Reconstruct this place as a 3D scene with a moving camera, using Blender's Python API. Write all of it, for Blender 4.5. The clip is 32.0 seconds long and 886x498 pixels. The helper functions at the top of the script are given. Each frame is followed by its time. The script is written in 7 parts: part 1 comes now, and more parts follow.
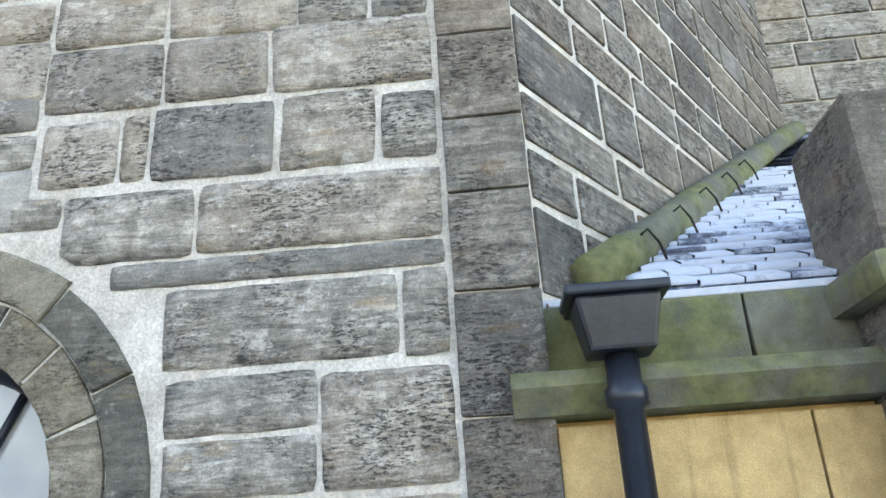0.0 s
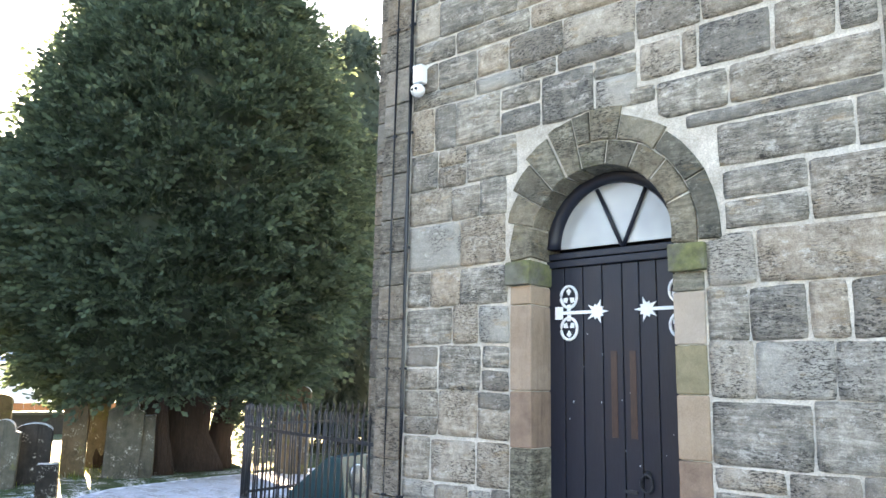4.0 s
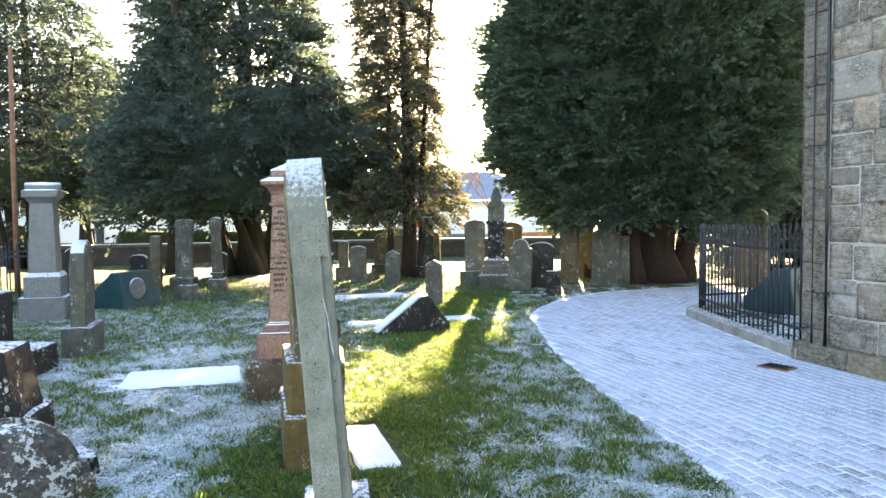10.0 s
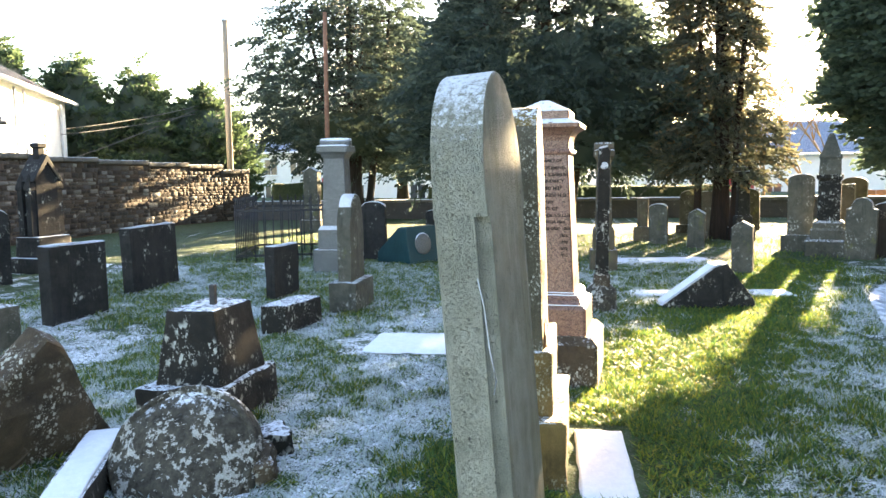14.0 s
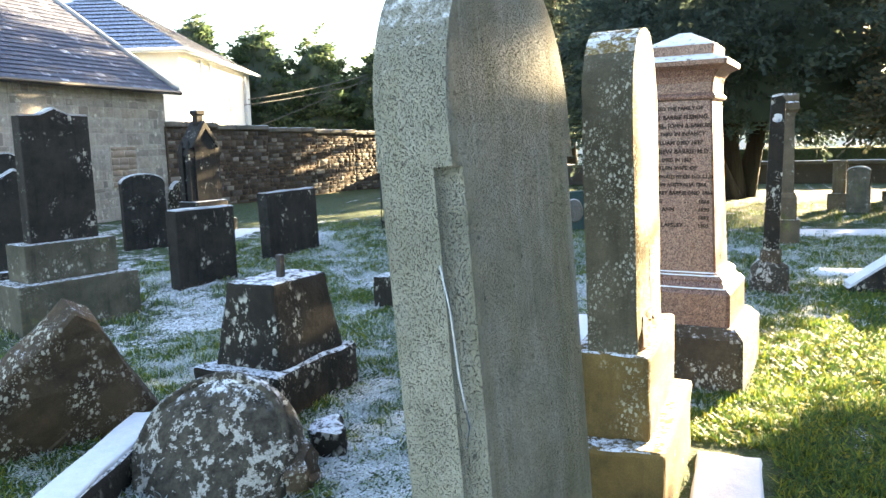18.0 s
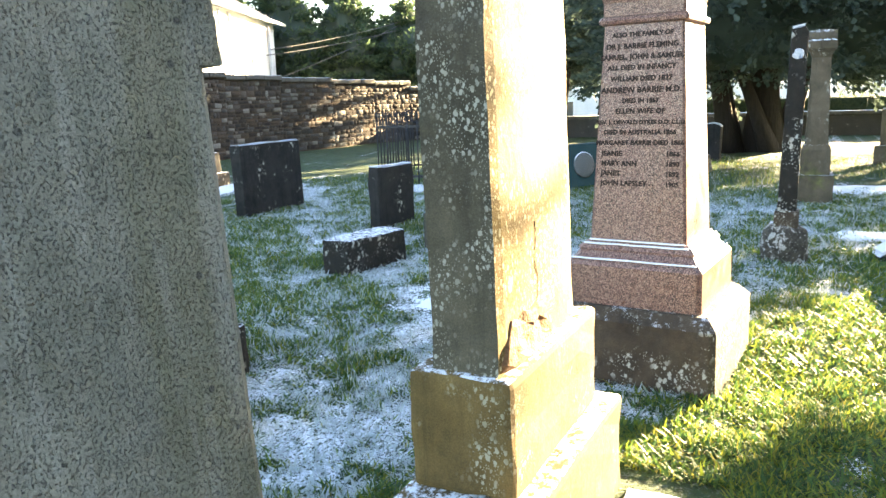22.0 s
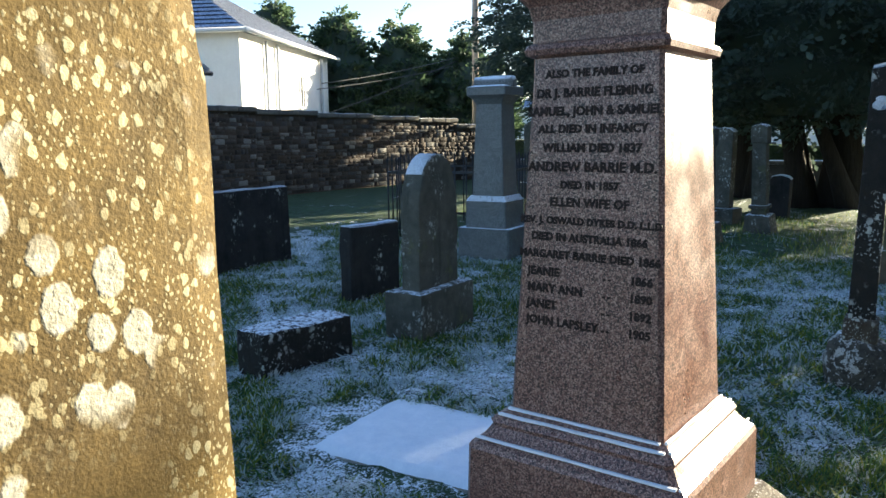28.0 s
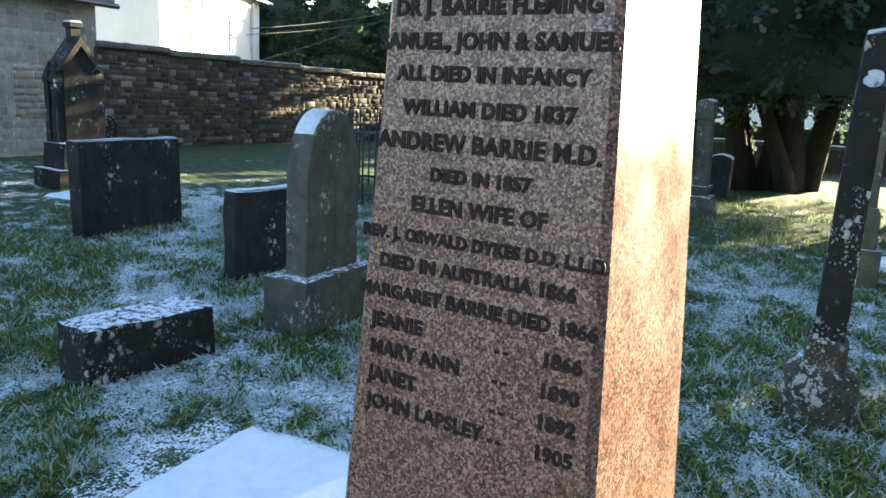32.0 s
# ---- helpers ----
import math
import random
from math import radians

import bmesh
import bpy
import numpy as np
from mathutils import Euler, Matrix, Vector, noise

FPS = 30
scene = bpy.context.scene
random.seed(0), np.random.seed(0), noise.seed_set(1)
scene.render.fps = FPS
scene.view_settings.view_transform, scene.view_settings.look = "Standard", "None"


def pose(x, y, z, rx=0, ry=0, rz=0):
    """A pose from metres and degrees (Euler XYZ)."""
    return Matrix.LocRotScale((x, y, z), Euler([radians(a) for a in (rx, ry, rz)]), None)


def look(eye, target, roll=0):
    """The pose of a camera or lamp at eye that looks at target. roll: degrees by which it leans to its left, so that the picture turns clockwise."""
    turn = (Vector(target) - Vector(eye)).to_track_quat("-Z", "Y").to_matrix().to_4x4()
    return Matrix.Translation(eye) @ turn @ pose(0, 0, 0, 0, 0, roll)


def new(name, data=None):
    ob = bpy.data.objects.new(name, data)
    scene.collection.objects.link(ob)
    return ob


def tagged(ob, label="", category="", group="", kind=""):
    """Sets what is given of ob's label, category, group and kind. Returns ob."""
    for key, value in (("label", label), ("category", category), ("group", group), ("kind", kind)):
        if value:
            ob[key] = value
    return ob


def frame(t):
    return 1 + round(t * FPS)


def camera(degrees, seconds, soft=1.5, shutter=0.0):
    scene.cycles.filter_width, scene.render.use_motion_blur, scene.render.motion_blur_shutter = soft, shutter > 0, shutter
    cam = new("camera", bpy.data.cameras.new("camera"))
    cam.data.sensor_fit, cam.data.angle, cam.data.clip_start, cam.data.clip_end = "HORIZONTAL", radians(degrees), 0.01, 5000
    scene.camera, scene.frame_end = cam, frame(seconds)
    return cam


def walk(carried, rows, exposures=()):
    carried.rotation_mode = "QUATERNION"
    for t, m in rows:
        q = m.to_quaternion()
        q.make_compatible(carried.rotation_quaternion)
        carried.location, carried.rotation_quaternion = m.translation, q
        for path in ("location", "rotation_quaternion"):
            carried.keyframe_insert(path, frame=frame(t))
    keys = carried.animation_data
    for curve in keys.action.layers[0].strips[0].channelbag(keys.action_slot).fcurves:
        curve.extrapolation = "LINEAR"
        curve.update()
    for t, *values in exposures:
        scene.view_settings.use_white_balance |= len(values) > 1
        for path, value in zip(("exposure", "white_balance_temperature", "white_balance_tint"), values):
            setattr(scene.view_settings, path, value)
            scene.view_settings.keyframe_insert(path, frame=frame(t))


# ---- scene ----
cam = camera(60.6, 32.0)
PATH = [
    (0, (2.033, 3.851, 2.489), (1.925, 5.715, 3.206), -3.7),
    (0.5, (1.926, 3.806, 2.487), (1.656, 5.678, 3.136), -3.1),
    (1, (1.865, 3.652, 2.454), (1.383, 5.511, 3.012), -1.8),
    (1.5, (1.764, 3.451, 2.372), (1.101, 5.272, 2.867), -1.6),
    (2, (1.851, 3.123, 2.238), (0.956, 4.854, 2.678), -1.2),
    (2.5, (1.949, 2.847, 2.094), (0.889, 4.482, 2.532), -0.1),
    (3, (1.984, 2.457, 1.849), (0.864, 4.044, 2.308), 0.2),
    (3.5, (2.276, 1.914, 1.646), (1.084, 3.464, 2.066), 0.8),
    (5.5, (3.529, 0.848, 1.617), (2.019, 2.154, 1.737), 0.4),
    (6, (3.705, 0.786, 1.639), (2.119, 2.004, 1.692), 0.1),
    (6.5, (3.778, 0.769, 1.627), (2.12, 1.888, 1.625), -0.3),
    (7, (3.964, 0.691, 1.597), (2.242, 1.707, 1.538), -0.5),
    (7.5, (4.032, 0.67, 1.578), (2.257, 1.587, 1.483), -0.6),
    (8, (4.077, 0.628, 1.561), (2.263, 1.461, 1.444), -0.3),
    (8.5, (4.267, 0.567, 1.55), (2.414, 1.311, 1.439), 0.2),
    (9, (4.32, 0.546, 1.554), (2.438, 1.215, 1.465), -0.1),
    (9.5, (4.389, 0.542, 1.556), (2.485, 1.147, 1.473), -0.1),
    (10, (4.379, 0.579, 1.542), (2.454, 1.115, 1.447), -0.5),
    (10.5, (4.329, 0.616, 1.546), (2.39, 1.092, 1.434), -1.1),
    (11, (4.082, 0.691, 1.528), (2.127, 1.098, 1.418), -1.5),
    (11.5, (3.601, 0.845, 1.498), (1.623, 1.133, 1.433), -1.4),
    (12, (3.559, 0.918, 1.488), (1.563, 1.036, 1.466), -1.8),
    (12.5, (3.499, 0.952, 1.495), (1.5, 0.923, 1.422), 0.6),
    (13, (3.453, 1.038, 1.505), (1.46, 0.909, 1.396), 0.9),
    (13.5, (3.4, 1.102, 1.503), (1.416, 0.898, 1.356), 1.1),
    (14, (3.311, 1.137, 1.485), (1.341, 0.856, 1.287), -0.8),
    (14.5, (3.233, 1.178, 1.464), (1.276, 0.845, 1.217), -1.0),
    (15, (3.127, 1.238, 1.445), (1.182, 0.86, 1.172), -0.7),
    (15.5, (3.0, 1.277, 1.433), (1.083, 0.801, 1.114), -0.4),
    (17.5, (2.587, 1.371, 1.416), (0.718, 0.74, 1.087), -2.6),
    (18, (2.452, 1.427, 1.405), (0.612, 0.695, 1.13), -1.6),
    (18.5, (2.328, 1.499, 1.399), (0.525, 0.672, 1.139), -2.3),
    (19, (2.206, 1.519, 1.386), (0.421, 0.674, 1.074), -1.4),
    (19.5, (2.074, 1.561, 1.357), (0.304, 0.705, 0.987), -2.5),
    (20, (1.954, 1.598, 1.318), (0.175, 0.766, 0.939), -2.1),
    (20.5, (1.814, 1.627, 1.297), (0.013, 0.835, 0.937), -1.2),
    (21, (1.682, 1.659, 1.319), (-0.115, 0.877, 0.924), -1.7),
    (21.5, (1.557, 1.685, 1.328), (-0.235, 0.9, 0.91), -1.9),
    (22, (1.429, 1.718, 1.317), (-0.346, 0.883, 0.926), -1.9),
    (22.5, (1.283, 1.748, 1.317), (-0.446, 0.821, 0.93), -2.2),
    (23, (1.121, 1.76, 1.314), (-0.571, 0.789, 0.869), -1.0),
    (23.5, (0.987, 1.777, 1.342), (-0.695, 0.805, 0.864), -1.3),
    (24, (0.868, 1.777, 1.355), (-0.789, 0.751, 0.908), -2.0),
    (24.5, (0.753, 1.768, 1.355), (-0.893, 0.705, 0.95), -1.9),
    (25, (0.62, 1.753, 1.357), (-1.042, 0.696, 1.01), -1.3),
    (25.5, (0.49, 1.746, 1.379), (-1.192, 0.714, 1.057), -1.8),
    (26, (0.362, 1.734, 1.403), (-1.339, 0.742, 1.058), -2.4),
    (26.5, (0.237, 1.729, 1.413), (-1.492, 0.786, 1.063), -2.1),
    (28.5, (-0.29, 1.731, 1.412), (-1.991, 0.721, 1.115), -0.3),
    (29, (-0.401, 1.719, 1.42), (-2.105, 0.732, 1.071), 0.3),
    (29.5, (-0.515, 1.702, 1.414), (-2.221, 0.721, 1.053), 0.5),
    (30, (-0.615, 1.676, 1.401), (-2.345, 0.731, 1.057), 1.8),
    (30.5, (-0.733, 1.639, 1.391), (-2.482, 0.725, 1.072), 2.7),
    (31, (-0.841, 1.603, 1.394), (-2.593, 0.696, 1.064), 2.5),
    (31.5, (-0.947, 1.548, 1.401), (-2.708, 0.676, 1.03), 3.3),
    (32, (-1.051, 1.491, 1.393), (-2.822, 0.652, 0.994), 2.8),
]
EXPOSURES = [(0.0, 4.68, 6950, 20), (2.0, 4.8, 7000, 20), (3.5, 4.78, 7000, 20), (6.0, 4.65, 7100, 19), (10.0, 4.4, 6850, 18), (15.0, 4.15, 6750, 16), (19.5, 4.2, 6750, 15), (21.0, 4.5, 6800, 16), (22.0, 4.45, 6700, 15), (24.0, 3.8, 6000, 12), (26.0, 3.35, 5800, 11), (28.5, 2.6, 5300, 12), (29.2, 2.75, 5400, 13), (30.0, 3.05, 5400, 13), (32.0, 3.52, 5800, 9)]

walk(cam, [(t, look(eye, target, roll)) for t, eye, target, roll in PATH], EXPOSURES)

# ---- light ----
world = bpy.data.worlds.new("winter_sky")
scene.world = world
world.use_nodes = True
sky = world.node_tree.nodes.new("ShaderNodeTexSky")
sky.sky_type, sky.sun_disc = "NISHITA", False
SUN_AZIMUTH, SUN_HEIGHT = 157.7, 13.2
sky.sun_elevation, sky.sun_rotation = radians(SUN_HEIGHT), radians(90.0 - SUN_AZIMUTH)
sky.air_density, sky.dust_density, sky.ozone_density = 1.0, 0.9, 1.0
world.node_tree.links.new(sky.outputs["Color"], world.node_tree.nodes["Background"].inputs["Color"])
world.node_tree.nodes["Background"].inputs["Strength"].default_value = 0.05
sun_data = bpy.data.lights.new("sun", "SUN")
sun_data.energy, sun_data.angle, sun_data.color = 5.0, radians(0.6), (1.0, 0.79, 0.46)
sun = new("sun", sun_data)
sun_way = Vector((math.cos(radians(SUN_HEIGHT)) * math.cos(radians(SUN_AZIMUTH)), math.cos(radians(SUN_HEIGHT)) * math.sin(radians(SUN_AZIMUTH)), math.sin(radians(SUN_HEIGHT))))
sun.matrix_basis = look(sun_way * 60, (0, 0, 0))



# ---- helpers of the scene ----
def part(name, bm, material, parent=None, label=""):
    """Links a bmesh (or mesh) as one mesh object, under a thing or part if given."""
    if isinstance(bm, bpy.types.Mesh):
        me = bm
    else:
        me = bpy.data.meshes.new(name)
        bm.to_mesh(me)
        bm.free()
    if material is not None and len(me.materials) == 0:
        me.materials.append(material)
    ob = new(name, me)
    if parent is not None:
        ob.parent = parent
    return tagged(ob, label)


def thing(name, place, label, category, group="", kind=""):
    ob = new(name)
    ob.empty_display_size = 0.1
    ob.matrix_basis = place
    return tagged(ob, label, category, group, kind)


def smooth(bm, on=True):
    for f in bm.faces:
        f.smooth = on
    return bm


def rough(bm, amount, size, seed=0.0):
    """Uneven, worn surface: shifts vertices by smooth noise."""
    for v in bm.verts:
        v.co += amount * Vector(noise.noise_vector(v.co / size + Vector((seed, seed * 0.7, 3.1))))
    return bm


def block(sx, sy, sz, bevel=0.01, at=(0, 0, 0), cuts=0, top=1.0, segments=2, topy=None):
    """A bevelled block that stands on its base; top: how far it narrows upwards."""
    bm = bmesh.new()
    m = Matrix.Translation(Vector(at) + Vector((0, 0, sz / 2))) @ Matrix.Diagonal((sx, sy, sz, 1))
    bmesh.ops.create_cube(bm, size=1, matrix=m)
    ty = top if topy is None else topy
    for v in bm.verts:
        if v.co.z > at[2] + sz / 2:
            v.co.x = at[0] + (v.co.x - at[0]) * top
            v.co.y = at[1] + (v.co.y - at[1]) * ty
    if bevel > 0:
        bmesh.ops.bevel(bm, geom=bm.edges[:], offset=bevel, segments=segments, affect="EDGES", profile=0.6)
    if cuts:
        bmesh.ops.subdivide_edges(bm, edges=[e for e in bm.edges if e.calc_length() > 0.12], cuts=cuts, use_grid_fill=True)
    return bm


def slab(outline, depth, bevel=0.01, axis="y", cuts=0):
    """A flat outline (x, z pairs) given depth along y, centred, with bevelled edges."""
    bm = bmesh.new()
    ring = [bm.verts.new((x, -depth / 2, z)) for x, z in outline]
    face = bm.faces.new(ring)
    made = bmesh.ops.extrude_face_region(bm, geom=[face])
    for v in made["geom"]:
        if isinstance(v, bmesh.types.BMVert):
            v.co.y = depth / 2
    bmesh.ops.recalc_face_normals(bm, faces=bm.faces[:])
    if bevel > 0:
        rim = [e for e in bm.edges if len(e.link_faces) == 2 and e.calc_face_angle(0) > 0.5 and abs(e.verts[0].co.y - e.verts[1].co.y) < 1e-4]
        bmesh.ops.bevel(bm, geom=rim, offset=bevel, segments=2, affect="EDGES", profile=0.6)
    return bm


def arch_outline(w, h, kind="round", n=14):
    """Outline of a headstone of width w and height h: round, pointed, shouldered, flat, segment, ogee."""
    r = w / 2
    pts = [(-r, 0.0), (r, 0.0)]
    if kind == "flat":
        pts += [(r, h), (-r, h)]
    elif kind == "peak":
        pts += [(r, h - 0.28 * w), (0, h), (-r, h - 0.28 * w)]
    elif kind == "crest":
        pts += [(r, h - 0.10 * w), (0.42 * r, h - 0.09 * w), (0, h), (-0.42 * r, h - 0.09 * w), (-r, h - 0.10 * w)]
    elif kind == "pointed":
        pts += [(r * math.cos(a) ** 0.9, h - w * 0.8 + w * 0.8 * math.sin(a)) for a in np.linspace(0, math.pi / 2, n)]
        pts += [(-x, z) for x, z in reversed(pts[2:-1])]
    elif kind == "segment":
        pts += [(r * math.cos(a), h - 0.22 * w + 0.22 * w * math.sin(a)) for a in np.linspace(0, math.pi, n)]
    elif kind == "shoulder":
        s = 0.68 * r
        pts += [(r, h - s * 1.25), (s, h - s * 1.1)]
        pts += [(s * math.cos(a), h - s + s * math.sin(a)) for a in np.linspace(0, math.pi, n)]
        pts += [(-s, h - s * 1.1), (-r, h - s * 1.25)]
    else:
        pts += [(r * math.cos(a), h - r + r * math.sin(a)) for a in np.linspace(0, math.pi, n)]
    return pts


def prism(outline, height, z=0.0, top=1.0):
    """A plan outline (x, y pairs) raised to a height, narrowing to top."""
    bm = bmesh.new()
    low = [bm.verts.new((x, y, z)) for x, y in outline]
    high = [bm.verts.new((x * top, y * top, z + height)) for x, y in outline]
    bm.faces.new(low[::-1])
    bm.faces.new(high)
    n = len(low)
    for i in range(n):
        bm.faces.new((low[i], low[(i + 1) % n], high[(i + 1) % n], high[i]))
    bmesh.ops.recalc_face_normals(bm, faces=bm.faces[:])
    return bm


def turned(profile, steps=20):
    """A lathe form from (radius, z) pairs."""
    bm = bmesh.new()
    rings = []
    for r, z in profile:
        rings.append([bm.verts.new((r * math.cos(a), r * math.sin(a), z)) for a in np.linspace(0, 2 * math.pi, steps, endpoint=False)])
    for low, high in zip(rings, rings[1:]):
        for i in range(steps):
            bm.faces.new((low[i], low[(i + 1) % steps], high[(i + 1) % steps], high[i]))
    bm.faces.new(rings[0][::-1])
    bm.faces.new(rings[-1])
    return smooth(bm)


def squared(profile):
    """A square shaft from (half width, z) pairs, bevelled at the corners."""
    bm = bmesh.new()
    rings = []
    for r, z in profile:
        c = r * 0.06
        rings.append([bm.verts.new((x, y, z)) for x, y in ((r, -r + c), (r, r - c), (r - c, r), (-r + c, r), (-r, r - c), (-r, -r + c), (-r + c, -r), (r - c, -r))])
    for low, high in zip(rings, rings[1:]):
        for i in range(8):
            bm.faces.new((low[i], low[(i + 1) % 8], high[(i + 1) % 8], high[i]))
    bm.faces.new(rings[0][::-1])
    bm.faces.new(rings[-1])
    bmesh.ops.recalc_face_normals(bm, faces=bm.faces[:])
    return bm


def tube(points, radius, steps=8, end=None):
    """A round bar along points; radius may narrow to end."""
    bm = bmesh.new()
    pts = [Vector(p) for p in points]
    rings = []
    for i, p in enumerate(pts):
        d = (pts[min(i + 1, len(pts) - 1)] - pts[max(i - 1, 0)]).normalized()
        q = d.to_track_quat("Z", "Y").to_matrix()
        r = radius if end is None else radius + (end - radius) * i / (len(pts) - 1)
        rings.append([bm.verts.new(p + q @ Vector((r * math.cos(a), r * math.sin(a), 0))) for a in np.linspace(0, 2 * math.pi, steps, endpoint=False)])
    for low, high in zip(rings, rings[1:]):
        for i in range(steps):
            bm.faces.new((low[i], low[(i + 1) % steps], high[(i + 1) % steps], high[i]))
    bm.faces.new(rings[0][::-1])
    bm.faces.new(rings[-1])
    return smooth(bm)


def joined(*parts):
    """Several bmeshes as one."""
    out = bmesh.new()
    for bm in parts:
        me = bpy.data.meshes.new("joined")
        bm.to_mesh(me)
        bm.free()
        out.from_mesh(me)
        bpy.data.meshes.remove(me)
    return out


def moved(bm, m):
    bmesh.ops.transform(bm, matrix=m, verts=bm.verts[:])
    return bm


def quick_mesh(name, verts, faces, material):
    """A mesh from arrays of vertices and faces with equal corner counts."""
    verts, faces = np.asarray(verts, np.float32), np.asarray(faces, np.int32)
    me = bpy.data.meshes.new(name)
    n, k = faces.shape
    me.vertices.add(len(verts))
    me.vertices.foreach_set("co", verts.ravel())
    me.loops.add(n * k)
    me.loops.foreach_set("vertex_index", faces.ravel())
    me.polygons.add(n)
    me.polygons.foreach_set("loop_start", np.arange(n, dtype=np.int32) * k)
    me.update(calc_edges=True)
    me.materials.append(material)
    return me


# ---- materials ----
class Nodes:
    """Short forms for building one node material."""

    def __init__(self, name):
        self.mat = bpy.data.materials.new(name)
        self.mat.use_nodes = True
        self.tree = self.mat.node_tree
        self.shader = self.tree.nodes["Principled BSDF"]
        self.coord = self.tree.nodes.new("ShaderNodeTexCoord").outputs["Object"]

    def add(self, kind, **values):
        node = self.tree.nodes.new(kind)
        for k, v in values.items():
            node.inputs[k.replace("_", " ")].default_value = v
        return node

    def link(self, a, b):
        self.tree.links.new(a, b)

    def noise(self, scale, detail=4.0, rough=0.6, vector=None, distort=0.0):
        n = self.add("ShaderNodeTexNoise", Scale=scale, Detail=detail, Roughness=rough, Distortion=distort)
        self.link(vector or self.coord, n.inputs["Vector"])
        return n.outputs["Fac"]

    def cells(self, scale, feature="F1", vector=None, rand=1.0):
        n = self.add("ShaderNodeTexVoronoi", Scale=scale, Randomness=rand)
        n.feature = feature
        self.link(vector or self.coord, n.inputs["Vector"])
        return n.outputs["Distance"]

    def stretch(self, x, y, z):
        n = self.add("ShaderNodeMapping", Scale=(x, y, z))
        self.link(self.coord, n.inputs["Vector"])
        return n.outputs["Vector"]

    def world(self):
        return self.add("ShaderNodeNewGeometry").outputs["Position"]

    def ramp(self, fac, *stops):
        n = self.add("ShaderNodeValToRGB")
        el = n.color_ramp.elements
        while len(el) < len(stops):
            el.new(0.5)
        for e, (p, c) in zip(el, stops):
            e.position = p
            e.color = (*c, 1) if len(c) == 3 else c
        self.link(fac, n.inputs["Fac"])
        return n.outputs["Color"]

    def step(self, fac, low, high):
        n = self.add("ShaderNodeMapRange", From_Min=low, From_Max=high)
        n.interpolation_type = "SMOOTHSTEP"
        self.link(fac, n.inputs["Value"])
        return n.outputs["Result"]

    def mix(self, fac, a, b, how="MIX"):
        n = self.tree.nodes.new("ShaderNodeMix")
        n.data_type, n.blend_type = "RGBA", how
        for src, slot in ((fac, n.inputs[0]), (a, n.inputs[6]), (b, n.inputs[7])):
            if isinstance(src, bpy.types.NodeSocket):
                self.link(src, slot)
            else:
                slot.default_value = src if isinstance(src, (int, float)) else (*src, 1)
        return n.outputs[2]

    def maths(self, how, a, b):
        n = self.tree.nodes.new("ShaderNodeMath")
        n.operation = how
        for src, slot in ((a, n.inputs[0]), (b, n.inputs[1])):
            if isinstance(src, bpy.types.NodeSocket):
                self.link(src, slot)
            else:
                slot.default_value = src
        return n.outputs[0]

    def upness(self):
        n = self.add("ShaderNodeNewGeometry")
        s = self.tree.nodes.new("ShaderNodeSeparateXYZ")
        self.link(n.outputs["Normal"], s.inputs[0])
        return s.outputs["Z"]

    def rand(self):
        return self.add("ShaderNodeObjectInfo").outputs["Random"]

    def island(self):
        return self.add("ShaderNodeNewGeometry").outputs["Random Per Island"]

    def done(self, colour, roughness=0.85, bumps=(), metallic=0.0, spec=0.3):
        s = self.shader
        if isinstance(colour, bpy.types.NodeSocket):
            self.link(colour, s.inputs["Base Color"])
        else:
            s.inputs["Base Color"].default_value = (*colour, 1)
        if isinstance(roughness, bpy.types.NodeSocket):
            self.link(roughness, s.inputs["Roughness"])
        else:
            s.inputs["Roughness"].default_value = roughness
        s.inputs["Metallic"].default_value = metallic
        s.inputs["Specular IOR Level"].default_value = spec
        last = None
        for fac, strength, dist in bumps:
            b = self.add("ShaderNodeBump", Strength=strength, Distance=dist)
            self.link(fac, b.inputs["Height"])
            if last is not None:
                self.link(last, b.inputs["Normal"])
            last = b.outputs["Normal"]
        if last is not None:
            self.link(last, s.inputs["Normal"])
        return self.mat


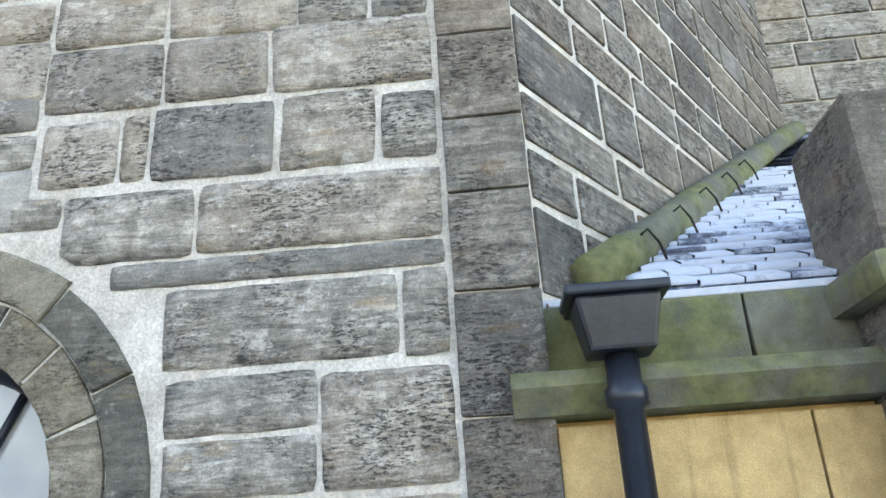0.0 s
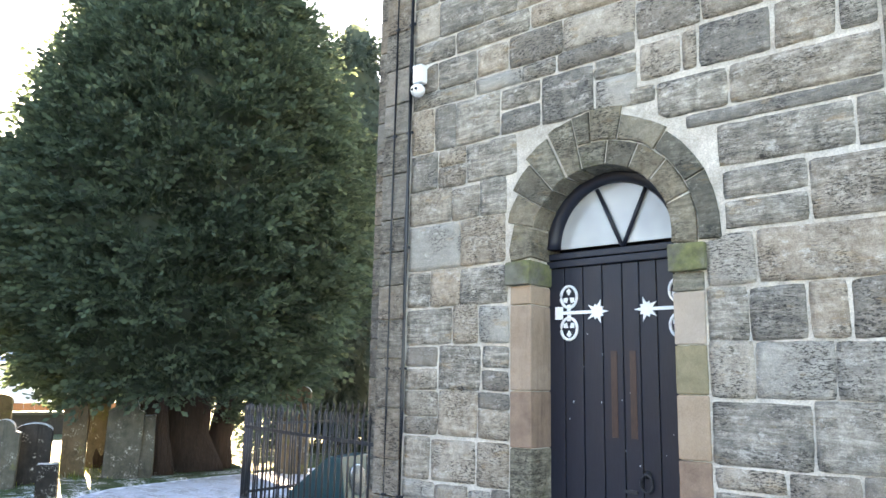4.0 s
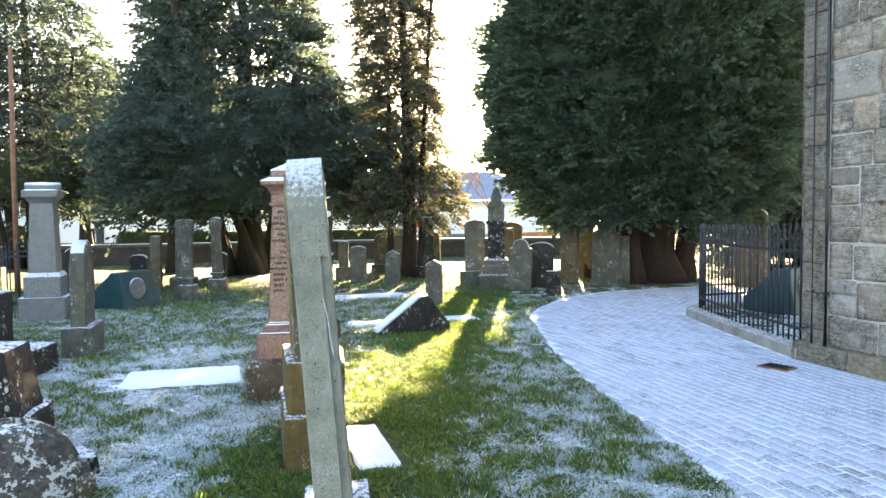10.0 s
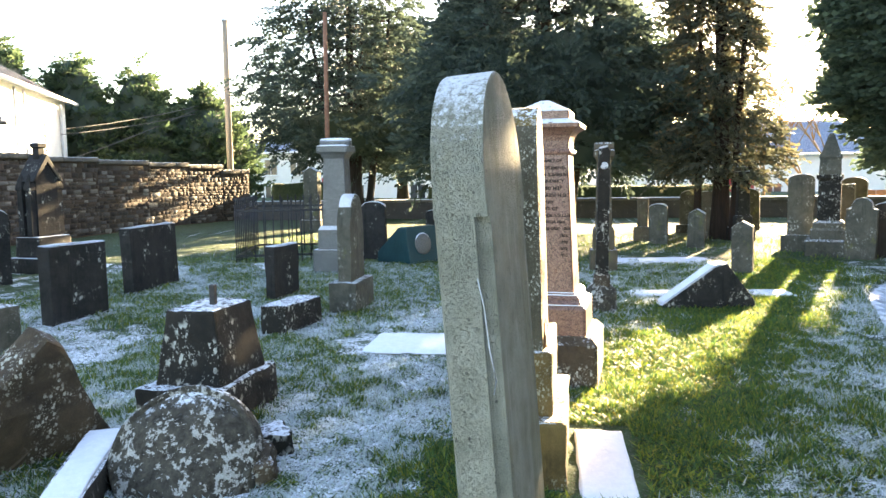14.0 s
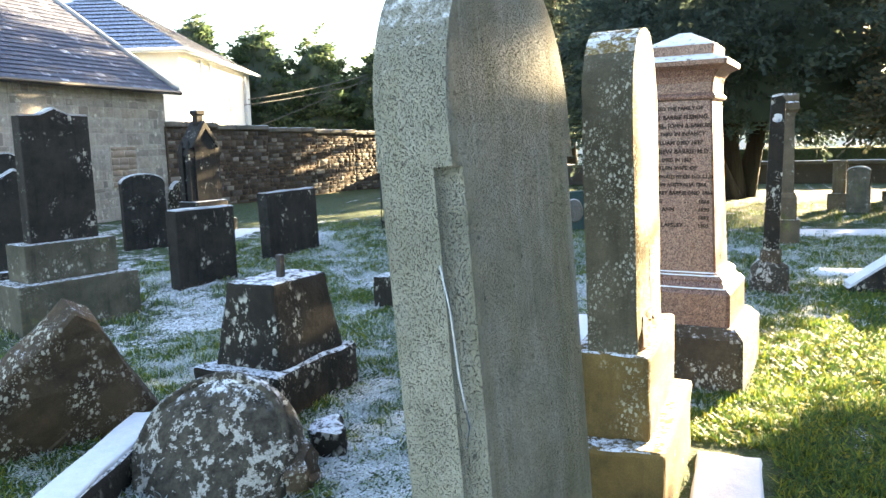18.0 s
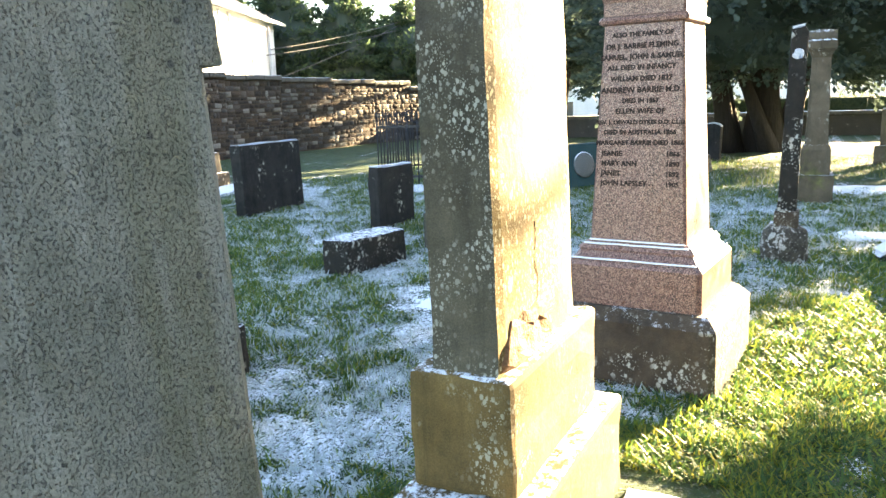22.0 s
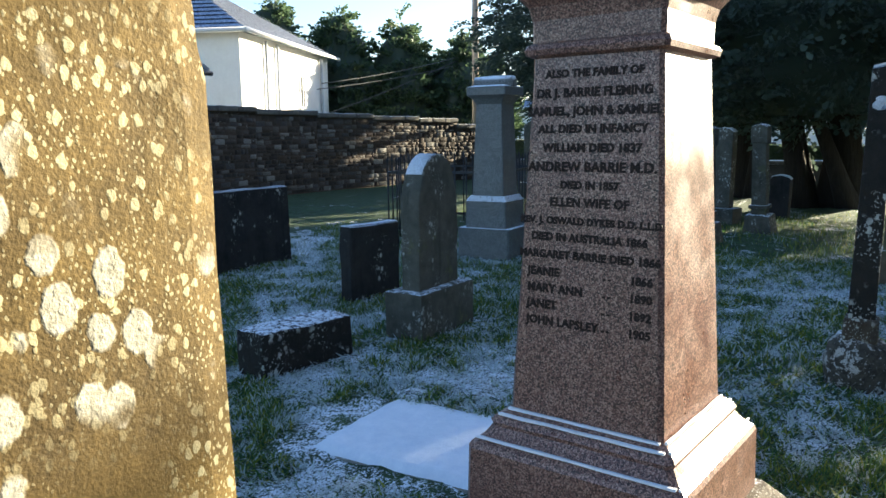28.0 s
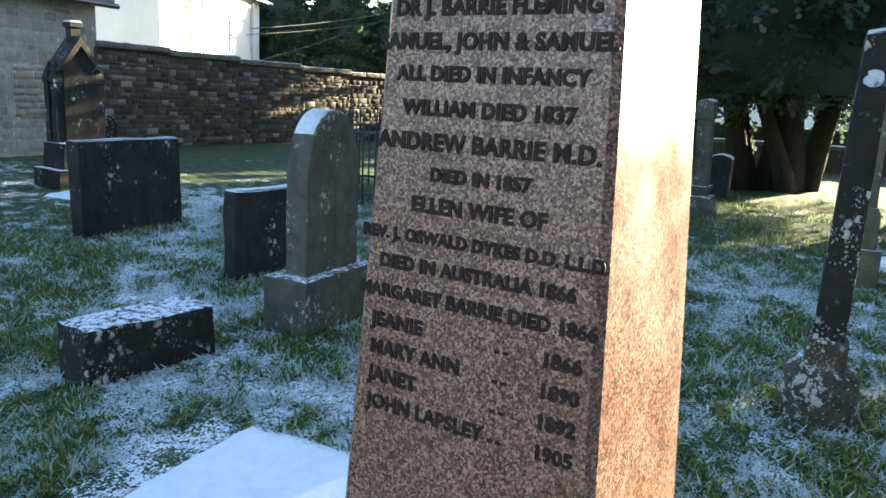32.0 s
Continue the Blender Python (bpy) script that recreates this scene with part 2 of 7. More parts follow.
def stone(name, dark, light, lichen=0.0, lichen_colour=(0.62, 0.62, 0.55), frost=0.0, moss=0.0, grain=60.0, spread=0.0, gloss=0.85, bump=0.4, streak=0.0, spots=26.0, tint=None, pieces=False, rosette=0.0):
    """Weathered stone: mottled colour and grain, with lichen spots, moss, streaks, and hoar frost on upward faces where wanted."""
    n = Nodes(name)
    w = n.world()
    big, mid, fine = n.noise(3.2, 3, 0.6, w), n.noise(14, 4, 0.65, w), n.noise(grain * 4, 2, 0.6, w)
    fac = n.mix(0.4, big, mid)
    col = n.ramp(fac, (0.32, dark), (0.68, light))
    if spread:
        r = n.island() if pieces else n.rand()
        col = n.mix(n.maths("MULTIPLY", n.step(r, 0.35, 1.0), spread), col, tint or (0.42, 0.30, 0.17))
        col = n.mix(n.maths("MULTIPLY", n.step(n.maths("FRACT", n.maths("MULTIPLY", r, 7.31), 0), 0.55, 1.0), 0.55), col, (0.13, 0.13, 0.125))
        col = n.mix(n.maths("MULTIPLY", n.step(n.maths("FRACT", n.maths("MULTIPLY", r, 3.77), 0), 0.6, 1.0), 0.5), col, (0.46, 0.44, 0.39))
    grit = n.ramp(fine, (0.3, (0.55, 0.55, 0.55)), (0.7, (1.3, 1.3, 1.3)))
    col = n.mix(0.55, col, n.mix(1.0, col, grit, "MULTIPLY"))
    if streak:
        down = n.noise(1.0, 5, 0.7, n_stretch(n, w, 14, 14, 0.8))
        col = n.mix(n.maths("MULTIPLY", n.step(down, 0.52, 0.72), streak), col, tuple(0.35 * c for c in dark))
    if moss:
        m = n.step(n.noise(2.4, 5, 0.7, w), 0.62 - 0.3 * moss, 0.75 - 0.2 * moss)
        col = n.mix(n.maths("MULTIPLY", m, 0.75), col, n.ramp(mid, (0.3, (0.07, 0.085, 0.025)), (0.7, (0.19, 0.19, 0.06))))
    relief = []
    if lichen:
        patch = n.step(n.noise(5, 3, 0.6, w), 0.62 - 0.35 * lichen, 0.72 - 0.2 * lichen)
        vec = n.tree.nodes.new("ShaderNodeVectorMath")
        vec.operation = "ADD"
        wob = n.add("ShaderNodeTexNoise", Scale=70.0, Detail=2.0)
        n.link(w, wob.inputs["Vector"])
        sc = n.tree.nodes.new("ShaderNodeVectorMath")
        sc.operation = "SCALE"
        sc.inputs["Scale"].default_value = min(0.03, 0.6 / spots)
        n.link(wob.outputs["Color"], sc.inputs[0])
        n.link(n_stretch(n, w, 1.0, 1.0, 0.72), vec.inputs[0])
        n.link(sc.outputs[0], vec.inputs[1])
        spot = n.step(n.cells(spots, vector=vec.outputs[0]), 0.36, 0.26)
        spot2 = n.step(n.cells(spots * 2.7, vector=vec.outputs[0]), 0.33, 0.23)
        some = n.maths("MULTIPLY", n.maths("MAXIMUM", spot, n.maths("MULTIPLY", spot2, 0.7)), patch)
        col = n.mix(some, col, lichen_colour)
        relief.append((some, 0.25, 0.002))
    if rosette:
        disc = n.step(n.cells(rosette, vector=vec.outputs[0]), 0.44, 0.36)
        disc = n.maths("MULTIPLY", disc, n.step(n.noise(4.2, 3, 0.6, w), 0.55, 0.62))
        col = n.mix(disc, col, n.ramp(n.noise(110, 3, 0.7, w), (0.3, (0.27, 0.255, 0.19)), (0.7, (0.45, 0.43, 0.36))))
        relief.append((disc, 0.3, 0.003))
    if frost:
        up = n.step(n.upness(), 0.55, 0.85)
        f = n.maths("MULTIPLY", up, n.step(n.noise(24, 5, 0.8, w), 0.70 - 0.42 * frost, 0.78 - 0.36 * frost))
        col = n.mix(n.maths("MULTIPLY", f, 0.92), col, (0.80, 0.84, 0.90))
    relief += [(mid, bump, 0.012), (fine, bump, 0.003)]
    return n.done(col, gloss, relief)


def n_stretch(n, vector, x, y, z):
    m = n.add("ShaderNodeMapping", Scale=(x, y, z))
    n.link(vector, m.inputs["Vector"])
    return m.outputs["Vector"]


def granite(name, base, dark, light, gloss=0.35, frost=0.0):
    """Polished speckled granite: crystals a few millimetres across."""
    n = Nodes(name)
    w = n.world()
    vor = n.add("ShaderNodeTexVoronoi", Scale=250.0)
    n.link(w, vor.inputs["Vector"])
    sep = n.tree.nodes.new("ShaderNodeSeparateColor")
    n.link(vor.outputs["Color"], sep.inputs[0])
    small = n.add("ShaderNodeTexVoronoi", Scale=420.0)
    n.link(w, small.inputs["Vector"])
    sep2 = n.tree.nodes.new("ShaderNodeSeparateColor")
    n.link(small.outputs["Color"], sep2.inputs[0])
    grow = n.noise(60, 2, 0.5, w)
    col = n.ramp(n.mix(0.35, sep.outputs[0], grow), (0.22, dark), (0.34, tuple(0.6 * c for c in base)), (0.52, base), (0.74, light))
    col = n.mix(n.maths("MULTIPLY", n.step(sep2.outputs[1], 0.80, 0.84), 0.8), col, tuple(0.5 * c for c in dark))
    col = n.mix(n.maths("MULTIPLY", n.step(n.noise(2.2, 4, 0.65, w), 0.45, 0.7), 0.4), col, tuple(0.55 * c for c in base))
    if frost:
        f = n.maths("MULTIPLY", n.step(n.upness(), 0.3, 0.7), n.step(n.noise(30, 4, 0.7, w), 0.62 - 0.5 * frost, 0.7 - 0.4 * frost))
        col = n.mix(f, col, (0.80, 0.84, 0.90))
    return n.done(col, n.ramp(n.noise(9, 3, 0.6, w), (0.3, (gloss - 0.08,) * 3), (0.7, (gloss + 0.15,) * 3)), [(sep.outputs[0], 0.05, 0.001)], spec=0.5)


def simple(name, a, b, scale, roughness=0.6, metallic=0.0, bump=0.2, dist=0.003, spec=0.4, vector=None):
    n = Nodes(name)
    w = n.world()
    if vector:
        w = n_stretch(n, w, *vector)
    f, g = n.noise(scale, 4, 0.65, w), n.noise(scale * 6, 3, 0.6, w)
    col = n.ramp(n.mix(0.35, f, g), (0.33, a), (0.67, b))
    return n.done(col, roughness, [(f, bump, dist * 3), (g, bump, dist)], metallic, spec)


def leaf(name, dark, light, brown=None):
    n = Nodes(name)
    r = n.island()
    col = n.ramp(r, (0.0, dark), (1.0, light))
    if brown:
        col = n.mix(n.step(n.maths("FRACT", n.maths("MULTIPLY", r, 17.3), 0), 0.86, 0.97), col, brown)
    col = n.mix(n.maths("MULTIPLY", n.noise(0.5, 3, 0.6, n.world()), 0.5), col, tuple(0.55 * c for c in dark))
    mat = n.done(col, 0.6, spec=0.25)
    through_light = n.add("ShaderNodeBsdfTranslucent")
    n.link(col, through_light.inputs["Color"])
    both = n.add("ShaderNodeMixShader", Fac=0.4)
    out = n.tree.nodes["Material Output"]
    n.link(n.shader.outputs[0], both.inputs[1])
    n.link(through_light.outputs[0], both.inputs[2])
    n.link(both.outputs[0], out.inputs["Surface"])
    return mat


def mottled_stone():
    """Dark stone almost covered by grey and white crusts of lichen."""
    n = Nodes("mottled_lichen_stone")
    w = n.world()
    mid, fine = n.noise(22, 5, 0.75, w), n.noise(150, 3, 0.7, w)
    col = n.ramp(mid, (0.32, (0.018, 0.016, 0.012)), (0.66, (0.095, 0.085, 0.065)))
    crust = n.step(n.mix(0.5, n.noise(7, 4, 0.7, w, 0.6), n.noise(30, 4, 0.75, w)), 0.525, 0.55)
    col = n.mix(n.maths("MULTIPLY", crust, 0.75), col, n.ramp(fine, (0.3, (0.32, 0.315, 0.28)), (0.7, (0.70, 0.69, 0.65))))
    f = n.maths("MULTIPLY", n.step(n.upness(), 0.72, 0.92), n.step(n.noise(18, 5, 0.75, w), 0.50, 0.60))
    col = n.mix(f, col, (0.80, 0.84, 0.90))
    return n.done(col, 0.9, [(mid, 0.9, 0.012), (crust, 0.4, 0.004), (fine, 0.6, 0.003)])


def wall_stone(name="rubble_sandstone", tone=(1.0, 1.0, 1.0), moss=0.0):
    """Rubble sandstone: each block grey, buff or brown, with bedding streaks, pits and a tooled face."""
    n = Nodes(name)
    w = n.world()
    r = n.rand()
    pick = lambda k: n.maths("FRACT", n.maths("MULTIPLY", r, k), 0)
    bed = n.noise(1.0, 5, 0.7, n_stretch(n, w, 3.5, 3.5, 30), 0.8)
    mid, fine = n.noise(16, 5, 0.7, w), n.noise(130, 3, 0.65, w)
    col = n.ramp(n.mix(0.45, bed, mid), (0.36, (0.10, 0.090, 0.074)), (0.50, (0.255, 0.23, 0.188)), (0.62, (0.47, 0.425, 0.355)))
    col = n.mix(n.maths("MULTIPLY", n.step(r, 0.4, 0.8), 0.55), col, n.ramp(mid, (0.3, (0.27, 0.20, 0.135)), (0.7, (0.52, 0.43, 0.325))))
    col = n.mix(n.maths("MULTIPLY", n.step(pick(7.31), 0.45, 0.95), 0.6), col, (0.135, 0.13, 0.118))
    col = n.mix(n.maths("MULTIPLY", n.step(pick(3.77), 0.65, 1.0), 0.55), col, (0.44, 0.415, 0.365))
    rust = n.step(n.noise(3.2, 4, 0.7, n_stretch(n, w, 1, 1, 3)), 0.58, 0.70)
    col = n.mix(n.maths("MULTIPLY", rust, 0.4), col, (0.33, 0.21, 0.09))
    rough_area = n.step(n.noise(3.4, 4, 0.65, w), 0.42, 0.60)
    pit = n.maths("MULTIPLY", n.step(n.noise(1.0, 4, 0.8, n_stretch(n, w, 28, 28, 90)), 0.505, 0.575), rough_area)
    col = n.mix(n.maths("MULTIPLY", pit, 0.88), col, (0.035, 0.032, 0.028))
    limed = n.step(n.noise(6, 7, 0.85, n_stretch(n, w, 1, 1, 1.8)), 0.55, 0.64)
    col = n.mix(n.maths("MULTIPLY", limed, 0.5), col, (0.62, 0.575, 0.51))
    grit = n.ramp(fine, (0.3, (0.55, 0.55, 0.55)), (0.7, (1.35, 1.35, 1.35)))
    col = n.mix(0.6, col, n.mix(1.0, col, grit, "MULTIPLY"))
    if tone != (1.0, 1.0, 1.0):
        col = n.mix(1.0, col, tone, "MULTIPLY")
    if moss:
        green = n.step(n.noise(2.6, 5, 0.75, w), 0.66 - 0.3 * moss, 0.80 - 0.2 * moss)
        col = n.mix(n.maths("MULTIPLY", green, 0.6), col, n.ramp(mid, (0.3, (0.06, 0.07, 0.025)), (0.7, (0.17, 0.17, 0.06))))
    hole = n.maths("SUBTRACT", 1.0, pit)
    return n.done(col, 0.9, [(mid, 0.8, 0.015), (bed, 0.7, 0.012), (hole, 0.7, 0.010), (fine, 0.5, 0.003)])


def tooled_stone():
    """Grey-green sandstone with a pecked face, brown runs and green algae."""
    n = Nodes("green_grey_sandstone")
    w = n.world()
    big, mid = n.noise(3.0, 3, 0.6, w), n.noise(12, 4, 0.65, w)
    col = n.ramp(n.mix(0.4, big, mid), (0.34, (0.185, 0.188, 0.145)), (0.66, (0.33, 0.328, 0.27)))
    down = n.noise(1.0, 4, 0.6, n_stretch(n, w, 9, 9, 0.5))
    col = n.mix(n.maths("MULTIPLY", n.step(down, 0.48, 0.64), 0.5), col, (0.16, 0.155, 0.08))
    pale = n.noise(1.0, 5, 0.7, n_stretch(n, w, 30, 30, 0.7))
    col = n.mix(n.maths("MULTIPLY", n.step(pale, 0.52, 0.68), 0.4), col, (0.40, 0.40, 0.35))
    peck = n.noise(1.0, 3, 0.7, n_stretch(n, w, 330, 330, 270))
    hole = n.step(peck, 0.36, 0.45)
    col = n.mix(0.55, n.mix(1.0, col, n.ramp(n.noise(300, 2, 0.6, w), (0.3, (0.55, 0.55, 0.55)), (0.7, (1.4, 1.4, 1.4))), "MULTIPLY"), col)
    col = n.mix(n.maths("MULTIPLY", n.maths("SUBTRACT", 1.0, hole), 0.30), col, (0.075, 0.078, 0.06))
    dots = n.step(n.cells(17, vector=w), 0.10, 0.07)
    col = n.mix(n.maths("MULTIPLY", dots, 0.7), col, (0.05, 0.05, 0.045))
    up = n.maths("ADD", n.upness(), n.maths("MULTIPLY", n.maths("SUBTRACT", n.noise(45, 5, 0.8, w), 0.5), 2.2))
    f = n.maths("MULTIPLY", n.step(up, 0.35, 0.95), n.step(n.upness(), 0.15, 0.45))
    col = n.mix(n.maths("MULTIPLY", f, 0.9), col, (0.80, 0.84, 0.90))
    return n.done(col, 0.8, [(hole, 0.9, 0.005), (mid, 0.4, 0.01), (peck, 0.5, 0.003)])


WALL_STONE = wall_stone()
MORTAR = stone("lime_mortar", (0.34, 0.30, 0.245), (0.66, 0.615, 0.54), bump=1.0, grain=26, streak=0.15)
QUOIN_STONE = wall_stone("quoin_sandstone", (0.62, 0.61, 0.60), 0.1)
JAMB_STONE = stone("dressed_brown_sandstone", (0.20, 0.145, 0.11), (0.36, 0.275, 0.215), spread=0.35, bump=0.3, streak=0.3)
JAMB_BROWN = stone("brown_jamb_stone", (0.15, 0.10, 0.07), (0.30, 0.21, 0.15), bump=0.5, streak=0.4)
JAMB_OLIVE = stone("olive_jamb_stone", (0.15, 0.125, 0.07), (0.29, 0.245, 0.15), bump=0.4, streak=0.3, moss=0.15)
STEP_STONE = stone("worn_door_step", (0.17, 0.16, 0.15), (0.34, 0.325, 0.30), bump=0.4)
ARCH_STONE = wall_stone("weathered_arch_stone", (0.58, 0.585, 0.53), 0.35)
MOSSY_STONE = stone("mossy_stone", (0.07, 0.067, 0.05), (0.19, 0.182, 0.14), moss=0.75, bump=0.6)
GOLD_STONE = stone("golden_ashlar", (0.30, 0.185, 0.07), (0.60, 0.42, 0.19), bump=0.35, streak=0.45)
PLINTH_STONE = wall_stone("plinth_stone", (0.66, 0.65, 0.58), 0.45)
COPING = stone("frosted_coping", (0.10, 0.095, 0.085), (0.24, 0.225, 0.195), moss=0.15, frost=0.85, bump=0.7)
KERB_STONE = stone("kerb_stone", (0.20, 0.19, 0.16), (0.36, 0.34, 0.29), moss=0.3, frost=0.5, bump=0.6)
GREY_STONE = tooled_stone()
GOLD_BASE = stone("smooth_buff_base_sandstone", (0.05, 0.035, 0.012), (0.17, 0.118, 0.040), lichen=0.25, lichen_colour=(0.30, 0.29, 0.22), frost=0.6, bump=0.35, spots=58, streak=0.4)
# lichen crust for end faces, its dull dark tone painting in their shade
SHADED_CRUST_STONE = stone("shade_toned_crusted_sandstone", (0.036, 0.032, 0.020), (0.10, 0.090, 0.060), lichen=0.6, lichen_colour=(0.30, 0.30, 0.25), frost=0.55, bump=0.6, spots=64, streak=0.3, moss=0.1)
GOLD_LICHEN = stone("lichened_buff_sandstone", (0.060, 0.040, 0.011), (0.20, 0.135, 0.037), lichen=0.8, lichen_colour=(0.42, 0.375, 0.22), rosette=24.0, frost=0.55, bump=0.35, spots=66, streak=0.4)
DARK_LICHEN = stone("dark_lichened_stone", (0.008, 0.0075, 0.006), (0.030, 0.026, 0.020), lichen=0.5, lichen_colour=(0.46, 0.46, 0.41), frost=0.68, bump=0.8, spots=21)
MOTTLED_STONE = mottled_stone()
BROWN_LICHEN = stone("brown_lichened_stone", (0.03, 0.023, 0.016), (0.105, 0.078, 0.05), lichen=0.5, lichen_colour=(0.45, 0.44, 0.38), frost=0.35, bump=0.9, spots=34)
BLACK_STONE = stone("blackened_sandstone", (0.011, 0.011, 0.011), (0.040, 0.038, 0.035), lichen=0.22, lichen_colour=(0.42, 0.42, 0.38), frost=0.85, bump=0.5, streak=0.5, spots=18)
FAR_STONE = stone("grey_headstone", (0.044, 0.045, 0.035), (0.128, 0.122, 0.094), lichen=0.35, lichen_colour=(0.36, 0.36, 0.32), frost=0.6, moss=0.15, bump=0.5, streak=0.4)
FAR_BROWN = stone("brown_headstone", (0.06, 0.048, 0.03), (0.15, 0.12, 0.08), lichen=0.25, lichen_colour=(0.33, 0.32, 0.27), frost=0.6, moss=0.25, bump=0.5, streak=0.4)
BARN_STONE = stone("harled_grey_wall", (0.27, 0.26, 0.24), (0.56, 0.535, 0.485), bump=1.0, streak=0.35, lichen=0.3, spots=9)
BARN_BLOCK = stone("grey_barn_rubble", (0.22, 0.21, 0.19), (0.50, 0.475, 0.43), bump=1.0, streak=0.35, lichen=0.25, spots=9, spread=0.25, tint=(0.36, 0.28, 0.19), pieces=True)
FIELD_STONE = stone("dark_field_stone", (0.020, 0.016, 0.014), (0.082, 0.064, 0.052), spread=0.6, tint=(0.12, 0.085, 0.058), lichen=0.07, lichen_colour=(0.4, 0.39, 0.34), frost=0.5, bump=0.9, pieces=True)
PINK_FROSTED = granite("frosted_pink_granite", (0.205, 0.104, 0.077), (0.045, 0.026, 0.021), (0.37, 0.235, 0.18), frost=0.62)
PINK_GRANITE = granite("pink_granite", (0.205, 0.104, 0.077), (0.045, 0.026, 0.021), (0.37, 0.235, 0.18))
GREY_GRANITE = granite("grey_granite", (0.13, 0.138, 0.135), (0.05, 0.05, 0.05), (0.26, 0.27, 0.26), frost=0.6, gloss=0.45)
BLACK_PAINT = simple("blue_black_door_paint", (0.004, 0.006, 0.013), (0.013, 0.016, 0.028), 5, 0.42, bump=0.15, vector=(40, 40, 2))
WORN_WOOD = simple("worn_wood", (0.018, 0.011, 0.011), (0.075, 0.040, 0.030), 8, 0.4, vector=(30, 30, 2))
WHITE_PAINT = simple("white_iron_paint", (0.72, 0.72, 0.70), (0.82, 0.82, 0.80), 30, 0.5)
BLACK_IRON = simple("black_railing_paint", (0.01, 0.011, 0.013), (0.03, 0.03, 0.033), 30, 0.45, bump=0.15)
PIPE_PAINT = simple("blue_black_pipe_paint", (0.006, 0.008, 0.012), (0.018, 0.022, 0.03), 12, 0.35, bump=0.15)
LEAD = simple("lead_flashing", (0.30, 0.32, 0.36), (0.46, 0.48, 0.52), 6, 0.5, bump=0.2)
WHITE_PLASTIC = simple("white_plastic", (0.75, 0.75, 0.74), (0.82, 0.82, 0.81), 40, 0.4, bump=0.02)
DARK_PLASTIC = simple("dark_plastic", (0.01, 0.01, 0.012), (0.02, 0.02, 0.022), 20, 0.25, bump=0.02)
TARPAULIN = simple("dark_teal_sheet", (0.010, 0.045, 0.055), (0.018, 0.07, 0.08), 5, 0.38, bump=0.25, dist=0.01)
BARK = simple("red_brown_bark", (0.013, 0.009, 0.008), (0.046, 0.029, 0.021), 3, 0.95, bump=0.9, dist=0.012, vector=(9, 9, 0.7))
DARK_BARK = simple("dark_bark", (0.014, 0.011, 0.009), (0.042, 0.032, 0.025), 3, 0.95, bump=0.9, dist=0.01, vector=(9, 9, 0.8))
POLE_WOOD = simple("weathered_pole_wood", (0.20, 0.16, 0.12), (0.34, 0.28, 0.22), 3, 0.85, bump=0.3, vector=(20, 20, 0.6))
RUST = simple("rusty_iron", (0.16, 0.075, 0.045), (0.30, 0.15, 0.09), 9, 0.85, bump=0.3)
RENDER_WHITE = simple("white_house_render", (0.72, 0.70, 0.66), (0.82, 0.80, 0.76), 1.5, 0.9, bump=0.2)
RED_TRIM = simple("red_painted_trim", (0.35, 0.04, 0.05), (0.45, 0.06, 0.07), 5, 0.6)
CABLE = simple("cable_sheath", (0.05, 0.05, 0.05), (0.09, 0.09, 0.09), 9, 0.6)
HEDGE = simple("clipped_hedge", (0.03, 0.05, 0.02), (0.09, 0.12, 0.05), 14, 0.9, bump=1.0, dist=0.03)
ORANGE_FENCE = simple("orange_brown_timber", (0.36, 0.14, 0.05), (0.50, 0.22, 0.09), 6, 0.8, vector=(1, 1, 8))
INK = simple("worn_black_letter_paint", (0.010, 0.008, 0.007), (0.050, 0.034, 0.028), 60, 0.75, spec=0.15)
RAW_STONE = stone("freshly_broken_sandstone", (0.075, 0.036, 0.016), (0.22, 0.125, 0.06), bump=1.0, grain=30)
RIME = stone("patchy_rime", (0.30, 0.32, 0.34), (0.80, 0.83, 0.88), bump=0.6, grain=40)
FROST = simple("hoar_frost", (0.72, 0.77, 0.85), (0.86, 0.89, 0.94), 20, 0.8, bump=0.5, dist=0.004)
CYPRESS = leaf("cypress_sprays", (0.052, 0.080, 0.055), (0.125, 0.175, 0.108))
CEDAR = leaf("dark_conifer_sprays", (0.045, 0.066, 0.054), (0.112, 0.148, 0.108))
THIN = leaf("thin_conifer_sprays", (0.075, 0.085, 0.058), (0.165, 0.165, 0.11), (0.25, 0.18, 0.09))
HEDGE_LEAF = leaf("tall_hedge_sprays", (0.045, 0.08, 0.045), (0.13, 0.18, 0.085))
TWIGS = simple("bare_twigs", (0.22, 0.14, 0.07), (0.40, 0.27, 0.13), 8, 0.9)


def glass_material(name):
    n = Nodes(name)
    s = n.shader
    s.inputs["Base Color"].default_value = (0.55, 0.57, 0.58, 1)
    s.inputs["Roughness"].default_value = 0.12
    s.inputs["Specular IOR Level"].default_value = 0.8
    col = n.ramp(n.noise(1.6, 3, 0.5, n.world()), (0.3, (0.20, 0.21, 0.22)), (0.7, (0.44, 0.45, 0.45)))
    n.link(col, s.inputs["Base Color"])
    return n.mat


FAN_GLASS = glass_material("mottled_fanlight_glass")
DARK_GLASS = simple("dark_window_glass", (0.03, 0.035, 0.04), (0.07, 0.075, 0.08), 2, 0.12, bump=0.0, spec=0.8)


